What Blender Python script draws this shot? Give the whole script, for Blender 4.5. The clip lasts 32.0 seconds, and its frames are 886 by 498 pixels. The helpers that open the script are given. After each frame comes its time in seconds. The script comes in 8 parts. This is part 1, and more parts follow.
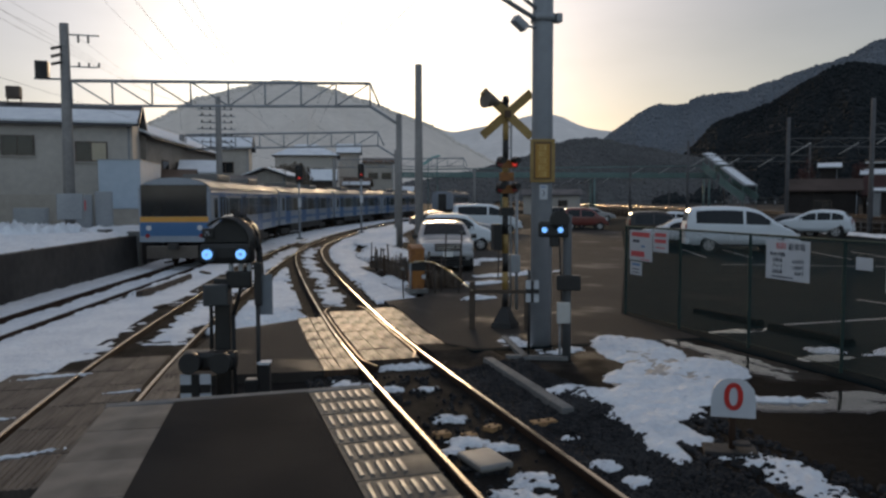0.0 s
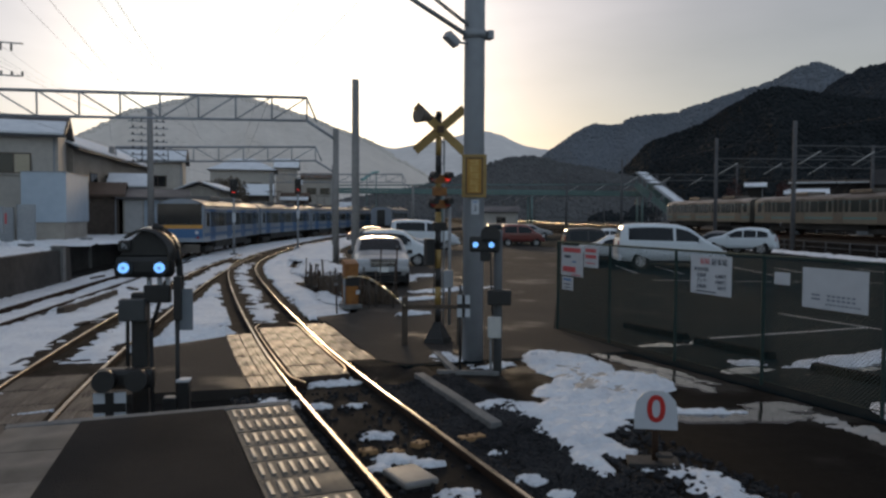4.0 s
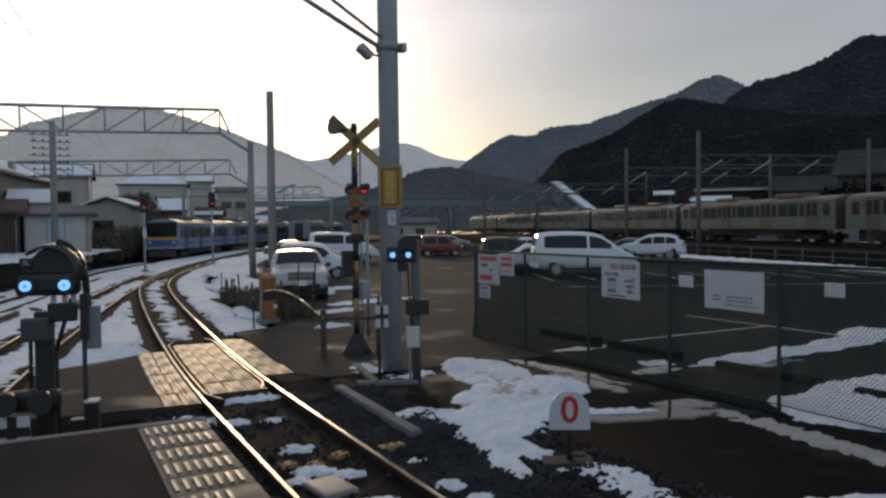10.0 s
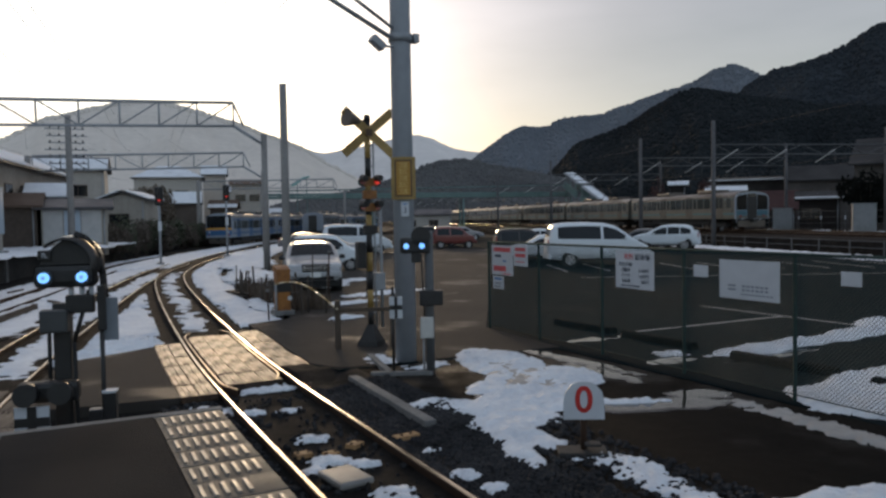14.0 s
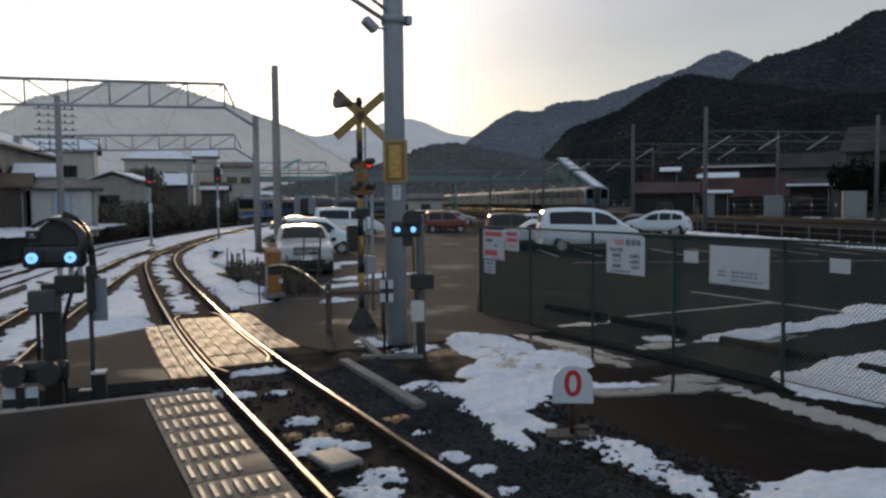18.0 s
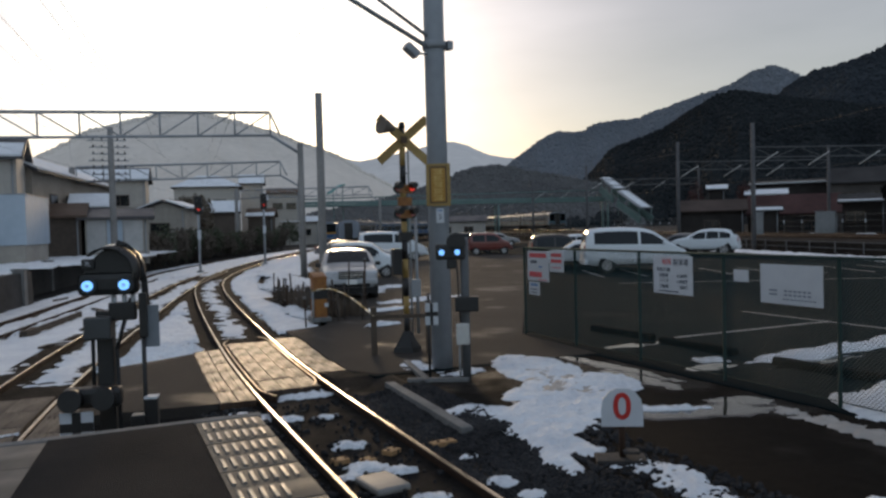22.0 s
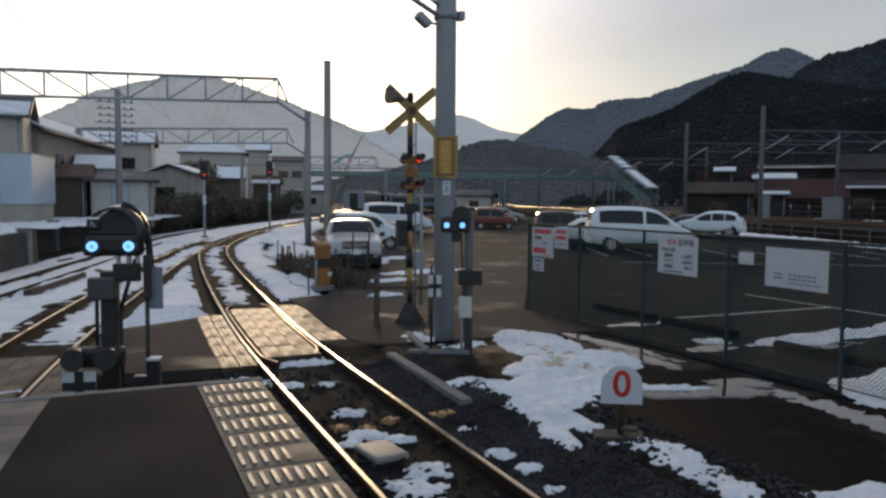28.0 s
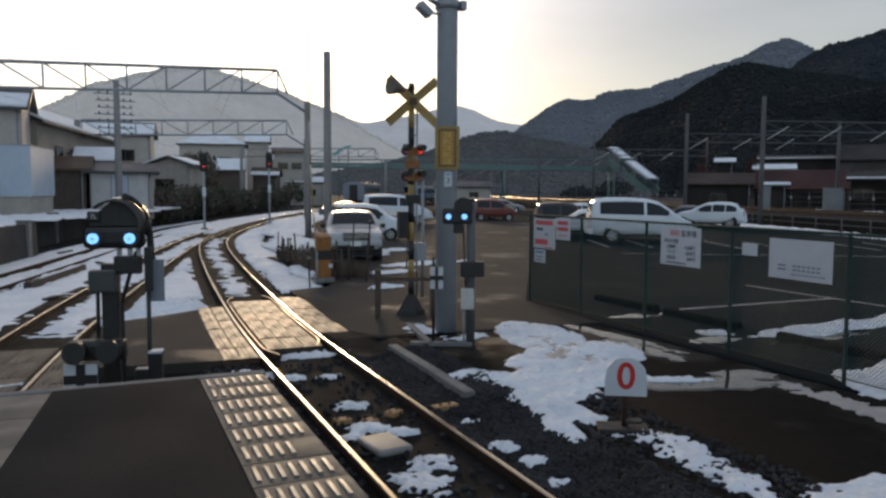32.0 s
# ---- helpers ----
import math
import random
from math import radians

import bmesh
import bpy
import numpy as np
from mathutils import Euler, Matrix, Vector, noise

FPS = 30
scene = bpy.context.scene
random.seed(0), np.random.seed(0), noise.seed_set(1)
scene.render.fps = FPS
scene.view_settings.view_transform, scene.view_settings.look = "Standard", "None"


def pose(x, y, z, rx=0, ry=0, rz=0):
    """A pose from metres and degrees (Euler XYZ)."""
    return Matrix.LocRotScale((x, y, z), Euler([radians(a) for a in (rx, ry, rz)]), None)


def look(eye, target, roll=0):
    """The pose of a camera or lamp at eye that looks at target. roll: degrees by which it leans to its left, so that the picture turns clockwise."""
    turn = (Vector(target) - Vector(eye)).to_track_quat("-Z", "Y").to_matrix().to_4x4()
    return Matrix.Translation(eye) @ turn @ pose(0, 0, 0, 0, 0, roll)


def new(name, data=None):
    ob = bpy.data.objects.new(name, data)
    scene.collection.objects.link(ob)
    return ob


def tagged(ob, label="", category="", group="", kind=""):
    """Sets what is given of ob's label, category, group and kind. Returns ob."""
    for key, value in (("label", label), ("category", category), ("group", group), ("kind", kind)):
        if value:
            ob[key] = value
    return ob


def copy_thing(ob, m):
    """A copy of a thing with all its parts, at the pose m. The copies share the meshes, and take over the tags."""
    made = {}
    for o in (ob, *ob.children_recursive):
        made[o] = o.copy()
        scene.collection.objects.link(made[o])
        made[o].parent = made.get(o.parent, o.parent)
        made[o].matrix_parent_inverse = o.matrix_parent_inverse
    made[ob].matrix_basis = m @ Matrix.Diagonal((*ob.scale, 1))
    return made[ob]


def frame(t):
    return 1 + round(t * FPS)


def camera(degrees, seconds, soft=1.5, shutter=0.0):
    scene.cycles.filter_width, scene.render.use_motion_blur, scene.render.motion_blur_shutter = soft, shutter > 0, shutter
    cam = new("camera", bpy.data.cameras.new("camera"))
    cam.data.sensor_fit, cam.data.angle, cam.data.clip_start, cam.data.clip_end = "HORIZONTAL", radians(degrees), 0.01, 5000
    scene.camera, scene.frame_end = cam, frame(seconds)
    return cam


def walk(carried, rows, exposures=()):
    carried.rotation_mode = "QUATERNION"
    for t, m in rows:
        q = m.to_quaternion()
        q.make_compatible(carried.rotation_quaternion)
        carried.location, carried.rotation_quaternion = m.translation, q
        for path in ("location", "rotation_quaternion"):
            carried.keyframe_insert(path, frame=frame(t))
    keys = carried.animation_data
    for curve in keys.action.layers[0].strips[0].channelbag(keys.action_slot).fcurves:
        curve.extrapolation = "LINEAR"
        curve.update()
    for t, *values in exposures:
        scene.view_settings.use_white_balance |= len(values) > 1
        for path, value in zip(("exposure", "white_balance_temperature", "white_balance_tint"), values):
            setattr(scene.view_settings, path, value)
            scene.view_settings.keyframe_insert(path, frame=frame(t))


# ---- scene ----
cam = camera(60.0, 32.0, soft=2.6)
PATH = [
    (0, (-0.13, 0.062, 2.455), (0.458, 1.969, 2.323), -0.1),
    (0.5, (-0.128, 0.06, 2.456), (0.538, 1.941, 2.323), -0.2),
    (1, (-0.124, 0.057, 2.458), (0.585, 1.923, 2.336), -0.2),
    (1.5, (-0.119, 0.054, 2.458), (0.593, 1.92, 2.349), -0.2),
    (2, (-0.112, 0.051, 2.458), (0.61, 1.913, 2.356), -0.0),
    (2.5, (-0.104, 0.049, 2.457), (0.655, 1.897, 2.365), -0.0),
    (4.5, (0.032, 0.081, 2.416), (0.754, 1.944, 2.329), 0.2),
    (5, (0.033, 0.073, 2.414), (0.734, 1.945, 2.33), -0.3),
    (5.5, (0.031, 0.065, 2.414), (0.762, 1.924, 2.326), -0.2),
    (6, (0.029, 0.057, 2.413), (0.811, 1.895, 2.325), 0.0),
    (6.5, (0.027, 0.05, 2.413), (0.837, 1.875, 2.314), -0.2),
    (7, (0.024, 0.042, 2.413), (0.848, 1.862, 2.317), -0.3),
    (7.5, (0.019, 0.032, 2.412), (0.853, 1.848, 2.326), -0.4),
    (8, (0.014, 0.02, 2.411), (0.847, 1.836, 2.328), -0.4),
    (8.5, (0.011, 0.007, 2.41), (0.854, 1.819, 2.332), -0.3),
    (9, (0.011, -0.006, 2.409), (0.874, 1.797, 2.348), -0.5),
    (9.5, (0.013, -0.017, 2.409), (0.908, 1.771, 2.353), -0.4),
    (10, (0.016, -0.026, 2.408), (0.943, 1.746, 2.348), -0.7),
    (10.5, (0.018, -0.031, 2.407), (0.955, 1.735, 2.337), -0.7),
    (11, (0.019, -0.033, 2.405), (0.956, 1.732, 2.331), -0.6),
    (11.5, (0.019, -0.033, 2.404), (0.957, 1.731, 2.319), -0.4),
    (12, (0.018, -0.032, 2.403), (0.956, 1.731, 2.309), -0.5),
    (12.5, (0.017, -0.032, 2.402), (0.952, 1.733, 2.308), -0.6),
    (13, (0.015, -0.033, 2.4), (0.95, 1.733, 2.311), -0.7),
    (13.5, (0.013, -0.034, 2.398), (0.944, 1.734, 2.316), -0.9),
    (14, (0.01, -0.034, 2.396), (0.905, 1.753, 2.315), -1.0),
    (14.5, (0.008, -0.034, 2.394), (0.897, 1.756, 2.307), -0.8),
    (15, (0.007, -0.032, 2.393), (0.906, 1.751, 2.285), -0.5),
    (15.5, (0.008, -0.03, 2.392), (0.906, 1.752, 2.272), -0.4),
    (17.5, (0.021, -0.031, 2.387), (0.93, 1.746, 2.258), -0.6),
    (18, (0.022, -0.032, 2.387), (0.934, 1.743, 2.265), -0.5),
    (18.5, (0.022, -0.036, 2.388), (0.944, 1.735, 2.267), -0.5),
    (19, (0.021, -0.041, 2.39), (0.951, 1.725, 2.27), -0.4),
    (19.5, (0.02, -0.048, 2.392), (0.957, 1.716, 2.285), -0.6),
    (20, (0.017, -0.052, 2.394), (0.963, 1.708, 2.318), -0.8),
    (20.5, (0.015, -0.053, 2.395), (0.921, 1.73, 2.353), -1.3),
    (21, (0.013, -0.048, 2.395), (0.863, 1.762, 2.358), -1.8),
    (21.5, (0.012, -0.04, 2.394), (0.841, 1.78, 2.345), -1.8),
    (22, (0.012, -0.032, 2.392), (0.824, 1.794, 2.33), -1.5),
    (22.5, (0.011, -0.028, 2.391), (0.808, 1.805, 2.318), -1.3),
    (23, (0.011, -0.028, 2.389), (0.796, 1.809, 2.305), -1.0),
    (23.5, (0.011, -0.031, 2.388), (0.816, 1.798, 2.303), -0.6),
    (24, (0.011, -0.033, 2.387), (0.835, 1.788, 2.307), -0.4),
    (24.5, (0.012, -0.033, 2.386), (0.836, 1.787, 2.301), -0.3),
    (25, (0.012, -0.032, 2.385), (0.834, 1.789, 2.293), -0.2),
    (25.5, (0.013, -0.03, 2.384), (0.831, 1.793, 2.283), -0.1),
    (27.5, (0.009, -0.009, 2.377), (0.81, 1.82, 2.252), 0.2),
    (28, (0.008, -0.008, 2.377), (0.809, 1.82, 2.246), 0.4),
    (28.5, (0.006, -0.004, 2.376), (0.807, 1.823, 2.239), 0.4),
    (29, (0.005, 0.004, 2.376), (0.812, 1.828, 2.234), 0.4),
    (29.5, (0.005, 0.016, 2.375), (0.81, 1.841, 2.229), 0.4),
    (30, (0.004, 0.03, 2.375), (0.812, 1.853, 2.226), 0.3),
    (30.5, (0.003, 0.041, 2.374), (0.81, 1.865, 2.227), 0.3),
    (31, (0.001, 0.047, 2.374), (0.799, 1.875, 2.226), 0.3),
    (31.5, (0.0, 0.051, 2.374), (0.8, 1.878, 2.224), 0.3),
    (32, (-0.002, 0.053, 2.375), (0.799, 1.879, 2.222), 0.3),
]
EXPOSURES = ((0, -0.12), (2, -0.12), (5, -0.12), (7, 0.02), (9, 0.0), (11, -0.05), (12, 0.12), (15, 0.12), (19, 0.24), (22, 0.10), (25, 0.12), (28, 0.24), (32, 0.26))
walk(cam, [(t, look(eye, target, roll)) for t, eye, target, roll in PATH], [(t, ev, 6820, 11) for t, ev in EXPOSURES])

# ---- light ----
SUN_AZ, SUN_EL = 14.5, 9.0
SUN_DIR = Vector((math.sin(radians(SUN_AZ)) * math.cos(radians(SUN_EL)), math.cos(radians(SUN_AZ)) * math.cos(radians(SUN_EL)), math.sin(radians(SUN_EL))))

# the thin bright part of the veil lies a little left of and above the sun
GLOW_DIR = Vector((math.sin(radians(9.0)) * math.cos(radians(13.0)), math.cos(radians(9.0)) * math.cos(radians(13.0)), math.sin(radians(13.0))))


def make_world():
    w = bpy.data.worlds.new("winter_sky")
    scene.world = w
    w.use_nodes = True
    nt = w.node_tree
    nt.nodes.clear()
    N, L = nt.nodes.new, nt.links.new
    out = N("ShaderNodeOutputWorld")
    add = N("ShaderNodeAddShader")
    L(add.outputs[0], out.inputs[0])
    sky = N("ShaderNodeTexSky")
    sky.sky_type = "NISHITA"
    sky.sun_disc = False
    sky.dust_density = 0.4
    sky.sun_elevation, sky.sun_rotation = radians(SUN_EL), radians(SUN_AZ)
    b1 = N("ShaderNodeBackground")
    b1.inputs[1].default_value = 0.05
    L(sky.outputs[0], b1.inputs[0])
    L(b1.outputs[0], add.inputs[0])
    # cloud veil: grey overcast, brighter round the veiled sun
    tc = N("ShaderNodeTexCoord")
    dot = N("ShaderNodeVectorMath")
    dot.operation = "DOT_PRODUCT"
    dot.inputs[1].default_value = GLOW_DIR
    L(tc.outputs["Generated"], dot.inputs[0])
    ramp = N("ShaderNodeValToRGB")
    cr = ramp.color_ramp
    cr.interpolation = "B_SPLINE"
    stops = ((0.0, (0.40, 0.50, 0.64)), (0.30, (0.33, 0.41, 0.53)), (0.55, (0.235, 0.275, 0.345)), (0.82, (0.25, 0.242, 0.268)), (0.90, (0.254, 0.238, 0.262)), (0.933, (0.278, 0.255, 0.280)), (0.955, (0.375, 0.345, 0.376)), (0.972, (0.51, 0.47, 0.505)), (0.985, (0.75, 0.70, 0.74)), (0.9955, (1.32, 1.21, 1.12)), (0.999, (3.0, 2.4, 1.65)), (1.0, (5.5, 4.6, 3.2)))
    for k, (p, c) in enumerate(stops):
        e = cr.elements[k] if k < 2 else cr.elements.new(p)
        e.position, e.color = p, (*c, 1)
    half = N("ShaderNodeMapRange")
    half.inputs["From Min"].default_value = -1.0
    L(dot.outputs["Value"], half.inputs[0])
    L(half.outputs[0], ramp.inputs[0])
    mp = N("ShaderNodeMapping")
    mp.inputs["Scale"].default_value = (1.2, 1.2, 5.0)
    L(tc.outputs["Generated"], mp.inputs[0])
    no = N("ShaderNodeTexNoise")
    no.inputs["Scale"].default_value = 2.2
    no.inputs["Detail"].default_value = 6
    L(mp.outputs[0], no.inputs[0])
    mr = N("ShaderNodeMapRange")
    mr.inputs["From Min"].default_value, mr.inputs["From Max"].default_value = 0.3, 0.7
    mr.inputs["To Min"].default_value, mr.inputs["To Max"].default_value = 0.82, 1.15
    L(no.outputs["Fac"], mr.inputs[0])
    mx = N("ShaderNodeMix")
    mx.data_type, mx.blend_type = "RGBA", "MULTIPLY"
    mx.inputs["Factor"].default_value = 1.0
    L(ramp.outputs[0], mx.inputs["A"])
    L(mr.outputs[0], mx.inputs["B"])
    b2 = N("ShaderNodeBackground")
    b2.inputs[1].default_value = 0.95
    L(mx.outputs["Result"], b2.inputs[0])
    L(b2.outputs[0], add.inputs[1])


make_world()
sun = bpy.data.lights.new("sun", "SUN")
sun.energy, sun.angle, sun.color = 1.0, radians(9.0), (1.0, 0.74, 0.46)
new("sun", sun).matrix_world = look((0, 0, 50), Vector((0, 0, 50)) - SUN_DIR)

# ---- materials ----
MATS = {}


def mat(name, c1, c2=None, rough=0.7, metal=0.0, scale=8.0, big=0.6, bump=0.0, deep=0.02, bscale=None, vary=0.0, emit=None, spec=0.5, coat=0.0, rvar=0.1, stretch=(1, 1, 1)):
    """A painted or raw surface: two tones mixed by a fine and a coarse noise, uneven gloss, fine relief."""
    if name in MATS:
        return MATS[name]
    m = bpy.data.materials.new(name)
    MATS[name] = m
    m.use_nodes = True
    nt = m.node_tree
    N, L = nt.nodes.new, nt.links.new
    p = nt.nodes["Principled BSDF"]
    c2 = c2 or tuple(v * 0.8 for v in c1)
    tc, mp = N("ShaderNodeTexCoord"), N("ShaderNodeMapping")
    mp.inputs["Scale"].default_value = stretch
    L(tc.outputs["Object"], mp.inputs[0])
    n1, n2 = N("ShaderNodeTexNoise"), N("ShaderNodeTexNoise")
    n1.inputs["Scale"].default_value, n1.inputs["Detail"].default_value = scale, 8
    n2.inputs["Scale"].default_value, n2.inputs["Detail"].default_value = big, 4
    L(mp.outputs[0], n1.inputs[0])
    L(mp.outputs[0], n2.inputs[0])
    s = N("ShaderNodeMath")
    s.operation = "ADD"
    L(n1.outputs["Fac"], s.inputs[0])
    L(n2.outputs["Fac"], s.inputs[1])
    mr = N("ShaderNodeMapRange")
    mr.inputs["From Min"].default_value, mr.inputs["From Max"].default_value = 0.7, 1.3
    L(s.outputs[0], mr.inputs[0])
    mx = N("ShaderNodeMix")
    mx.data_type = "RGBA"
    mx.inputs["A"].default_value, mx.inputs["B"].default_value = (*c1, 1), (*c2, 1)
    L(mr.outputs[0], mx.inputs["Factor"])
    col = mx.outputs["Result"]
    if vary:
        oi, hv, mv = N("ShaderNodeObjectInfo"), N("ShaderNodeHueSaturation"), N("ShaderNodeMapRange")
        mv.inputs["To Min"].default_value, mv.inputs["To Max"].default_value = 1 - vary, 1 + vary
        L(oi.outputs["Random"], mv.inputs[0])
        L(mv.outputs[0], hv.inputs["Value"])
        L(col, hv.inputs["Color"])
        col = hv.outputs[0]
    L(col, p.inputs["Base Color"])
    rr = N("ShaderNodeMapRange")
    rr.inputs["To Min"].default_value, rr.inputs["To Max"].default_value = max(rough - rvar, 0.02), min(rough + rvar, 1)
    rr.inputs["From Min"].default_value, rr.inputs["From Max"].default_value = 0.35, 0.65
    L(n2.outputs["Fac"], rr.inputs[0])
    L(rr.outputs[0], p.inputs["Roughness"])
    p.inputs["Metallic"].default_value = metal
    p.inputs["Specular IOR Level"].default_value = spec
    p.inputs["Coat Weight"].default_value = coat
    if bump:
        b, n3 = N("ShaderNodeBump"), N("ShaderNodeTexNoise")
        n3.inputs["Scale"].default_value, n3.inputs["Detail"].default_value = bscale or scale * 2, 6
        L(mp.outputs[0], n3.inputs[0])
        b.inputs["Strength"].default_value, b.inputs["Distance"].default_value = min(bump, 1.0), deep
        L(n3.outputs["Fac"], b.inputs["Height"])
        L(b.outputs[0], p.inputs["Normal"])
    if emit:
        p.inputs["Emission Color"].default_value = (*emit[0], 1)
        p.inputs["Emission Strength"].default_value = emit[1]
    return m


def wet_ground(name, dry, damp, scale, patch, wetness, bump, gloss=0.3, spec=0.22):
    """Asphalt or earth with damp patches and puddles: the wet parts are darker and smooth."""
    m = mat(name, dry, damp, rough=0.9, scale=scale, big=0.35, bump=bump, bscale=90, spec=spec)
    nt = m.node_tree
    N, L = nt.nodes.new, nt.links.new
    p = nt.nodes["Principled BSDF"]
    tc, n = N("ShaderNodeTexCoord"), N("ShaderNodeTexNoise")
    n.inputs["Scale"].default_value, n.inputs["Detail"].default_value = patch, 5
    L(tc.outputs["Object"], n.inputs[0])
    r = N("ShaderNodeMapRange")
    r.inputs["From Min"].default_value, r.inputs["From Max"].default_value = 0.62 - wetness, 0.70 - wetness
    r.inputs["To Min"].default_value, r.inputs["To Max"].default_value = 0.95, gloss
    L(n.outputs["Fac"], r.inputs[0])
    L(r.outputs[0], p.inputs["Roughness"])
    return m


ASPHALT = wet_ground("asphalt", (0.0058, 0.0142, 0.0178), (0.0036, 0.0090, 0.0115), 60, 0.28, 0.02, 0.5, gloss=0.75, spec=0.04)
ROAD = wet_ground("road_asphalt", (0.050, 0.043, 0.038), (0.028, 0.025, 0.022), 60, 0.5, 0.06, 0.5, gloss=0.6)
EARTH = wet_ground("wet_earth", (0.018, 0.0145, 0.012), (0.008, 0.007, 0.006), 25, 0.45, 0.1, 0.8, gloss=0.5, spec=0.07)
FIELD = mat("far_ground", (0.035, 0.033, 0.031), (0.055, 0.052, 0.05), rough=0.95, scale=0.05, big=0.01, bump=0.2, spec=0.05)
MAT_DARK = mat("platform_asphalt", (0.034, 0.032, 0.032), (0.021, 0.020, 0.0205), rough=0.95, scale=70, big=1.2, bump=0.9, bscale=120, spec=0.1, rvar=0.04)
CONCRETE = mat("platform_concrete", (0.25, 0.21, 0.17), (0.13, 0.108, 0.086), rough=0.8, scale=5, big=1.6, bump=0.35, bscale=80, vary=0.1)
CONC_LIGHT = mat("kerb_concrete", (0.205, 0.205, 0.20), (0.13, 0.13, 0.127), rough=0.85, scale=12, big=1.5, bump=0.4, bscale=70)
WALL_DARK = mat("wall_concrete", (0.052, 0.047, 0.043), (0.026, 0.024, 0.023), rough=0.9, scale=4, big=0.5, bump=0.5, bscale=20)
TILE = mat("tactile_tile", (0.105, 0.096, 0.082), (0.062, 0.057, 0.05), rough=0.7, scale=20, big=2.0, bump=0.25, bscale=90, vary=0.12)
TILE_BAR = mat("tile_bar", (0.26, 0.24, 0.205), (0.18, 0.165, 0.14), rough=0.42, scale=20, big=2.0, bump=0.2, bscale=90, vary=0.15)
BALLAST = mat("ballast_stone", (0.022, 0.0195, 0.018), (0.009, 0.0083, 0.0082), spec=0.08, rough=0.95, scale=18, big=2.5, bump=0.9, bscale=40)
STONE = mat("loose_stone", (0.040, 0.041, 0.044), (0.015, 0.0155, 0.017), spec=0.2, rough=0.9, scale=5, big=1.0, bump=0.3)
SNOW = mat("snow", (0.87, 0.90, 0.93), (0.66, 0.695, 0.75), rough=0.8, scale=9, big=1.1, bump=1.0, deep=0.05, bscale=13, spec=0.2)
SNOW_TROD = mat("greyed_snow", (0.50, 0.47, 0.44), (0.33, 0.305, 0.28), rough=0.65, scale=4, big=0.9, bump=1.0, deep=0.05, bscale=9)
RAIL_TOP = mat("rail_head", (0.36, 0.285, 0.20), (0.26, 0.20, 0.14), rough=0.24, rvar=0.05, metal=1.0, scale=3, big=0.6, stretch=(1, 0.2, 1))
RUST = mat("rusty_rail", (0.06, 0.034, 0.022), (0.035, 0.021, 0.015), rough=0.85, spec=0.2, scale=10, big=1.5, bump=0.3)
SLEEPER = mat("sleeper_wood", (0.10, 0.075, 0.055), (0.05, 0.038, 0.03), rough=0.9, scale=10, big=1.5, bump=0.7, stretch=(1, 6, 1), vary=0.2)
PANEL = mat("crossing_plank", (0.080, 0.043, 0.022), (0.028, 0.0155, 0.009), rough=0.48, rvar=0.10, scale=8, big=1.2, bump=0.4, bscale=25, stretch=(6, 1, 1), vary=0.45)
PANEL_FAR = mat("deck_plank", (0.11, 0.088, 0.07), (0.06, 0.05, 0.042), rough=0.7, scale=8, big=1.2, bump=0.5, stretch=(6, 1, 1), vary=0.15)
WOOD_SAWN = mat("sawn_wood", (0.42, 0.25, 0.11), (0.30, 0.17, 0.08), rough=0.75, scale=12, big=3, bump=0.3, stretch=(1, 5, 1))
STEEL_GREY = mat("galvanised_steel", (0.33, 0.35, 0.37), (0.26, 0.28, 0.30), rough=0.55, metal=0.35, scale=9, big=0.8, bump=0.08)
POLE_GREY = mat("pole_paint", (0.30, 0.325, 0.35), (0.24, 0.26, 0.285), rough=0.55, scale=5, big=0.7, bump=0.1)
CONC_POLE = mat("concrete_pole", (0.27, 0.26, 0.25), (0.19, 0.185, 0.18), rough=0.85, scale=6, big=0.6, bump=0.25)
BLACK = mat("black_paint", (0.018, 0.017, 0.017), (0.010, 0.010, 0.010), rough=0.5, scale=20, big=2)
RUBBER = mat("black_rubber", (0.022, 0.022, 0.023), (0.012, 0.012, 0.012), rough=0.8, scale=30, big=3, bump=0.2)
YELLOW = mat("yellow_paint", (0.36, 0.235, 0.07), (0.25, 0.16, 0.05), rough=0.5, scale=10, big=2, bump=0.1)
ORANGE = mat("orange_paint", (0.32, 0.13, 0.025), (0.17, 0.06, 0.015), rough=0.5, scale=10, big=2)
WHITE = mat("white_paint", (0.78, 0.78, 0.76), (0.66, 0.66, 0.64), rough=0.5, scale=6, big=1.5, bump=0.05)
SIGN_WHITE = mat("sign_white", (0.54, 0.565, 0.60), (0.47, 0.495, 0.53), rough=0.5, scale=5, big=1.0)
RED = mat("red_paint", (0.55, 0.03, 0.025), (0.42, 0.025, 0.02), rough=0.45, scale=8, big=2)
RED_TEXT = mat("red_print", (0.62, 0.09, 0.10), (0.50, 0.07, 0.08), rough=0.5)
BLUE_TEXT = mat("dark_print", (0.06, 0.07, 0.10), (0.04, 0.05, 0.07), rough=0.5)
BLUE_BAR = mat("blue_print", (0.10, 0.22, 0.42), (0.08, 0.18, 0.36), rough=0.5)
BROWN = mat("brown_print", (0.10, 0.055, 0.03), (0.07, 0.04, 0.02), rough=0.6)
GREEN = mat("green_fence_paint", (0.032, 0.062, 0.056), (0.024, 0.048, 0.044), spec=0.2, rough=0.85, scale=10, big=2)
GREEN_BRIDGE = mat("green_steel", (0.13, 0.21, 0.20), (0.10, 0.165, 0.155), rough=0.6, scale=3, big=0.5)
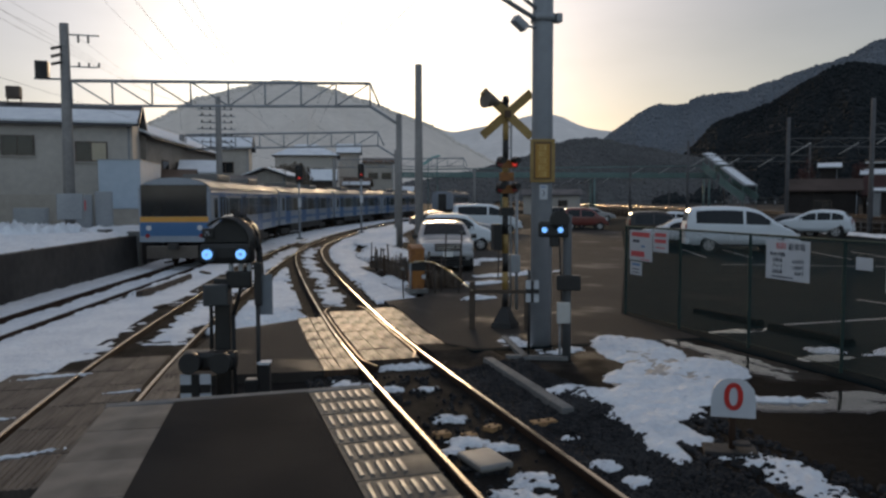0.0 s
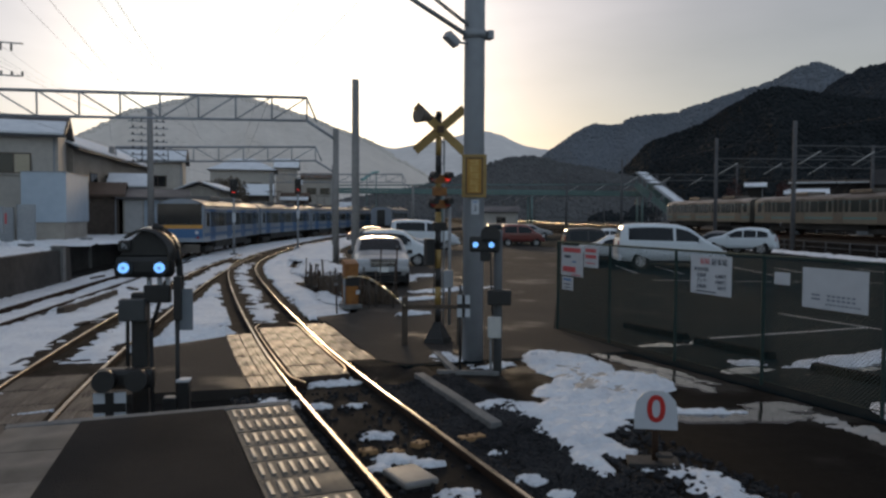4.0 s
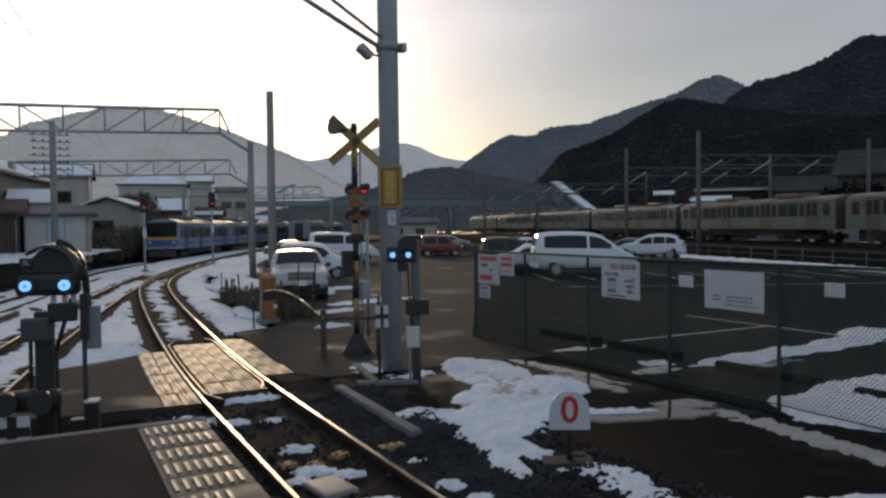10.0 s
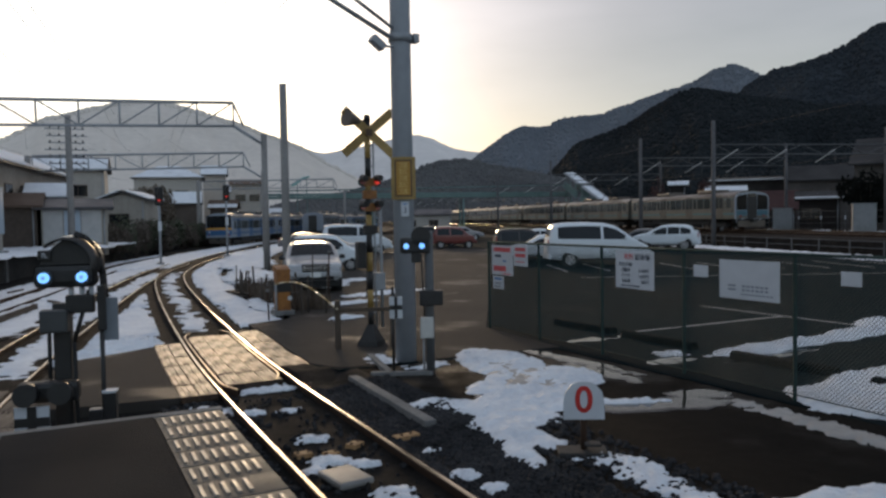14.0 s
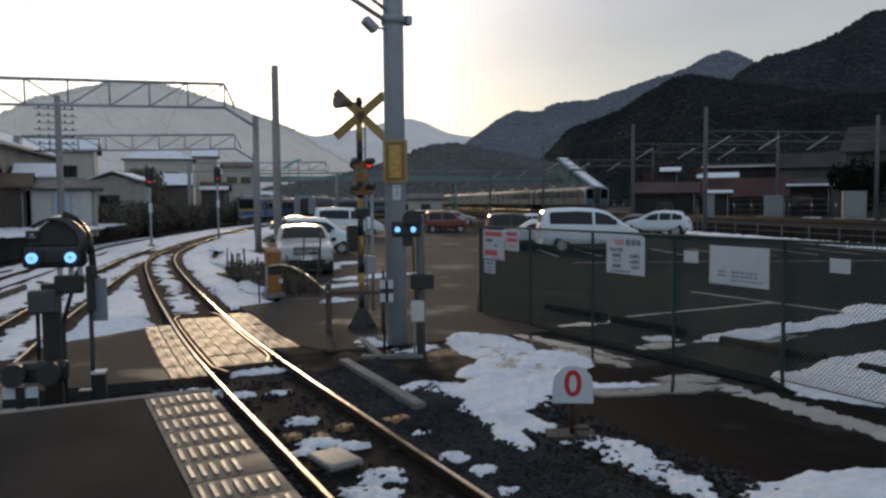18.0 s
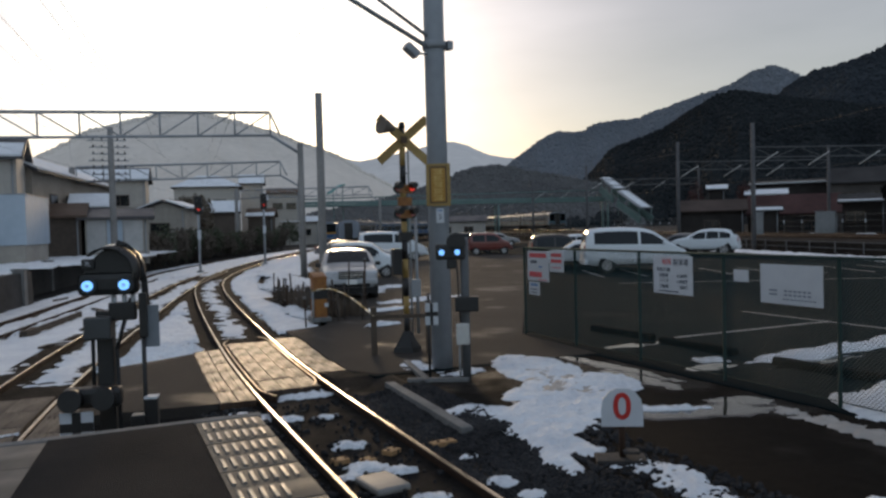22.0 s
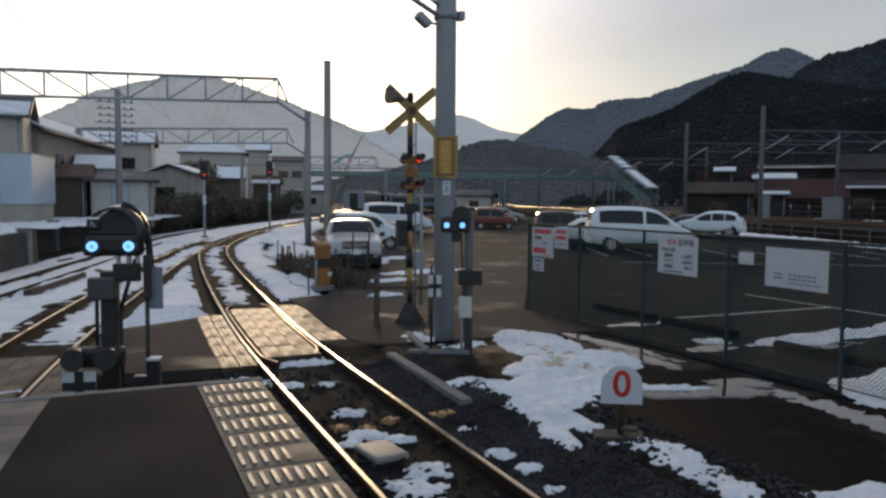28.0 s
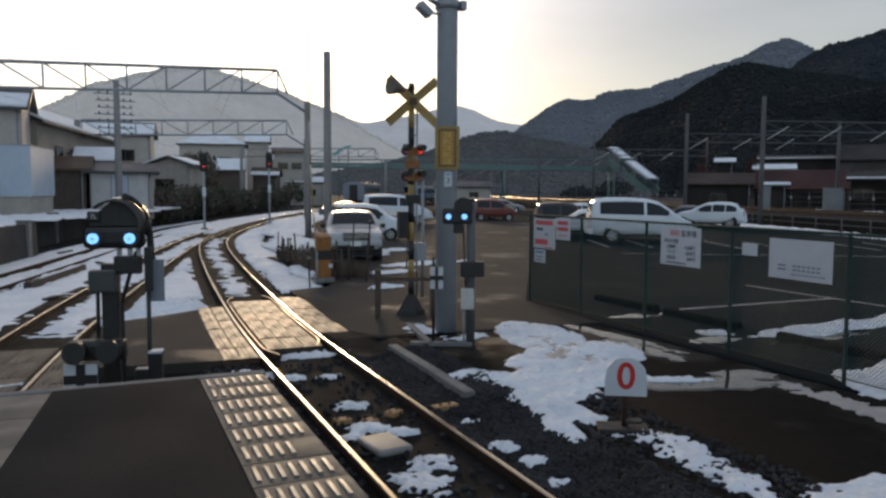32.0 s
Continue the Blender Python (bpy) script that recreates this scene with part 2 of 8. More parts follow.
LAMP_BLUE = mat("lit_lens", (0.3, 0.5, 0.9), (0.3, 0.5, 0.9), rough=0.3, emit=((0.16, 0.48, 1.0), 1.25))
LAMP_CORE = mat("lit_lens_core", (0.7, 0.85, 1), (0.7, 0.85, 1), rough=0.3, emit=((0.02, 0.12, 0.55), 0.7))
LAMP_RED = mat("lit_red_lens", (0.7, 0.05, 0.04), (0.7, 0.05, 0.04), rough=0.3, emit=((1.0, 0.05, 0.03), 0.45))
LAMP_WARN = mat("warning_lens", (0.6, 0.05, 0.04), (0.6, 0.05, 0.04), rough=0.3, emit=((1.0, 0.05, 0.03), 0.42))
LENS_RED = mat("dark_red_lens", (0.30, 0.03, 0.025), (0.22, 0.02, 0.02), rough=0.2, coat=0.5)
GLASS_DARK = mat("dark_glass", (0.016, 0.019, 0.022), (0.010, 0.012, 0.014), rough=0.08, scale=2, big=0.5, rvar=0.03)
LINE_WHITE = mat("road_marking", (0.55, 0.55, 0.54), (0.25, 0.25, 0.25), rough=0.7, scale=14, big=1.5)

# ---- building blocks ----


def bm_new():
    return bmesh.new()


def add_box(bm, c, s, rz=0.0, bevel=0.0, rx=0.0, ry=0.0):
    m = Matrix.LocRotScale(c, Euler((radians(rx), radians(ry), radians(rz))), None) @ Matrix.Diagonal((*s, 1))
    g = bmesh.ops.create_cube(bm, size=1.0, matrix=m)
    if bevel:
        es = {e for v in g["verts"] for e in v.link_edges}
        bmesh.ops.bevel(bm, geom=list(es), offset=bevel, segments=2, affect="EDGES", profile=0.6)
    return bm


def add_rod(bm, a, b, r, seg=8, r2=None):
    a, b = Vector(a), Vector(b)
    d = b - a
    m = Matrix.Translation((a + b) / 2) @ d.to_track_quat("Z", "Y").to_matrix().to_4x4()
    bmesh.ops.create_cone(bm, cap_ends=True, segments=seg, radius1=r, radius2=r if r2 is None else r2, depth=d.length, matrix=m)
    return bm


def add_prism(bm, pts, axis, lo, hi):
    """Extrude a closed outline: axis 'x' takes (y, z) pairs, 'y' takes (x, z), 'z' takes (x, y)."""
    put = {"x": lambda p, v: (v, p[0], p[1]), "y": lambda p, v: (p[0], v, p[1]), "z": lambda p, v: (p[0], p[1], v)}[axis]
    lo_v = [bm.verts.new(put(p, lo)) for p in pts]
    hi_v = [bm.verts.new(put(p, hi)) for p in pts]
    bm.faces.new(lo_v)
    bm.faces.new(hi_v)
    for k in range(len(pts)):
        j = (k + 1) % len(pts)
        bm.faces.new((lo_v[k], lo_v[j], hi_v[j], hi_v[k]))
    bmesh.ops.recalc_face_normals(bm, faces=bm.faces)
    return bm


def part(name, bm, material, parent=None, label="", m=None, smooth=False):
    me = bpy.data.meshes.new(name)
    if smooth:
        for f in bm.faces:
            f.smooth = True
    bm.to_mesh(me)
    bm.free()
    me.materials.append(material)
    ob = new(name, me)
    if parent is not None:
        ob.parent = parent
    if m is not None:
        ob.matrix_local = m
    if label:
        ob["label"] = label
    return ob


def thing(name, m, label, category, group="", kind=""):
    e = new(name)
    e.empty_display_size = 0.1
    e.matrix_world = m
    return tagged(e, label, category, group, kind)


def boxp(name, c, s, material, parent=None, label="", bevel=0.0, rz=0.0, rx=0.0, ry=0.0):
    return part(name, add_box(bm_new(), c, s, rz, bevel, rx, ry), material, parent, label)


def rodp(name, a, b, r, material, parent=None, label="", seg=10, r2=None):
    ob = part(name, add_rod(bm_new(), a, b, r, seg, r2), material, parent, label)
    for f in ob.data.polygons:
        f.use_smooth = len(f.vertices) == 4
    return ob


def shared(name, mesh, parent, m):
    """One more object on the same mesh, as a piece of parent."""
    ob = new(name, mesh)
    ob.parent = parent
    ob.matrix_local = m
    return ob


def fbm(x, y, s=1.0, seed=0.0, n=4):
    v, a = 0.0, 1.0
    for _ in range(n):
        v += a * noise.noise(Vector((x * s + seed, y * s - seed, seed * 0.7)))
        a *= 0.5
        s *= 2.0
    return v


def follow(start, table, step, end):
    """A line over the plan that starts at a point; table: the heading in degrees right of +y, by y."""
    x, y = start
    pts = [(x, y)]
    ys, hs = [t[0] for t in table], [t[1] for t in table]
    while y < end:
        h = radians(float(np.interp(y, ys, hs)))
        x, y = x + step * math.sin(h), y + step * math.cos(h)
        pts.append((x, y))
    return pts


TRACK_A = follow((2.55, -12.0), ((9, 0.0), (15, 3.0), (29, 5.0), (34.5, 7.5), (39, 12.0), (44, 16.0), (52, 18.5), (62, 21.0), (80, 22.5), (88, 28.0), (100, 34.0), (120, 38.0), (152, 37.0), (187, 20.0), (300, 17.0)), 1.0, 250)
TRACK_B = follow((-2.75, -4.0), ((0, 4.0), (9, 6.5), (12, 8.5), (17, 10.3), (27, 11.0), (36, 13.5), (44, 16.0), (50, 18.0)), 1.0, 47)
TRACK_C = follow((-10.74, -10.0), ((0, 13.0), (49, 13.0), (56, 20.5), (68, 22.5), (74, 25.0), (81, 27.0), (100, 30.0), (120, 37.0), (150, 37.0), (185, 20.0), (300, 17.0)), 1.0, 330)


def offset_line(pts, d):
    out = []
    for k, (x, y) in enumerate(pts):
        x0, y0 = pts[max(k - 1, 0)]
        x1, y1 = pts[min(k + 1, len(pts) - 1)]
        n = math.hypot(x1 - x0, y1 - y0)
        out.append((x + d * (y1 - y0) / n, y - d * (x1 - x0) / n))
    return out


def x_at(pts, y):
    return float(np.interp(y, [p[1] for p in pts], [p[0] for p in pts]))


def sweep(bm, pts, profile, z=0.0):
    """Sweep a closed (across, up) outline along a line over the plan."""
    rings = []
    for k, (x, y) in enumerate(pts):
        x0, y0 = pts[max(k - 1, 0)]
        x1, y1 = pts[min(k + 1, len(pts) - 1)]
        n = math.hypot(x1 - x0, y1 - y0)
        rx, ry = (y1 - y0) / n, -(x1 - x0) / n
        rings.append([bm.verts.new((x + a * rx, y + a * ry, z + u)) for a, u in profile])
    for r0, r1 in zip(rings, rings[1:]):
        for k in range(len(profile)):
            j = (k + 1) % len(profile)
            bm.faces.new((r0[k], r0[j], r1[j], r1[k]))
    bm.faces.new(rings[0])
    bm.faces.new(rings[-1])
    bmesh.ops.recalc_face_normals(bm, faces=bm.faces)
    return bm


# ---- ground and tracks ----


def make_ground():
    # one sheet out to the horizon, finer near the line
    bm = bm_new()
    xs = [-4000, -1500, -500, -150, -60, -30, -16, -8, 0, 8, 16, 30, 60, 150, 500, 1500, 4000]
    ys = [-4000, -1000, -200, -40, -12, 0, 12, 24, 40, 60, 90, 140, 250, 600, 1500, 4000]
    vs = [[bm.verts.new((x, y, -0.42)) for x in xs] for y in ys]
    for j in range(len(ys) - 1):
        for i in range(len(xs) - 1):
            bm.faces.new((vs[j][i], vs[j][i + 1], vs[j + 1][i + 1], vs[j + 1][i]))
    tagged(part("ground", bm, FIELD), "damp winter ground around the railway", "ground", kind="structure")


def slab(name, outline, lo, hi, material, label, category, cuts=0):
    bm = add_prism(bm_new(), outline, "z", lo, hi)
    return tagged(part(name, bm, material), label, category, kind="structure")


def strip(name, pts, half_l, half_r, z, material, label, category):
    bm = bm_new()
    sweep(bm, pts, ((-half_l - 0.25, -0.44), (-half_l, z), (half_r, z), (half_r + 0.25, -0.44)))
    return tagged(part(name, bm, material), label, category, kind="structure")


make_ground()
slab("road_crossing", [(-0.75, 11.2), (1.5, 10.95), (1.9, 16.2), (1.7, 15.85), (0.95, 15.35), (0.0, 14.85)], -0.44, -0.012, ROAD, "damp asphalt of the level crossing between two tracks", "road")
LOT = [(3.72, 12.2), (3.95, 11.6), (8.0, 11.4), (8.2, 3.0), (8.2, -14), (90, -14), (72, 30), (58, 45), (49, 72), (40, 100), (27, 96), (10.5, 33), (6.6, 25), (5.0, 18.4), (4.1, 17.2)]
slab("pavement_lot", LOT, -0.44, 0.0, ASPHALT, "dark damp asphalt of the car park and crossing road", "pavement")
slab("road_crossing_edge", [(x_at(TRACK_A, y) + 1.07, y) for y in (12.42, 13.5, 14.7, 15.9, 17.0, 18.0)][::-1] + [(4.3, 11.75), (5.2, 18.6)], -0.44, -0.009, ROAD, "damp asphalt where the crossing road meets the deck", "road")
# brown stands for asphalt in warm light, cut along the fence's sight line
slab("road_lane", [(x_at(TRACK_A, 12.35) + 1.125, 12.35), (4.05, 11.75), (8.15, 11.5), (8.25, 14.4), (17.5, 30.0), (29.0, 50.0), (27.0, 60.0), (14.0, 44.0), (10.4, 33.0), (6.7, 25.0), (5.05, 18.5)] + [(x_at(TRACK_A, y) + 1.125, y) for y in (17.4, 16.2, 15.0, 13.6)], -0.2, 0.004, ROAD, "brown warm-lit damp asphalt of the crossing road and lot clear of the fence", "road")
slab("ground_verge", [(4.25, -14), (8.2, -14), (8.2, 11.4), (4.1, 11.6), (4.15, 8.0)], -0.44, -0.03, EARTH, "dark wet earth strip with puddles and snow", "ground")


def uneven(name, x0, x1, y0, y1, cell, height, material, label, category):
    """A sheet of ground whose height is given over the plan, with skirts down its rim."""
    nx, ny = int((x1 - x0) / cell), int((y1 - y0) / cell)
    vs = [(x0 + (x1 - x0) * i / nx, y0 + (y1 - y0) * j / ny) for j in range(ny + 1) for i in range(nx + 1)]
    vs = [(x, y, height(x, y)) for x, y in vs]
    fs = [(j * (nx + 1) + i, j * (nx + 1) + i + 1, (j + 1) * (nx + 1) + i + 1, (j + 1) * (nx + 1) + i) for j in range(ny) for i in range(nx)]
    rim = [i for i in range(nx + 1)] + [(j + 1) * (nx + 1) - 1 for j in range(1, ny + 1)] + [ny * (nx + 1) + i for i in range(nx - 1, -1, -1)] + [j * (nx + 1) for j in range(ny - 1, 0, -1)]
    low = len(vs)
    vs += [(vs[k][0], vs[k][1], -0.43) for k in rim]
    fs += [(rim[k], low + k, low + (k + 1) % len(rim), rim[(k + 1) % len(rim)]) for k in range(len(rim))]
    me = bpy.data.meshes.new(name)
    me.from_pydata(vs, [], fs)
    me.polygons.foreach_set("use_smooth", np.ones(len(me.polygons), dtype=bool))
    me.materials.append(material)
    return tagged(new(name, me), label, category, kind="structure")


uneven("ground_verge_near", 4.25, 8.19, 0.5, 11.7, 0.05, lambda x, y: -0.012 + 0.011 * fbm(x, y, 0.9, 5.0, 3) + 0.007 * fbm(x, y, 5.0, 8.0, 3), EARTH, "trodden muddy earth between the ballast and the fence", "ground")
# ballast shoulder rising from the track to the verge, and the bank up to the crossing road
uneven("ballast_shoulder", 3.25, 4.4, 0.5, 10.9, 0.08, lambda x, y: -0.135 + 0.12 * min(1.0, max(0.0, (x - 3.4) / 0.9)) - 0.02 * (x > 4.3) + 0.014 * fbm(x, y, 4.0, 2.0, 3), BALLAST, "ballast shoulder sloping up to the verge", "ballast")
uneven("ballast_bank", 3.25, 4.25, 10.7, 12.35, 0.06, lambda x, y: -0.135 + 0.13 * min(1.0, max(0.0, (y - 10.9) / 0.9, (x - 3.5) / 0.6)) + 0.012 * fbm(x, y, 4.0, 3.0, 3), BALLAST, "gravel bank up to the crossing road", "ballast")
slab("ground_trackbed", [(4.05, -14), (3.9, 8.0), (3.95, 11.6), (4.6, 18.0), (6.6, 25), (10.5, 33), (27, 96), (8, 96)] + [(x_at(TRACK_C, y) + 1.05, y) for y in (60, 40, 20, 0, -9)], -0.44, -0.16, BALLAST, "dark stony ground between the tracks", "ground")
strip("ballast_a", [p for p in TRACK_A], 1.25, 1.45, -0.10, BALLAST, "dark ballast bed under the main track", "ballast")
strip("ballast_b", TRACK_B, 1.1, 1.1, -0.11, BALLAST, "dark ballast bed under the side track", "ballast")
strip("ballast_c", TRACK_C, 1.2, 1.3, -0.345, BALLAST, "ballast bed of the departing train's track", "ballast")

RAIL_HEAD = ((-0.024, -0.008), (-0.019, 0.0), (0.019, 0.0), (0.024, -0.008))
RAIL_WEB = ((-0.032, -0.007), (-0.033, -0.03), (-0.009, -0.045), (-0.009, -0.115), (-0.06, -0.127), (-0.06, -0.137), (0.06, -0.137), (0.06, -0.127), (0.009, -0.115), (0.009, -0.045), (0.033, -0.03), (0.032, -0.007))


def make_track(name, pts, label, shiny=True, z=0.0):
    t = thing(name, pose(0, 0, z), label, "railway track", "tracks beside the platform")
    for d in (-0.566, 0.566):
        line = offset_line(pts, d)
        r = part("rail", sweep(bm_new(), line, RAIL_WEB), RUST, t, "rusty steel rail with polished head")
        part("rail_head", sweep(bm_new(), line, RAIL_HEAD), RAIL_TOP if shiny else RUST, r)
    # sleepers
    me = add_box(bm_new(), (0, 0, 0), (2.0, 0.21, 0.13), bevel=0.012)
    mesh = bpy.data.meshes.new("sleeper")
    me.to_mesh(mesh)
    me.free()
    mesh.materials.append(SLEEPER)
    rest = bm_new()
    for k in range(3, len(pts) - 1):
        for q in (0.0, 0.5):
            x0, y0 = pts[k]
            x1, y1 = pts[k + 1]
            x, y = x0 + (x1 - x0) * q, y0 + (y1 - y0) * q
            h = math.degrees(math.atan2(x1 - x0, y1 - y0))
            if 3 < y < 70:
                shared("sleeper", mesh, t, pose(x + random.uniform(-0.02, 0.02), y, -0.137 - 0.065, 0, 0, -h + random.uniform(-1, 1)))
            elif y > 0:
                add_box(rest, (x, y, -0.2), (2.0, 0.21, 0.13), rz=-h)
    tagged(part("far_sleepers", rest, SLEEPER, t), kind="stuff")
    return t


make_track("railway_track", TRACK_A, "polished railway track curving away past the platform")
make_track("railway_track", TRACK_B, "railway side track with plank decking joining the main track")
make_track("railway_track", TRACK_C, "snow-covered railway track behind the side track", shiny=False, z=-0.2)


def make_platform():
    t = thing("platform", pose(0, 0, 0), "narrow concrete platform end with asphalt walkway and tactile tiles", "platform", kind="structure")
    TAPER = 0.095  # the left edge runs off towards the side track
    part("platform_wall", add_prism(bm_new(), [(-0.80, 6.1), (1.03, 6.1), (1.03, -11.9), (-0.80 - TAPER * 18, -11.9)], "z", -0.1, 0.88), WALL_DARK, t, "dark weathered platform wall")
    part("walkway", add_prism(bm_new(), [(-0.387, 6.1), (0.605, 6.1), (0.605, -11.9), (-0.387 - TAPER * 18, -11.9)], "z", 0.87, 0.93), MAT_DARK, t, "dark asphalt walkway")
    boxp("end_kerb", (0.125, 6.16, 0.89), (2.0, 0.11, 0.075), CONC_LIGHT, t, "pale concrete edging", bevel=0.012)
    # paving slabs on the left edge
    bm = add_box(bm_new(), (0, 0, 0), (0.465, 0.602, 0.075), bevel=0.006)
    me = bpy.data.meshes.new("slab")
    bm.to_mesh(me)
    bm.free()
    me.materials.append(CONCRETE)
    for k in range(29):
        y = 5.77 - 0.605 * k
        shared("slab", me, t, pose(-0.387 - TAPER * (6.1 - y) - 0.236, y, 0.8895 + random.uniform(-0.002, 0.002), 0, 0, -5.4 + random.uniform(-0.15, 0.15)))
    # tactile tiles with raised bars on the right edge
    bm = add_box(bm_new(), (0, 0, 0), (0.485, 0.328, 0.06), bevel=0.005)
    me = bpy.data.meshes.new("tile")
    bm.to_mesh(me)
    bm.free()
    me.materials.append(TILE)
    bars = []
    for n in (7, 5):
        bm = bm_new()
        for k in range(n):
            x = -0.195 + 0.062 * k
            add_box(bm, (x, 0, 0), (0.025, 0.205, 0.009), bevel=0.0042)
        b = bpy.data.meshes.new("tile_bars")
        bm.to_mesh(b)
        bm.free()
        b.materials.append(TILE_BAR)
        bars.append(b)
    for k in range(42):
        y = 5.93 - 0.335 * k
        tile = shared("tile", me, t, pose(0.858, y, 0.893 + random.uniform(-0.002, 0.002), random.uniform(-0.2, 0.2), random.uniform(-0.3, 0.3), random.uniform(-0.3, 0.3)))
        shared("tile_bars", bars[1 if k in (5, 9, 14) else 0], tile, pose(0.0, 0, 0.034))


make_platform()


def plank_deck(name, line, x0, x1, y0, y1, width, material, label, z=-0.004, length=0.9):
    """A crossing deck of short ridged planks between the rails; x0, x1: offsets from the track's middle."""
    t = thing(name, pose(0, 0, 0), label, "crossing deck", "crossing decks", kind="structure")
    n = max(1, round((x1 - x0) / width))
    w = (x1 - x0) / n
    rows = max(1, round((y1 - y0) / length))
    ln = (y1 - y0) / rows
    bm = bm_new()
    add_box(bm, (0, 0, 0), (w - 0.005, ln - 0.010, 0.09), bevel=0.004)
    for k in range(int(w / 0.066)):
        add_box(bm, (-w / 2 + 0.035 + 0.066 * k, 0, 0.048), (0.036, ln - 0.03, 0.008), bevel=0.003)
    me = bpy.data.meshes.new("plank")
    bm.to_mesh(me)
    bm.free()
    me.materials.append(material)
    bm = bm_new()
    for a in (-1, 1):
        add_rod(bm, (0, a * (ln / 2 - 0.12), 0), (0, a * (ln / 2 - 0.12), 0.004), 0.011, 6)
    bo = bpy.data.meshes.new("bolt")
    bm.to_mesh(bo)
    bm.free()
    bo.materials.append(RUST)
    for j in range(rows):
        y = y0 + (j + 0.5) * ln
        xm = x_at(line, y)
        h = math.degrees(math.atan2(x_at(line, y + 1) - x_at(line, y - 1), 2))
        for i in range(n):
            p = shared("plank", me, t, pose(xm + x0 + (i + 0.5) * w, y, z - 0.047 + random.uniform(-0.004, 0.004), random.uniform(-0.3, 0.3), random.uniform(-0.6, 0.6), -h + random.uniform(-0.1, 0.1)))
            shared("bolt", bo, p, pose(0, 0, 0.052))
    return t


plank_deck("crossing_deck", TRACK_A, -1.12, -0.62, 10.9, 15.9, 0.25, PANEL, "ridged plank deck outside the rail, glinting in low sun")
plank_deck("crossing_deck", TRACK_A, -0.42, 0.42, 11.4, 16.6, 0.28, PANEL, "ridged plank deck between the rails, glinting in low sun")
plank_deck("crossing_deck", TRACK_A, 0.62, 1.12, 12.4, 16.9, 0.25, PANEL, "ridged plank deck beside the rail at the crossing road")


def check_rails(side, y0, y1):
    """A worn check rail inside the running rail, its ends bent away towards the middle."""
    t = thing("check_rail", pose(0, 0, 0), "worn steel check rail with flared ends beside the deck", "check rail", "check rails")
    line = []
    for k in range(29):
        y = y0 + (y1 - y0) * k / 28
        bend = max(0.0, 0.55 - (y - y0), 0.55 - (y1 - y)) / 0.55
        line.append((x_at(TRACK_A, y) + side * (0.475 - 0.15 * bend ** 1.5), y))
    r = part("rail", sweep(bm_new(), line, ((-0.016, -0.012), (-0.02, -0.13), (0.02, -0.13), (0.016, -0.012))), RUST, t)
    part("rail_head", sweep(bm_new(), line, ((-0.018, -0.012), (-0.014, 0.004), (0.014, 0.004), (0.018, -0.012))), CHECK_STEEL, r, "dull worn rail head")


CHECK_STEEL = mat("worn_check_steel", (0.30, 0.22, 0.15), (0.14, 0.095, 0.065), rough=0.42, metal=0.8, scale=6, big=1.0)
check_rails(-1, 11.0, 17.2)
check_rails(1, 11.45, 17.3)
plank_deck("crossing_deck", TRACK_B, -0.47, 0.47, 7.2, 12.8, 0.47, PANEL_FAR, "dark worn deck between the side track's rails", z=-0.012)
plank_deck("crossing_deck", TRACK_B, -1.5, -0.62, 7.2, 12.0, 0.44, PANEL_FAR, "dark worn deck outside the side track's rail", z=-0.012)
plank_deck("crossing_deck", TRACK_B, 0.62, 1.02, 7.6, 13.2, 0.2, PANEL_FAR, "dark worn deck beside the side track", z=-0.012)

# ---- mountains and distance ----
# paler with distance: haze is mixed into these base colours
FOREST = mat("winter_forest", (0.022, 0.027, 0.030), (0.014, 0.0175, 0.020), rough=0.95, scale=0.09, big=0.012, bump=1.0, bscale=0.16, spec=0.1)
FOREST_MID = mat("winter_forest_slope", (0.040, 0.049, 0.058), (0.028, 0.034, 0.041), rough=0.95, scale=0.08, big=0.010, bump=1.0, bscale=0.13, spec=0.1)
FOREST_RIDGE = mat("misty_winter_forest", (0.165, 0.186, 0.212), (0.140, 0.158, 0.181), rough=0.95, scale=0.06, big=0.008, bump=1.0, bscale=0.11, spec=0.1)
FOREST_LOW = mat("hazy_bare_forest", (0.132, 0.134, 0.136), (0.102, 0.103, 0.106), rough=0.95, scale=0.1, big=0.02, bump=1.0, bscale=0.2, spec=0.1)
# snow and painted haze together make these two slopes pale
HILL_SNOW_HAZE = mat("hazy_snow_slope", (0.75, 0.695, 0.63), (0.62, 0.575, 0.52), rough=0.95, scale=0.05, big=0.006, bump=0.3, bscale=0.08, spec=0.1)
HILL_FAR = mat("hazy_distant_slope", (0.78, 0.755, 0.73), (0.66, 0.64, 0.62), rough=0.95, scale=0.02, big=0.004, bump=0.3, spec=0.1)


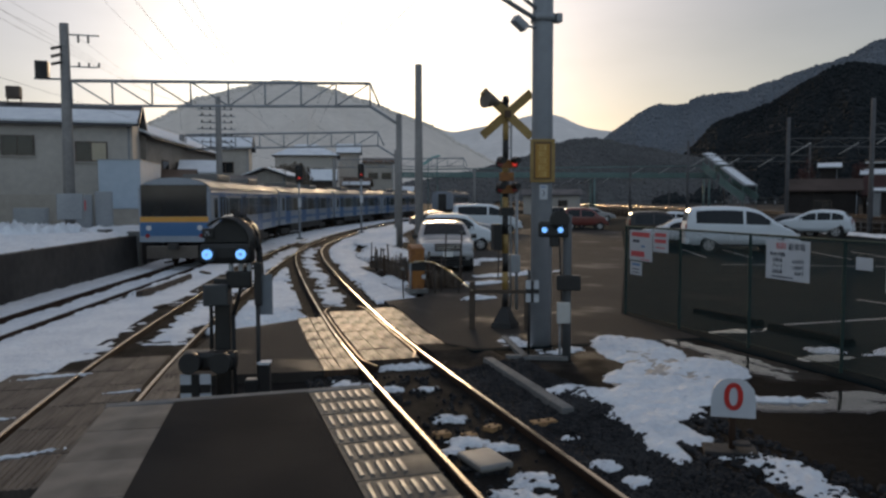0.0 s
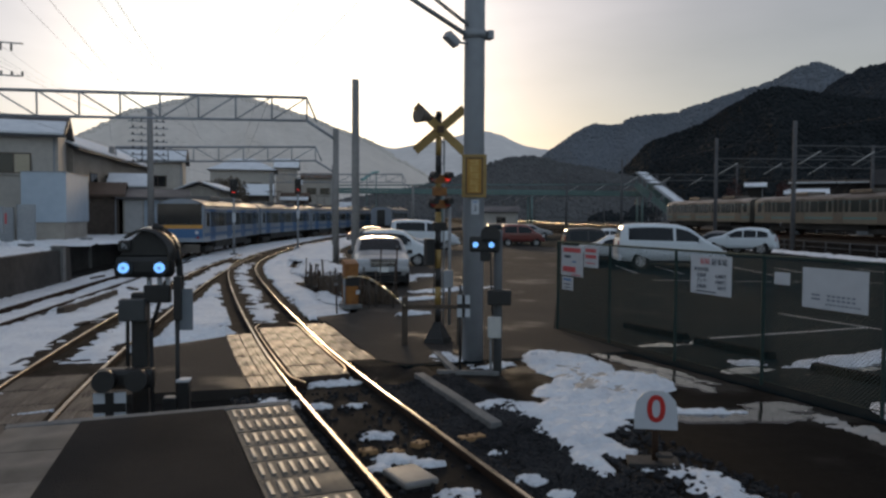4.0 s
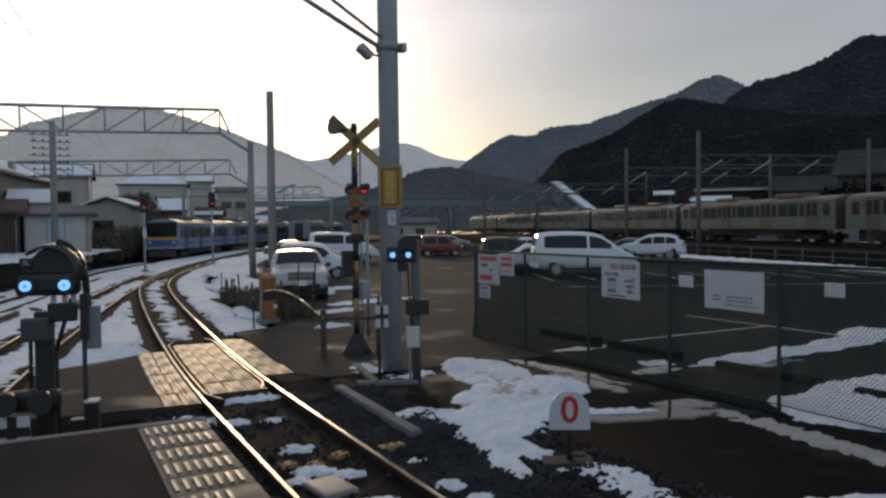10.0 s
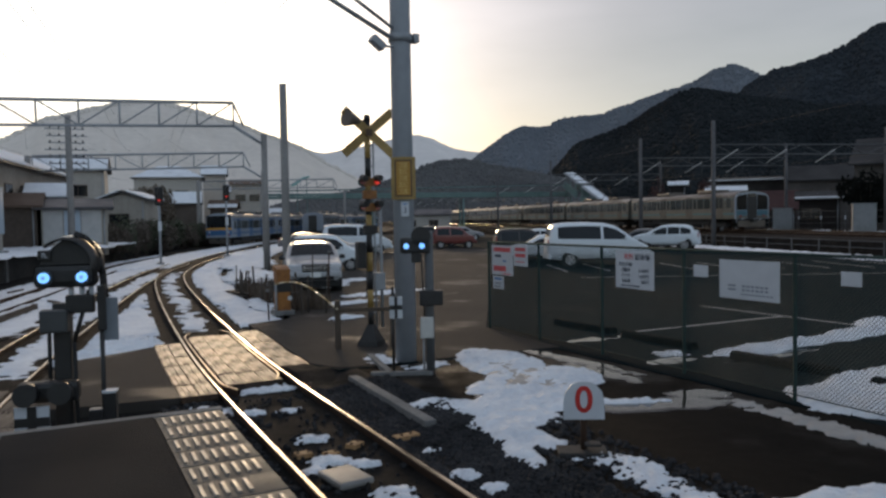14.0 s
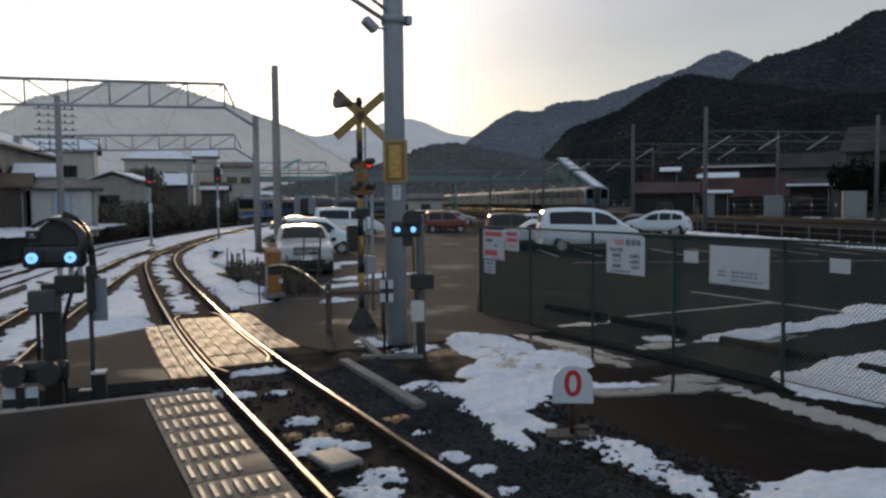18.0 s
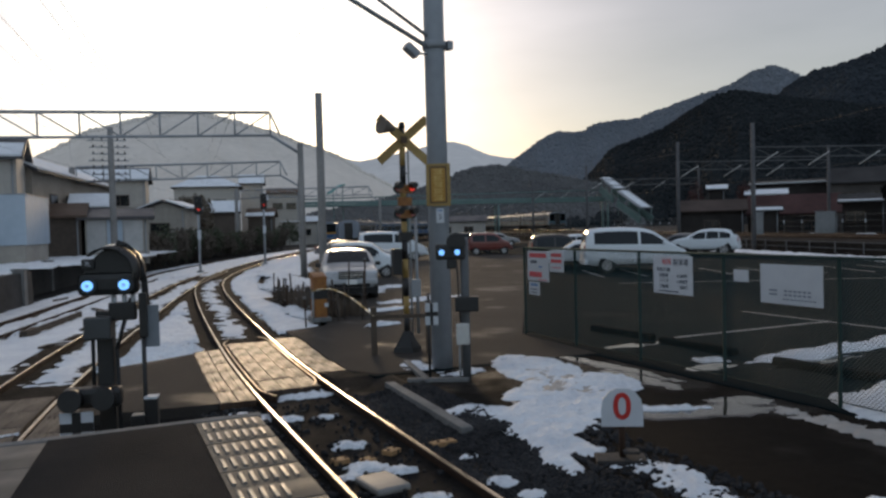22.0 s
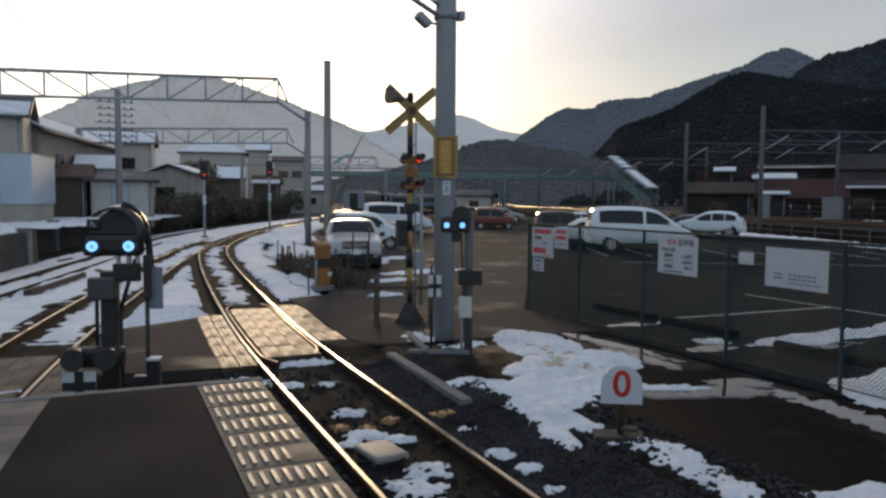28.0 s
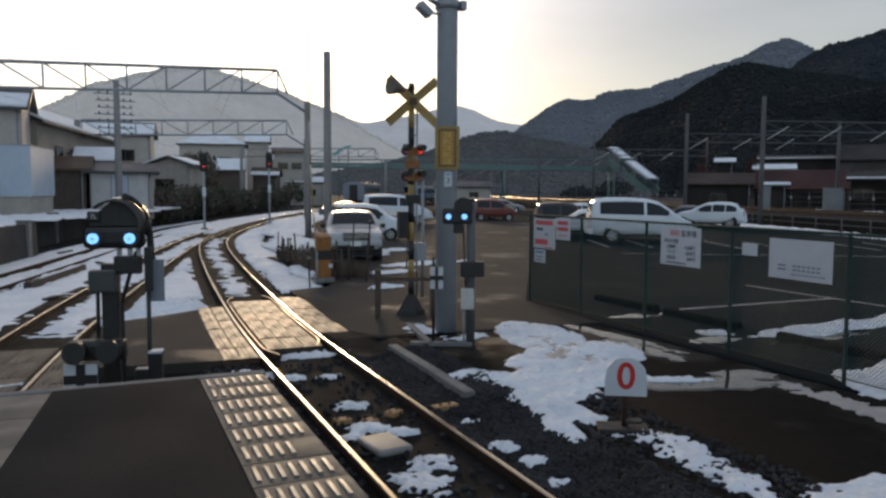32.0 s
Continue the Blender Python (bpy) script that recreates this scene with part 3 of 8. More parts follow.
def mountain(name, dist, depth, crest, material, label, rough=0.25, seed=1.0):
    """A ridge round the valley: crest gives (bearing right of +y, elevation) in degrees; slopes carry spurs and gullies. Returns the slope's rows of points."""
    bm = bm_new()
    az0, az1 = crest[0][0], crest[-1][0]
    ca, ce = [c[0] for c in crest], [c[1] for c in crest]
    na, nr = int((az1 - az0) / 0.18), 22
    rows = []
    for j in range(nr + 1):
        q = j / nr
        row = []
        for i in range(na + 1):
            az = az0 + (az1 - az0) * i / na
            e = float(np.mean([np.interp(az + o, ca, ce) for o in (-0.4, -0.15, 0.15, 0.4)]))
            e += rough * fbm(az * 0.9, 0.0, 1.0, seed, 5)
            spur = 0.5 * fbm(az * 0.22, q * 1.2, 1.0, seed + 9, 4)
            rise = q ** 0.9 * (1 + spur * 0.35 * (1 - q) * q * 4)
            r = dist - depth * (1 - q) + 0.16 * depth * fbm(az * 0.25, q, 1.0, seed + 3, 4) * (1 - q * q)
            z = 2.4 + r * math.tan(radians(max(e, 0.2))) * rise
            row.append(bm.verts.new((r * math.sin(radians(az)), r * math.cos(radians(az)), z - 3 * (1 - q))))
        rows.append(row)
    grid = np.array([[tuple(v.co) for v in row] for row in rows])
    back = [bm.verts.new((v.co.x * 1.3, v.co.y * 1.3, -5)) for v in rows[-1]]
    front = [bm.verts.new((v.co.x, v.co.y, -5)) for v in rows[0]]
    rows = [front] + rows + [back]
    for r0, r1 in zip(rows, rows[1:]):
        for i in range(na):
            bm.faces.new((r0[i], r0[i + 1], r1[i + 1], r1[i]))
    bmesh.ops.recalc_face_normals(bm, faces=bm.faces)
    ob = part(name, bm, material, smooth=True)
    tagged(ob, label, "mountain", kind="structure")
    return grid


def crown_shapes(level, seed, n=6):
    rnd, out = random.Random(seed), []
    for _ in range(n):
        bm = bmesh.new()
        bmesh.ops.create_icosphere(bm, subdivisions=level, radius=1.0)
        for v in bm.verts:
            v.co *= rnd.uniform(0.62, 1.22)
            v.co.z *= 1.05
        out.append((np.array([tuple(v.co) for v in bm.verts]), np.array([[v.index for v in f.verts] for f in bm.faces])))
        bm.free()
    return out


CROWN_FINE, CROWN_PLAIN = crown_shapes(2, 5), crown_shapes(1, 6, 10)


def forest(grid, crest_n, slope_n, size, share, material, label, seed):
    """Tree crowns that cover a slope, uneven in size and height, finer along the skyline; share: the part of the slope's length that is wooded."""
    rnd = random.Random(seed)
    nr, na = grid.shape[0] - 1, grid.shape[1] - 1
    vs, fs, total = [], [], 0
    for k in range(crest_n + slope_n):
        top = k < crest_n
        j = nr - (rnd.random() ** 2 * 0.8 if top else rnd.random() * nr * 0.97)
        i = rnd.random() * na * share
        j0, i0 = min(int(j), nr - 1), min(int(i), na - 1)
        u, w = i - i0, j - j0
        p = (grid[j0, i0] * (1 - u) + grid[j0, i0 + 1] * u) * (1 - w) + (grid[j0 + 1, i0] * (1 - u) + grid[j0 + 1, i0 + 1] * u) * w
        r = size * (rnd.uniform(0.35, 0.8) if top else rnd.uniform(0.45, 0.85))
        v0, f0 = rnd.choice(CROWN_FINE if top else CROWN_PLAIN)
        a = rnd.uniform(0, 6.28)
        c, s = math.cos(a), math.sin(a)
        v = np.stack((v0[:, 0] * c - v0[:, 1] * s, v0[:, 0] * s + v0[:, 1] * c, v0[:, 2] * rnd.uniform(0.9, 1.25)), 1) * r
        vs.append(v + p + np.array((0, 0, r * rnd.uniform(-0.35, 0.2))))
        fs.append(f0 + total)
        total += len(v0)
    me = bpy.data.meshes.new("forest")
    me.from_pydata(np.concatenate(vs).tolist(), [], np.concatenate(fs).tolist())
    me.polygons.foreach_set("use_smooth", np.ones(len(me.polygons), dtype=bool))
    me.materials.append(material)
    tagged(new("forest", me), label, "forest", kind="stuff")


mountain("backdrop_mountain_far", 4200, 1500, ((8, 5.6), (12.8, 6.3), (16, 5.5), (17.6, 4.9), (18.6, 5.0), (20.6, 5.35), (24.5, 6.25), (25.6, 6.02), (26.9, 5.42), (28.4, 4.9), (29.4, 4.8), (33, 4.4), (38, 3.0)), HILL_FAR, "pale blue hazy distant snowy mountain", rough=0.06, seed=2.3)
LEFT_SLOPE = mountain("backdrop_mountain_left", 2300, 1100, ((-36, 5.0), (-20, 5.6), (-10, 4.2), (-5, 4.6), (-3.4, 5.25), (-1.7, 6.3), (-0.6, 6.92), (0.6, 7.25), (2.4, 7.75), (3.8, 8.15), (5.6, 8.38), (7.0, 8.34), (9.2, 7.75), (11.7, 7.02), (13.6, 6.27), (16.1, 5.4), (18.1, 4.2), (20.5, 2.8), (22, 2.0)), HILL_SNOW_HAZE, "hazy snow-dusted mountain below the veiled sun", rough=0.07, seed=4.1)
forest(LEFT_SLOPE, 2600, 0, 8.0, 1.0, HILL_SNOW_HAZE, "hazy winter trees on the mountain below the sun", 25)
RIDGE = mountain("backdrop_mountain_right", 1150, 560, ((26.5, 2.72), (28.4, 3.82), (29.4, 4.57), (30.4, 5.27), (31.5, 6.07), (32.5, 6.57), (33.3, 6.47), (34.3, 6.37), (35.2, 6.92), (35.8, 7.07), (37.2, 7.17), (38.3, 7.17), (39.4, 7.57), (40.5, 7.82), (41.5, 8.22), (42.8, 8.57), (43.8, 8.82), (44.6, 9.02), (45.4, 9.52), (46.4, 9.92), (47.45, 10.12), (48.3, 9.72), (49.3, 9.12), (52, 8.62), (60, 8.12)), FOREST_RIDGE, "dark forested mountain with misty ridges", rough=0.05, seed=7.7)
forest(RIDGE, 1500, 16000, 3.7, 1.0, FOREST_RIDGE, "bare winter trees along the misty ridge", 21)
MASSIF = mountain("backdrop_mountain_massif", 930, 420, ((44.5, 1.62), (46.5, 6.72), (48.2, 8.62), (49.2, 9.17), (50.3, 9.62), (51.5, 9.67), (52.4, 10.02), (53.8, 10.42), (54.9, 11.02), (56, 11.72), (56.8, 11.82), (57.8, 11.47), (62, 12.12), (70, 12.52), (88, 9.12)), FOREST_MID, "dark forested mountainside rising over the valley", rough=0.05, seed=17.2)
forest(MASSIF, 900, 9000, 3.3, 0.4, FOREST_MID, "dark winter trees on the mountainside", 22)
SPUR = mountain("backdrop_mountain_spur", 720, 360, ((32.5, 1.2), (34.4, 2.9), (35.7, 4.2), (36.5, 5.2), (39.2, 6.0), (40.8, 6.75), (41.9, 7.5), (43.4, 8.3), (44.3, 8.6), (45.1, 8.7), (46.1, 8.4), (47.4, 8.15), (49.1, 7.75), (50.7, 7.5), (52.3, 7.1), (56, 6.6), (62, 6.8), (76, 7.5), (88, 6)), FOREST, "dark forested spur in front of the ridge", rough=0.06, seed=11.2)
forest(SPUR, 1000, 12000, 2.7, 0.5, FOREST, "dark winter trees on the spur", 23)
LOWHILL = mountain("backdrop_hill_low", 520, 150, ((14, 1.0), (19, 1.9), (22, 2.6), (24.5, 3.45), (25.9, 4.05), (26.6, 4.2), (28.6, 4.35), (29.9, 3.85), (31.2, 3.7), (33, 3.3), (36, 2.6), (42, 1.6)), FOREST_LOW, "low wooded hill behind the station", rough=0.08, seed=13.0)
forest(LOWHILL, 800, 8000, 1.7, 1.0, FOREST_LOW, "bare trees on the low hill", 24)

# ---- poles, gantries and wires ----
WIRE = mat("wire_black", (0.03, 0.03, 0.032), (0.02, 0.02, 0.02), rough=0.6)


def truss_beam(parent, a, b, height, bays, mtl, r=0.06):
    a, b = Vector(a), Vector(b)
    up = Vector((0, 0, height))
    rodp("top_chord", a + up, b + up, r * 1.3, mtl, parent, seg=6)
    rodp("bottom_chord", a, b, r * 1.1, mtl, parent, seg=6)
    for k in range(bays + 1):
        p = a.lerp(b, k / bays)
        rodp("upright", p, p + up, r * 0.75, mtl, parent, seg=5)
    # diagonals fall towards the middle of the span
    for k in range(bays):
        p, q = a.lerp(b, k / bays), a.lerp(b, (k + 1) / bays)
        if k < bays / 2:
            rodp("diagonal", p + up, q, r * 0.65, mtl, parent, seg=5)
        else:
            rodp("diagonal", p, q + up, r * 0.65, mtl, parent, seg=5)


def make_gantry(left, right, foot_l, foot_r, zb, height, bays, post_h, label, lift=0.0):
    t = thing("catenary_gantry", pose(0, 0, 0), label, "gantry", "catenary gantries")
    truss_beam(t, (*left, zb), (*right, zb + lift), height, bays, STEEL_GREY)
    rodp("post", (*foot_l, -0.3), (*foot_l, post_h), 0.28, CONC_POLE, t, "tall concrete post", seg=16, r2=0.20)
    rodp("post", (*foot_r, -0.3), (*foot_r, zb - 0.35 + lift), 0.17, CONC_POLE, t, "concrete post", seg=12, r2=0.15)
    rodp("brace", (*right, zb + lift), (*foot_r, zb - 0.9 + lift), 0.075, STEEL_GREY, t, seg=6)
    rodp("brace", (*right, zb + lift + height), (right[0] + 0.5, right[1], zb + lift), 0.05, STEEL_GREY, t, seg=6)
    return t


g1 = make_gantry((-5.95, 39.4), (8.0, 39.0), (-6.2, 39.5), (9.5, 39.0), 6.75, 1.15, 8, 10.5, "steel truss gantry on concrete posts over the tracks", 0.4)
# insulators and arms on the tall post
for z, x1 in ((10.0, 1.5), (8.55, 1.4)):
    rodp("crossarm", (-6.2, 39.4, z), (-6.2 + x1, 39.4, z), 0.035, STEEL_GREY, g1, seg=6)
    for k in range(3 if z < 9 else 2):
        rodp("insulator", (-5.6 + 0.42 * k, 39.4, z), (-5.6 + 0.42 * k, 39.4, z + (0.2 if z < 9 else -0.35)), 0.05, CONC_LIGHT, g1, seg=7)
boxp("transformer", (-7.15, 39.4, 8.35), (0.55, 0.5, 0.75), BLACK, g1, "dark pole transformer", bevel=0.03)
rodp("crossarm", (-7.5, 39.4, 7.95), (-6.2, 39.4, 7.95), 0.05, STEEL_GREY, g1, seg=6)
for k, z in enumerate((9.3, 8.95, 8.6)):
    rodp("insulator", (-6.75, 39.3, z), (-6.3, 39.3, z + 0.12), 0.07, BLACK, g1, seg=7)
boxp("cabinet", (-6.1, 39.0, 2.1), (1.1, 0.5, 1.2), STEEL_GREY, g1, "grey equipment box on the post", bevel=0.03)
make_gantry((-1.5, 63.0), (13.2, 61.0), (-1.8, 63.2), (14.6, 60.6), 6.28, 1.1, 8, 7.4, "second truss gantry further along the curve", 0.4)
make_gantry((16.0, 98.0), (30.4, 90.4), (15.6, 98.2), (31.6, 89.8), 6.4, 1.0, 8, 7.6, "far truss gantry along the curve")


def make_pole(name, x, y, h, r, mtl, label, r2=None, category="pole"):
    t = thing(name, pose(x, y, 0), label, category, "poles")
    rodp("shaft", (0, 0, -0.3), (0, 0, h), r, mtl, t, seg=16, r2=r2 or r * 0.85)
    return t


make_pole("utility_pole", 9.35, 34.6, 8.6, 0.20, CONC_POLE, "tall concrete pole beside the curve, backlit", 0.16)
cp = make_pole("utility_pole", 0.75, 52.0, 9.0, 0.22, CONC_POLE, "utility pole with many crossarms and cables", 0.17)
for k in range(7):
    z = 8.2 - 0.42 * k
    rodp("crossarm", (-1.3 + 0.1 * (k % 3), 0.15, z), (0.9 + 0.15 * (k % 2), 0.15, z), 0.04, STEEL_GREY, cp, seg=5)
    for q in (-1.0, -0.5, 0.4, 0.8):
        rodp("insulator", (q, 0.15, z), (q, 0.15, z + 0.14), 0.05, BLACK, cp, seg=6)

# the big pole by the crossing, with its arms
bp = make_pole("catenary_pole", 5.2, 11.78, 10.5, 0.175, POLE_GREY, "thick grey steel catenary pole by the crossing", 0.165, "catenary pole")
rodp("collar", (0, 0, 5.32), (0, 0, 5.45), 0.2, STEEL_GREY, bp, seg=16)
rodp("cantilever", (-0.1, -0.05, 5.33), (-2.7, -0.3, 6.52), 0.04, STEEL_GREY, bp, "galvanised cantilever arm", seg=8)
rodp("cantilever", (-0.1, -0.05, 5.50), (-2.7, -0.3, 6.98), 0.03, STEEL_GREY, bp, "galvanised cantilever arm", seg=8)
boxp("bracket", (0.22, -0.1, 5.38), (0.1, 0.16, 0.14), STEEL_GREY, bp, bevel=0.01)
part("floodlight", add_box(bm_new(), (-0.46, -0.12, 5.25), (0.26, 0.16, 0.13), rz=10, ry=35, bevel=0.02), STEEL_GREY, bp, "small grey floodlight")
rodp("lamp_arm", (-0.1, -0.05, 5.22), (-0.36, -0.1, 5.22), 0.02, STEEL_GREY, bp, seg=6)


def lettering(name, body, size, material, parent, m, label="", align="CENTER", bold=0.0):
    """Flat raised letters as a mesh."""
    cu = bpy.data.curves.new(name, "FONT")
    cu.body, cu.size, cu.extrude, cu.align_x, cu.align_y = body, size, 0.002, align, "CENTER"
    cu.offset = bold
    tmp = bpy.data.objects.new("tmp", cu)
    scene.collection.objects.link(tmp)
    dg = bpy.context.evaluated_depsgraph_get()
    me = bpy.data.meshes.new_from_object(tmp.evaluated_get(dg))
    bpy.data.objects.remove(tmp)
    me.materials.clear()
    me.materials.append(material)
    ob = new(name, me)
    ob.parent = parent
    ob.matrix_local = m
    if label:
        ob["label"] = label
    return ob


FACE = 90  # letters stand upright facing -y


def yellow_board():
    t = thing("warning_board", pose(5.12, 11.58, 3.06, 0, 0, -23), "yellow warning board with dark vertical lettering strapped to a pole", "sign")
    boxp("panel", (0, 0, 0), (0.40, 0.02, 0.70), YELLOW, t, bevel=0.006)
    fr = bm_new()
    for c, s in (((0, -0.013, 0.29), (0.27, 0.006, 0.025)), ((0, -0.013, -0.29), (0.27, 0.006, 0.025)), ((-0.13, -0.013, 0), (0.025, 0.006, 0.6)), ((0.13, -0.013, 0), (0.025, 0.006, 0.6))):
        add_box(fr, c, s)
    part("border", fr, BROWN, t, "dark printed border")
    boxp("field", (0, -0.0115, 0), (0.235, 0.004, 0.555), mat("amber_print", (0.42, 0.22, 0.03), (0.36, 0.18, 0.03), rough=0.55), t)
    random.seed(5)
    for k in range(5):
        z = 0.215 - 0.107 * k
        bm = bm_new()
        for q in range(3):
            add_box(bm, (0, -0.017, z + 0.032 - 0.032 * q), (0.15 if q != 1 else 0.11, 0.004, 0.013))
        add_box(bm, (-0.05 if k % 2 else 0.045, -0.017, z), (0.018, 0.004, 0.085))
        part("lettering", bm, mat("pale_print", (0.62, 0.45, 0.16), (0.55, 0.38, 0.12), rough=0.6), t)
    for z in (0.25, -0.25):
        rodp("strap", (0, 0.03, z - 0.012), (0, 0.03, z + 0.012), 0.03, STEEL_GREY, t, seg=8)
    n = thing("number_plate_small", pose(5.14, 11.58, 2.55, 0, 0, -23), "small white numbered plate on a pole", "sign")
    boxp("plate", (0, 0, 0), (0.13, 0.012, 0.24), SIGN_WHITE, n, bevel=0.004)
    lettering("numeral", "3", 0.13, BLUE_TEXT, n, pose(0, -0.009, -0.02, FACE))
    boxp("dash", (0, -0.009, 0.085), (0.08, 0.004, 0.02), BLUE_BAR, n)


yellow_board()


# a pale horn whose brown shade is put into the colour
HORN = mat("shaded_horn_paint", (0.15, 0.12, 0.095), (0.10, 0.08, 0.065), rough=0.6)


def crossing_post():
    t = thing("crossing_signal", pose(5.28, 13.6, 0), "striped level crossing signal with yellow crossbuck and red lamps", "crossing signal")
    n = 11
    for k in range(n):
        z0, z1 = 0.35 + (4.25 - 0.35) * k / n, 0.35 + (4.25 - 0.35) * (k + 1) / n
        rodp("post_band", (0, 0, z0), (0, 0, z1), 0.058, YELLOW if k % 2 else BLACK, t, seg=14)
    rodp("cap", (0, 0, 4.25), (0, 0, 4.36), 0.07, BLACK, t, seg=12, r2=0.05)
    bm = bm_new()
    add_rod(bm, (0, 0, -0.02), (0, 0, 0.10), 0.30, 4, 0.27)
    add_rod(bm, (0, 0, 0.10), (0, 0, 0.40), 0.25, 4, 0.075)
    part("base_skirt", bm, BLACK, t, "flared black base")
    for s in (-1, 1):
        ob = boxp("crossbuck_board", (0, -0.075 - 0.012 * s, 4.02), (1.28, 0.018, 0.165), YELLOW, t, "yellow and black crossbuck board", bevel=0.004, ry=s * 40, rz=0)
    ob = boxp("crossbuck_hub", (0, -0.11, 4.02), (0.13, 0.02, 0.13), BROWN, t, bevel=0.005)
    # horn
    rodp("horn", (-0.17, -0.06, 4.22), (-0.47, -0.16, 4.27), 0.045, HORN, t, "loudspeaker horn in a shaded brown", seg=16, r2=0.165)
    rodp("horn_arm", (0, 0, 4.2), (-0.2, 0, 4.27), 0.03, BLACK, t, seg=8)
    # lamps: two pairs on each side
    for z, lit in ((3.1, True), (2.62, False)):
        boxp("lamp_bracket", (0, 0, z), (0.30, 0.06, 0.05), BLACK, t, bevel=0.005)
        for sx in (-0.13, 0.16):
            d = rodp("lamp_shield", (sx, -0.02, z), (sx, -0.05, z), 0.085, BLACK, t, "round black lamp shield", seg=18)
            rodp("lamp_lens", (sx, -0.05, z), (sx, -0.075, z), 0.05, LAMP_WARN if sx > 0 and lit else LENS_RED, d, "red lens", seg=16)
            bm = bm_new()
            add_rod(bm, (sx, -0.05, z + 0.07), (sx, -0.24, z + 0.06), 0.07, 10, 0.06)
            part("lamp_hood", bm, BLACK, d)
    for z in (3.1, 2.86, 2.62, 2.2):
        boxp("yellow_band_box", (0.02, -0.01, z), (0.26, 0.1, 0.16), BLACK if z < 2.5 else ORANGE, t, bevel=0.01)
    boxp("relay_box", (-0.17, 0.02, 1.72), (0.17, 0.18, 0.50), BLACK, t, "black relay box", bevel=0.015)
    boxp("relay_box", (0.22, 0.1, 1.2), (0.2, 0.18, 0.34), STEEL_GREY, t, bevel=0.015)
    rodp("ladder_rail", (0.16, 0.12, 0.3), (0.16, 0.12, 3.9), 0.018, STEEL_GREY, t, seg=6)
    rodp("ladder_rail", (0.30, 0.16, 0.3), (0.30, 0.16, 2.6), 0.03, STEEL_GREY, t, seg=6)
    for k in range(9):
        rodp("rung", (0.05, 0.06, 0.6 + 0.4 * k), (0.17, 0.12, 0.6 + 0.4 * k), 0.012, STEEL_GREY, t, seg=5)


crossing_post()


def eye_lamp(parent, x, y, z, r, core=True):
    l = rodp("lamp_lens", (x, y, z), (x, y - 0.03, z), r, LAMP_BLUE, parent, "glowing blue-white lens", seg=18)
    rodp("lens_core", (x, y - 0.03, z), (x, y - 0.04, z), r * 0.38, LAMP_CORE, l, seg=14)


JR_STEEL = mat("dull_steel", (0.10, 0.105, 0.11), (0.07, 0.075, 0.08), rough=0.7, scale=6, big=0.6)


def signal_right():
    t = thing("dwarf_signal", pose(5.1, 10.62, 0, 0, 0, -24), "small black two-lamp signal on a grey post, lamps lit", "railway signal", "dwarf signals")
    rodp("post", (0, 0, -0.1), (0, 0, 2.2), 0.068, JR_STEEL, t, seg=14)
    boxp("signal_head", (-0.21, -0.02, 1.98), (0.46, 0.16, 0.24), BLACK, t, "black signal head", bevel=0.04)
    rodp("head_dome", (-0.12, 0.06, 2.12), (-0.12, -0.1, 2.12), 0.15, BLACK, t, seg=18)
    boxp("head_foot", (-0.2, -0.02, 1.80), (0.14, 0.12, 0.16), BLACK, t, bevel=0.02)
    for x in (-0.345, -0.105):
        eye_lamp(t, x, -0.10, 1.975, 0.042)
    boxp("junction_box", (0.02, -0.1, 1.18), (0.36, 0.16, 0.23), BLACK, t, "black junction box", bevel=0.02)
    boxp("white_box", (-0.05, -0.1, 0.72), (0.20, 0.12, 0.32), mat("pale_grey_paint", (0.52, 0.52, 0.50), (0.42, 0.42, 0.40), rough=0.6), t, "pale grey cable box", bevel=0.02)
    rodp("cable", (-0.12, -0.06, 1.85), (-0.08, -0.1, 0.9), 0.014, RUBBER, t, seg=6)
    rodp("conduit", (-0.1, 0.02, -0.1), (-0.1, 0.02, 0.6), 0.02, STEEL_GREY, t, seg=6)
    m = thing("marker_post", pose(4.62, 10.95, 0, 0, 0, -24), "thin black post with a white and black cross marker", "railway marker", "cross markers")
    rodp("post", (0, 0, -0.1), (0, 0, 1.35), 0.022, BLACK, m, seg=8)
    boxp("plate", (0.05, -0.03, 1.02), (0.20, 0.012, 0.34), SIGN_WHITE, m, "white plate")
    boxp("cross_bar", (0.05, -0.04, 1.02), (0.20, 0.008, 0.07), BLACK, m)
    boxp("cross_bar", (0.05, -0.042, 1.02), (0.045, 0.008, 0.34), BLACK, m)


signal_right()


SIGNAL_GREY = mat("signal_grey", (0.045, 0.05, 0.053), (0.03, 0.033, 0.036), rough=0.6, scale=8, big=1)


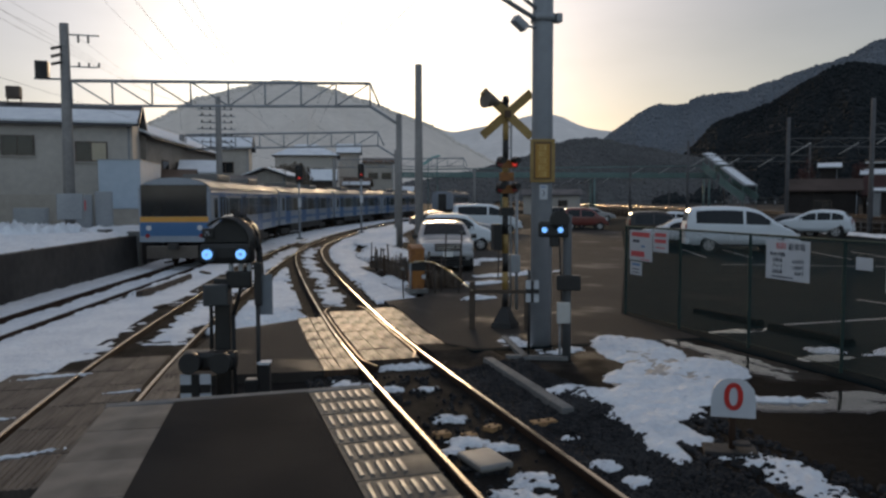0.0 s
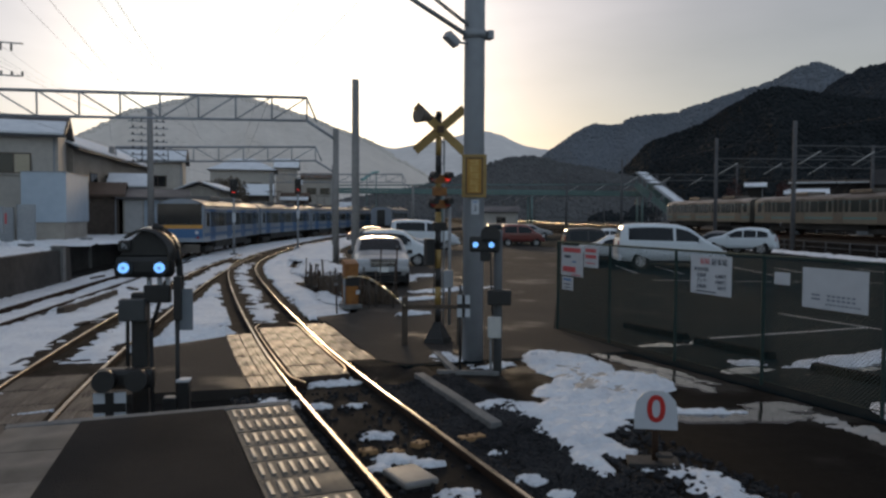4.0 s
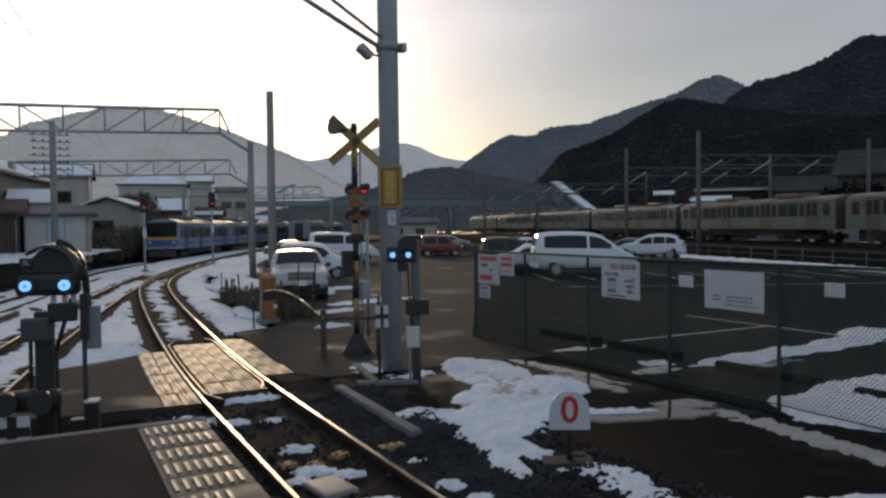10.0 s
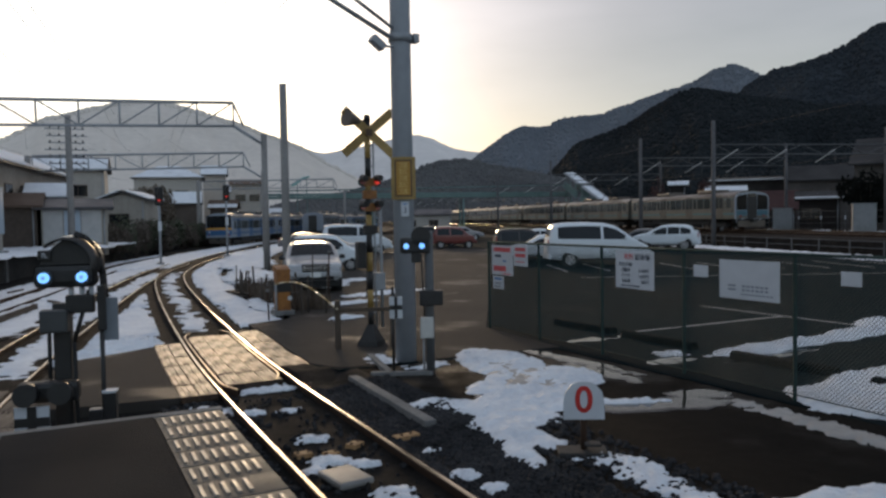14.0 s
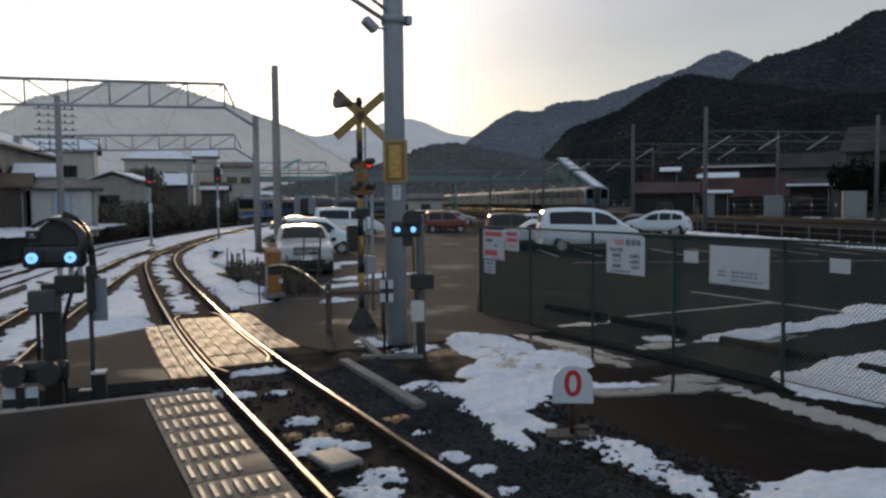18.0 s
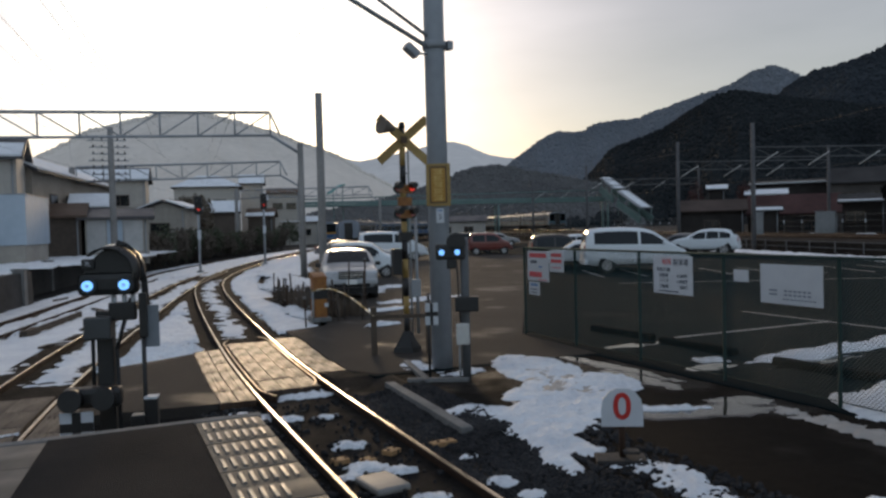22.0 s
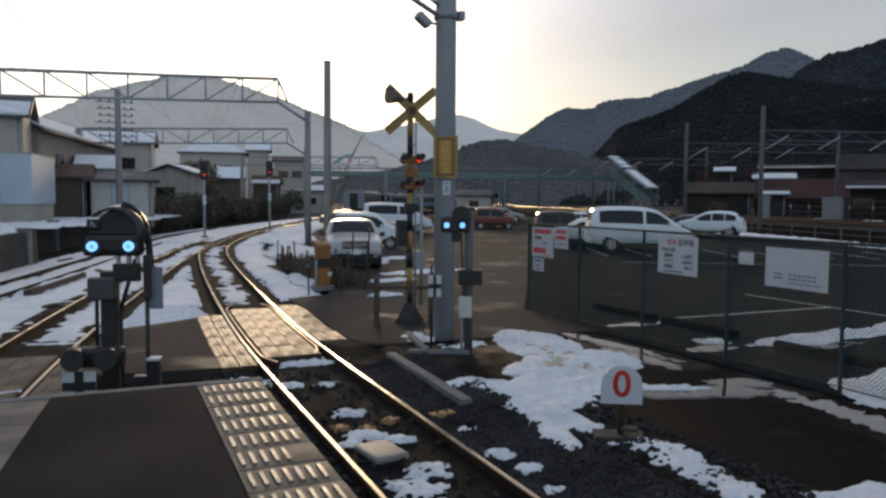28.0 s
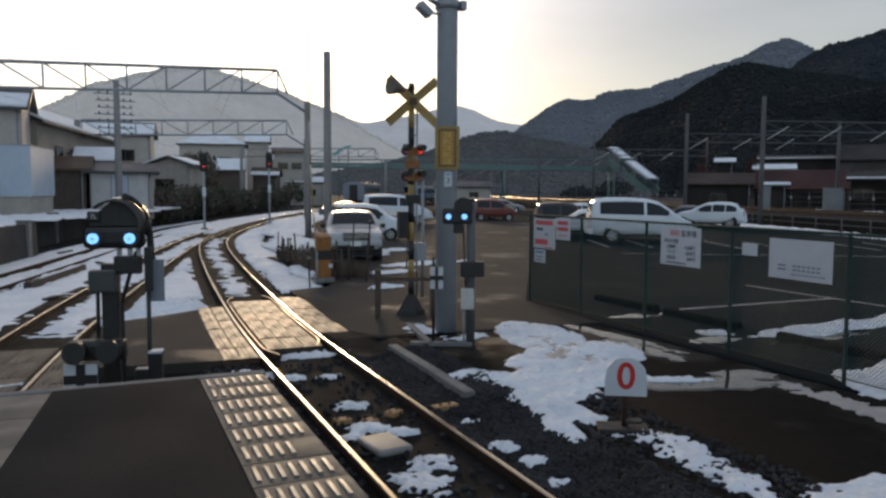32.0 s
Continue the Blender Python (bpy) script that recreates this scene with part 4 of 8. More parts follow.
def signal_left():
    t = thing("dwarf_signal", pose(0.07, 8.3, 0.0, 0, 0, -12), "large black two-lamp signal on a grey post behind the platform end", "railway signal", "dwarf signals")
    boxp("post", (-0.06, 0.05, 0.68), (0.16, 0.14, 1.9), BLACK, t, "black square signal post", bevel=0.015)
    boxp("base", (-0.06, 0.05, -0.1), (0.4, 0.35, 0.14), CONC_LIGHT, t, bevel=0.02)
    # head: a domed plate with a hood
    pts = [(-0.28, 1.83), (-0.25, 1.79), (0.25, 1.79), (0.28, 1.83)] + [(0.02 + 0.245 * f * math.cos(radians(a)), 2.01 + 0.25 * f * math.sin(radians(a))) for a, f in [(a, 1.0 if a < 90 else 1.0 - 0.17 * math.sin(radians(2 * (a - 90)))) for a in range(0, 181, 12)]]
    head = part("signal_head", add_prism(bm_new(), pts, "y", -0.06, 0.06), BLACK, t, "domed black signal head")
    bm = bm_new()
    ring = [(math.cos(radians(a)), math.sin(radians(a))) for a in range(-14, 137, 10)]
    for (c0, s0), (c1, s1) in zip(ring, ring[1:]):
        q = []
        for thick in (0.0, 0.022):
            for y, r, sh in ((-0.13, 0.232, 0.005), (0.14, 0.262, 0.045)):
                r += thick
                q.append((bm.verts.new((sh + r * c0, y, 2.01 + r * s0)), bm.verts.new((sh + r * c1, y, 2.01 + r * s1))))
        bm.faces.new((q[0][0], q[0][1], q[1][1], q[1][0]))
        bm.faces.new((q[2][0], q[3][0], q[3][1], q[2][1]))
        bm.faces.new((q[0][0], q[2][0], q[2][1], q[0][1]))
        bm.faces.new((q[1][0], q[1][1], q[3][1], q[3][0]))
    bmesh.ops.remove_doubles(bm, verts=bm.verts, dist=0.0005)
    bmesh.ops.recalc_face_normals(bm, faces=bm.faces)
    part("hood", bm, mat("black_gloss", (0.03, 0.028, 0.026), (0.02, 0.019, 0.018), rough=0.35), head, "glossy black hood", smooth=True)
    boxp("face_plate", (-0.0, -0.085, 1.90), (0.54, 0.07, 0.22), BLACK, head, bevel=0.06)
    boxp("side_lug", (-0.175, -0.06, 2.10), (0.12, 0.07, 0.10), BLACK, head, "small black number plate block", bevel=0.015)
    for x in (-0.17, 0.165):
        rodp("lamp_tube", (x, -0.08, 1.89), (x, -0.15, 1.89), 0.085, BLACK, head, seg=18)
        eye_lamp(head, x, -0.15, 1.89, 0.050)
    hose = ((0.07, 0.06, 2.30), (0.16, 0.06, 2.26), (0.235, 0.06, 2.18), (0.285, 0.06, 2.06), (0.315, 0.07, 1.9), (0.33, 0.08, 1.6))
    for a, b in zip(hose, hose[1:]):
        rodp("hose", a, b, 0.036, RUBBER, t, seg=8)
    lettering("letters", "7L", 0.06, SIGN_WHITE, head, pose(-0.175, -0.098, 2.10, FACE))
    boxp("box", (-0.10, -0.1, 1.47), (0.25, 0.14, 0.22), SIGNAL_GREY, t, "grey terminal box", bevel=0.02)
    boxp("bracket", (0.12, -0.02, 1.62), (0.26, 0.1, 0.18), BLACK, t, bevel=0.02)
    # lower shunting lamps
    low = boxp("lower_lamp_box", (-0.16, -0.14, 0.80), (0.54, 0.18, 0.20), BLACK, t, "black shunting lamp box", bevel=0.05)
    for x in (-0.33, -0.03):
        rodp("lamp_tube", (x, -0.2, 0.80), (x, -0.36, 0.81), 0.105, BLACK, low, "black lamp hood", seg=16)
    pl = boxp("cross_plate", (-0.28, -0.3, 0.56), (0.30, 0.015, 0.27), SIGN_WHITE, t, "white plate with black cross")
    boxp("cross_bar", (-0.28, -0.312, 0.55), (0.30, 0.008, 0.085), BLACK, pl)
    boxp("cross_bar", (-0.28, -0.314, 0.56), (0.08, 0.008, 0.27), BLACK, pl)
    for a, b in (((0.2, -0.02, 1.75), (0.06, -0.06, 1.25)), ((0.06, -0.06, 1.25), (0.07, -0.06, 0.1)), ((-0.17, -0.02, 1.4), (-0.17, -0.04, 0.9))):
        rodp("cable", a, b, 0.02, RUBBER, t, seg=7)
    for x in (0.04, 0.14, 0.22):
        rodp("insulator", (x, -0.02, 1.68), (x, -0.02, 1.80), 0.025, SIGN_WHITE, t, seg=8)
    s = thing("signal_mast", pose(0.36, 8.15, -0.1, 0, 0, -12), "thin black mast with a tall dark plate and base boxes", "railway signal")
    rodp("pipe", (0, 0, 0), (0, 0, 1.75), 0.022, BLACK, s, seg=8)
    boxp("dark_plate", (0.01, -0.02, 1.68), (0.075, 0.06, 0.44), BLACK, s, bevel=0.01)
    boxp("pale_plate", (0.06, 0.05, 1.56), (0.17, 0.02, 0.42), mat("dull_grey_paint", (0.22, 0.25, 0.28), (0.17, 0.19, 0.22)), s, "dull grey plate seen from behind")
    boxp("base_box", (0.06, -0.02, 0.42), (0.12, 0.14, 0.86), BLACK, s, bevel=0.015)
    boxp("base_box", (-0.06, -0.04, 0.35), (0.14, 0.14, 0.70), BLACK, s, bevel=0.015)
    boxp("cap", (0.06, -0.02, 0.86), (0.13, 0.15, 0.02), SIGN_WHITE, s)


signal_left()


def zero_marker():
    t = thing("stop_marker", pose(4.69, 6.2, 0, 0, 0, -30), "white stop marker board with a red zero on a short post", "railway sign")
    pts = [(-0.205, -0.19), (0.205, -0.19), (0.205, -0.02), (0.185, 0.09), (0.12, 0.165), (0.06, 0.19), (-0.06, 0.19), (-0.12, 0.165), (-0.185, 0.09), (-0.205, -0.02)]
    bm = add_prism(bm_new(), pts, "y", -0.008, 0.008)
    bmesh.ops.translate(bm, verts=bm.verts, vec=(0, 0, 0.53))
    part("board", bm, SIGN_WHITE, t, "white enamelled board")
    lettering("numeral", "0", 0.37, RED, t, pose(0, -0.012, 0.53, FACE), "red numeral", bold=0.006)
    rodp("post", (0, 0.03, -0.05), (0, 0.03, 0.6), 0.032, RUST, t, "dark steel post", seg=10)
    boxp("foot_slab", (-0.02, 0.02, 0.01), (0.5, 0.3, 0.04), WALL_DARK, t, "dark stone foot", bevel=0.015)
    boxp("foot_block", (0.08, -0.02, 0.095), (0.16, 0.14, 0.03), WALL_DARK, t, bevel=0.01)


zero_marker()

# ---- kerbs ----
boxp("trim_kerb", (3.9, 9.5, -0.075), (0.15, 2.95, 0.2), CONC_LIGHT, bevel=0.015, rz=-2)
tagged(bpy.data.objects["trim_kerb"], "pale concrete kerb beam beside the ballast", "kerb", kind="structure")
for a, b in (((4.82, 12.5), (4.5, 10.75)), ((4.25, 10.98), (5.1, 10.55))):
    d = Vector((b[0] - a[0], b[1] - a[1], 0))
    o = boxp("trim_kerb_low", ((a[0] + b[0]) / 2, (a[1] + b[1]) / 2, 0.0), (0.11, d.length, 0.09), CONC_LIGHT, bevel=0.01, rz=-math.degrees(math.atan2(d.x, d.y)))
    tagged(o, "narrow pale concrete edging round the pole foot", "kerb", kind="structure")

# ---- fence along the car park ----
FX, FY0, FSTEP = 8.32, 14.35, 1.93


def make_fence():
    t = thing("chain_link_fence", pose(0, 0, 0), "green chain-link fence along the car park with notice boards", "fence")
    bm = add_rod(bm_new(), (0, 0, -0.1), (0, 0, 1.88), 0.026, 8)
    me = bpy.data.meshes.new("post")
    bm.to_mesh(me)
    bm.free()
    me.materials.append(GREEN)
    n = 11
    for k in range(n):
        shared("post", me, t, pose(FX, FY0 - FSTEP * k, 0))
    y1 = FY0 - FSTEP * (n - 1)
    rodp("top_rail", (FX, FY0, 1.86), (FX, y1, 1.86), 0.02, GREEN, t, seg=8)
    rodp("bottom_rail", (FX, FY0, 0.07), (FX, y1, 0.07), 0.008, GREEN, t, seg=8)
    # the woven wires, both ways
    h, p, r = 1.78, 0.056, 0.0033
    vs, fs = [], []
    span = FY0 - y1
    for way in (1, -1):
        k = -h
        while k < span:
            a0, a1 = max(k, 0.0), min(k + h, span)
            z0, z1 = (a0 - k, a1 - k) if way > 0 else (h - (a0 - k), h - (a1 - k))
            i = len(vs)
            for a, z in ((a0, z0), (a1, z1)):
                for dx, dz in ((r, 0), (0, r * 1.4), (-r, 0), (0, -r * 1.4)):
                    vs.append((FX - 0.03 + dx, y1 + a, 0.07 + z + dz))
            for q in range(4):
                w = (q + 1) % 4
                fs.append((i + q, i + w, i + 4 + w, i + 4 + q))
            k += p
    me = bpy.data.meshes.new("wire_mesh")
    me.from_pydata(vs, [], fs)
    me.materials.append(mat("green_wire", (0.012, 0.042, 0.042), (0.009, 0.032, 0.032), rough=0.7))
    ob = new("wire_mesh", me)
    ob.parent = t
    tagged(ob, "green diamond wire mesh", kind="stuff")
    return t


make_fence()


def fence_sign(y0, y1, z0, z1, label, lines, name="notice_board"):
    """A board on the fence between y0 > y1; lines: (text or None, colour, size, height up the board, side offset, bar width)."""
    t = thing(name, pose(FX - 0.038, (y0 + y1) / 2, (z0 + z1) / 2, 0, 0, -90), label, "sign", "fence signs")
    w, h = y0 - y1, z1 - z0
    boxp("panel", (0, 0, 0), (w, 0.012, h), SIGN_WHITE, t, bevel=0.003)
    for text, mt, size, z, x, bw in lines:
        if text:
            lettering("lettering", text, size, mt, t, pose(x * w, -0.009, z * h, FACE))
        else:
            boxp("lettering", (x * w, -0.0085, z * h), (bw * w, 0.005, size), mt, t)
    return t
FAINT = mat("faint_print", (0.22, 0.24, 0.29), (0.18, 0.20, 0.24), rough=0.5)

fence_sign(14.14, 13.31, 1.18, 1.80, "white notice board with red and dark printed lines", [(None, RED_TEXT, 0.09, 0.36, 0.0, 0.8), (None, BLUE_TEXT, 0.06, 0.14, -0.2, 0.3), (None, BLUE_BAR, 0.04, -0.02, 0.12, 0.16), (None, RED_TEXT, 0.11, -0.28, -0.12, 0.6), (None, RED_TEXT, 0.02, -0.45, 0.2, 0.4)])
fence_sign(14.10, 13.68, 0.88, 1.15, "small white notice with a thin blue print", [(None, BLUE_BAR, 0.05, 0.3, 0.0, 0.7), (None, BLUE_TEXT, 0.02, -0.05, 0.0, 0.6), (None, BLUE_TEXT, 0.02, -0.3, 0.0, 0.6)])
fence_sign(13.27, 12.76, 1.40, 1.83, "white notice with red print", [(None, RED_TEXT, 0.07, 0.28, 0.0, 0.75), (None, RED_TEXT, 0.07, 0.0, 0.0, 0.75), (None, RED_TEXT, 0.02, -0.3, 0.0, 0.6)])
fence_sign(10.07, 9.16, 1.20, 1.81, "white price board of the paid car park", [("有料", RED_TEXT, 0.115, 0.33, -0.14, 0), ("駐車場", BLUE_TEXT, 0.115, 0.33, 0.22, 0), ("料金(月額)", BLUE_TEXT, 0.07, 0.13, -0.22, 0), ("自動車", BLUE_TEXT, 0.075, -0.02, -0.22, 0), ("4,500円", BLUE_TEXT, 0.075, -0.02, 0.25, 0), ("バイク", BLUE_TEXT, 0.075, -0.165, -0.22, 0), ("1,000円", BLUE_TEXT, 0.075, -0.165, 0.25, 0), ("自転車", BLUE_TEXT, 0.075, -0.31, -0.22, 0), ("500円", BLUE_TEXT, 0.075, -0.31, 0.28, 0), (None, BLUE_TEXT, 0.02, -0.43, -0.1, 0.5)])
fence_sign(8.32, 8.05, 1.48, 1.65, "small blank white plate on the fence", [])
fence_sign(7.83, 6.83, 1.22, 1.75, "large white notice board with three dark lines low down", [(None, FAINT, 0.026, -0.16, 0.0 + 0.075 * q, 0.05) for q in range(-1, 5)] + [(None, FAINT, 0.026, -0.26, 0.075 * q, 0.05) for q in range(-1, 5)] + [(None, FAINT, 0.018, -0.37, 0.08 + 0.06 * q, 0.045) for q in range(-3, 6)] + [(None, FAINT, 0.026, -0.16, -0.28, 0.13), (None, FAINT, 0.026, -0.26, -0.28, 0.13)])
fence_sign(5.96, 5.70, 1.51, 1.68, "small blank white plate on the fence", [])

# ---- car park markings and wheel stops ----


def marking(a, b, w=0.1):
    d = Vector((b[0] - a[0], b[1] - a[1], 0))
    o = boxp("trim_marking", ((a[0] + b[0]) / 2, (a[1] + b[1]) / 2, 0.001), (w, d.length, 0.006), LINE_WHITE, rz=-math.degrees(math.atan2(d.x, d.y)))
    tagged(o, "worn white parking line", "road marking", kind="structure")


for k in range(7):
    y = 12.19 - 2.45 * k
    marking((10.3, y), (14.8, y))
marking((14.85, 14.7), (14.95, 0))
for k in range(10):
    marking((19.5 + 1.6 * k, 27.0 - 0.9 * k), (21.5 + 1.6 * k, 31.5 - 0.9 * k))
marking((18, 24), (32, 16.5))
bm = bm_new()
add_prism(bm, [(-0.11, 0.0), (0.11, 0.0), (0.085, 0.10), (0.05, 0.125), (-0.05, 0.125), (-0.085, 0.10)], "y", -0.9, 0.9)
ws = part("wheel_stop", bm, mat("wheel_stop_rubber", (0.006, 0.006, 0.0065), (0.004, 0.004, 0.004), rough=0.9, spec=0.05))
tagged(ws, "low black rubber wheel stop on the asphalt", "wheel stop", "wheel stops")
ws.matrix_world = pose(9.9, 13.1, 0, 0, 0, 4)
for y in (10.95, 8.2, 5.75, 3.3, 0.85):
    copy_thing(ws, pose(9.95 + random.uniform(-0.05, 0.05), y, 0, 0, 0, random.uniform(-4, 4)))

# ---- snow ----


def snow_patch(name, cx, cy, rx, ry, z, seed, label, hgt=0.06, material=SNOW, rot=0.0, ragged=0.45, cell=0.07, cut=0.0):
    """A thawing patch: a height field that exists only where it rises over its ragged threshold."""
    nx, ny = max(8, int(2 * rx * 1.35 / cell)), max(8, int(2 * ry * 1.35 / cell))
    vs, fs, idx = [], [], {}
    c, s = math.cos(radians(rot)), math.sin(radians(rot))
    H = {}
    fr = max(0.8, 1.1 / min(rx, ry))
    for j in range(ny + 1):
        for i in range(nx + 1):
            u, v = (i / nx * 2 - 1) * 1.35, (j / ny * 2 - 1) * 1.35
            x, y = u * rx, v * ry
            d = 1 - math.sqrt(u * u + v * v)
            H[i, j] = (d + ragged * fbm(x * 0.8, y * 1.5, fr, seed, 5) + 0.07 * fbm(x, y, 6, seed + 4, 2) - cut, x, y)

    def vert(i, j):
        if (i, j) not in idx:
            h, x, y = H[i, j]
            top = max(0.0, h)
            zz = hgt * (1 - math.exp(-top * 7)) * (0.75 + 0.5 * fbm(x, y, 3.5, seed + 2, 4) + 0.4 * fbm(x, y, 11, seed + 6, 3)) - (0.02 if h <= 0 else 0)
            idx[i, j] = len(vs)
            vs.append((cx + x * c - y * s, cy + x * s + y * c, z + zz))
        return idx[i, j]

    for j in range(ny):
        for i in range(nx):
            if sum(H[a][0] > 0 for a in ((i, j), (i + 1, j), (i, j + 1), (i + 1, j + 1))) >= 2:
                fs.append((vert(i, j), vert(i + 1, j), vert(i + 1, j + 1), vert(i, j + 1)))
    if not fs:
        return None
    me = bpy.data.meshes.new(name)
    me.from_pydata(vs, [], fs)
    for p in me.polygons:
        p.use_smooth = True
    me.materials.append(material)
    return tagged(new(name, me), label, "snow", "snow patches", "stuff")


def snow_field(blobs, z, seed, label, hgt=0.07, material=SNOW, cell=0.035, ragged=0.11):
    """Thawing snow over several joined ellipses (x, y, half-widths, turn): crumbled rims, hummocks and thawed holes."""
    x0, x1 = min(b[0] - max(b[2:4]) for b in blobs) - 0.3, max(b[0] + max(b[2:4]) for b in blobs) + 0.3
    y0, y1 = min(b[1] - max(b[2:4]) for b in blobs) - 0.3, max(b[1] + max(b[2:4]) for b in blobs) + 0.3
    nx, ny = int((x1 - x0) / cell), int((y1 - y0) / cell)
    H = {}
    for j in range(ny + 1):
        for i in range(nx + 1):
            x, y = x0 + i * cell, y0 + j * cell
            d = -9.0
            for bx, by, rx, ry, rot in blobs:
                c, s = math.cos(radians(rot)), math.sin(radians(rot))
                u, v = ((x - bx) * c + (y - by) * s) / rx, (-(x - bx) * s + (y - by) * c) / ry
                d = max(d, (1 - math.hypot(u, v)) * min(rx, ry))
            if d < -0.35:
                continue
            n = ragged * fbm(x, y, 1.5, seed, 3) + 0.045 * fbm(x, y * 1.6, 6.0, seed + 3, 3)
            hole = max(0.0, fbm(x, y * 1.5, 2.6, seed + 7, 3) - 0.55) * (0.9 if d < 0.4 else 0.5)
            H[i, j] = (d + n - hole, x, y)
    vs, fs, idx = [], [], {}

    def vert(k):
        if k not in idx:
            h, x, y = H[k]
            bump = 0.75 + 0.45 * fbm(x, y * 1.4, 3.0, seed + 2, 4) + 0.35 * fbm(x, y * 1.4, 9.0, seed + 6, 3)
            idx[k] = len(vs)
            vs.append((x, y, z + hgt * (1 - math.exp(-max(h, 0.0) * 11)) * bump - (0.02 if h <= 0 else 0)))
        return idx[k]

    for i, j in list(H):
        q = [(i, j), (i + 1, j), (i + 1, j + 1), (i, j + 1)]
        if all(k in H for k in q) and sum(H[k][0] > 0 for k in q) >= 2:
            fs.append([vert(k) for k in q])
    me = bpy.data.meshes.new("snow_field")
    me.from_pydata(vs, [], fs)
    me.polygons.foreach_set("use_smooth", np.ones(len(me.polygons), dtype=bool))
    me.materials.append(material)
    return tagged(new("snow_field", me), label, "snow", "snow patches", "stuff")


VERGE_SNOW = ((6.45, 10.75, 0.66, 1.5, -12), (6.4, 9.45, 0.95, 0.9, 0), (5.6, 8.55, 1.0, 0.75, 32), (5.3, 9.2, 0.5, 0.4, 40), (4.8, 8.1, 0.45, 1.0, 22), (4.5, 7.25, 0.34, 0.8, 8), (4.2, 6.5, 0.16, 0.48, -8), (4.35, 8.95, 0.28, 0.18, 0))
snow_field(((1.0, 16.5, 0.62, 0.85, 0), (0.55, 15.75, 0.5, 0.6, -15), (1.45, 16.6, 0.42, 0.6, 0), (0.1, 15.3, 0.35, 0.32, 0), (1.0, 17.6, 0.5, 0.8, 0)), -0.09, 8.8, "thawing snow between two tracks at the crossing", 0.12)
for x, y, rx, ry, k in ((7.4, 34.0, 0.9, 4.2, 1), (9.6, 44.0, 1.3, 6.0, 2), (12.6, 57.0, 1.4, 6.5, 3)):
    snow_patch("snow_patch", x, y, rx, ry, 0.0, 611.0 + k, "thawing snow beside the lane", 0.09, SNOW, rot=-17, ragged=0.5, cell=0.14)
snow_field(VERGE_SNOW, -0.022, 3.3, "trodden thawing snow between the pole and the ballast", 0.085)
snow_patch("snow_patch", 6.2, 7.75, 0.9, 0.12, -0.015, 5.5, "narrow ridge of snow", 0.09, SNOW, rot=-24, ragged=0.3, cell=0.035)
snow_patch("snow_patch", 4.76, 5.25, 0.24, 1.0, -0.02, 12.7, "thawing snow along the verge", 0.06, SNOW, rot=-4, ragged=0.55, cell=0.035)
snow_patch("snow_patch", 5.6, 4.05, 1.0, 0.36, -0.015, 17.7, "thawing snow on the verge", 0.06, SNOW, rot=-4, ragged=0.5, cell=0.035)
snow_patch("snow_patch", 7.6, 5.6, 0.22, 1.6, -0.02, 21.3, "band of grey ice along the fence", 0.05, SNOW_TROD, rot=-3, ragged=0.5, cell=0.04)
snow_field(((10.4, 6.35, 2.3, 1.0, 6), (9.0, 6.1, 0.85, 1.0, 0), (12.6, 6.9, 1.3, 0.7, 10)), 0.0, 25.1, "snow left in a parking bay behind the fence", 0.08, cell=0.05)
snow_field(((11.6, 9.5, 2.0, 0.36, 4), (13.8, 9.65, 1.6, 0.38, 6), (15.4, 10.2, 1.0, 0.5, 20)), 0.0, 29.9, "strip of snow between parking bays", 0.10, cell=0.05)
snow_patch("snow_patch", 9.3, 9.9, 0.3, 0.22, 0.0, 2.9, "small snow remnant by a wheel stop", 0.05, SNOW, ragged=0.6, cell=0.04)
for k, (x, y, rx, ry) in enumerate(((4.75, 12.0, 0.4, 0.45), (5.35, 11.2, 0.35, 0.2), (2.66, 11.2, 0.36, 0.2), (2.62, 9.75, 0.16, 0.07), (2.5, 8.33, 0.2, 0.12), (2.42, 7.5, 0.2, 0.14), (2.66, 7.2, 0.17, 0.12), (2.62, 6.3, 0.2, 0.2), (2.42, 5.9, 0.24, 0.34), (2.2, 9.9, 0.15, 0.12), (1.68, 10.2, 0.25, 0.35), (3.45, 6.45, 0.15, 0.14), (3.52, 5.98, 0.13, 0.13), (3.43, 5.45, 0.1, 0.06), (4.55, 6.1, 0.12, 0.05), (2.2, 7.3, 0.14, 0.1), (3.5, 7.3, 0.1, 0.07), (2.9, 11.1, 0.2, 0.1))):
    snow_patch("snow_patch", x, y, rx, ry, -0.10 if x < 3.9 and y < 12 else -0.02, 31.0 + 3.7 * k, "small lump of thawing snow", 0.05, SNOW, ragged=0.75, cell=0.025)
# snow between and beside the tracks
BEDS = []
for line0, line1, a0, a1, y0, y1, z in ((TRACK_B, TRACK_A, 0.85, -0.9, 17.2, 30, -0.09), (TRACK_A, TRACK_A, 0.9, 2.2, 17.8, 46, -0.09), (TRACK_A, TRACK_A, -0.38, 0.36, 17.6, 40, -0.125), (TRACK_B, TRACK_B, -0.48, 0.48, 13.6, 40, -0.125), (TRACK_C, TRACK_B, 0.95, -0.75, 12.2, 46, -0.165), (TRACK_C, TRACK_C, -0.5, 0.5, 6, 95, -0.35), (TRACK_C, TRACK_C, -2.15, -0.62, 4, 95, -0.345), (TRACK_C, TRACK_A, 0.8, -0.8, 44, 95, -0.09), (TRACK_A, TRACK_A, 0.8, 4.0, 46, 95, -0.08), (TRACK_C, TRACK_C, 0.63, 1.2, 8, 60, -0.33)):
    BEDS.append((line0, line1, a0, a1, y0, y1, z))


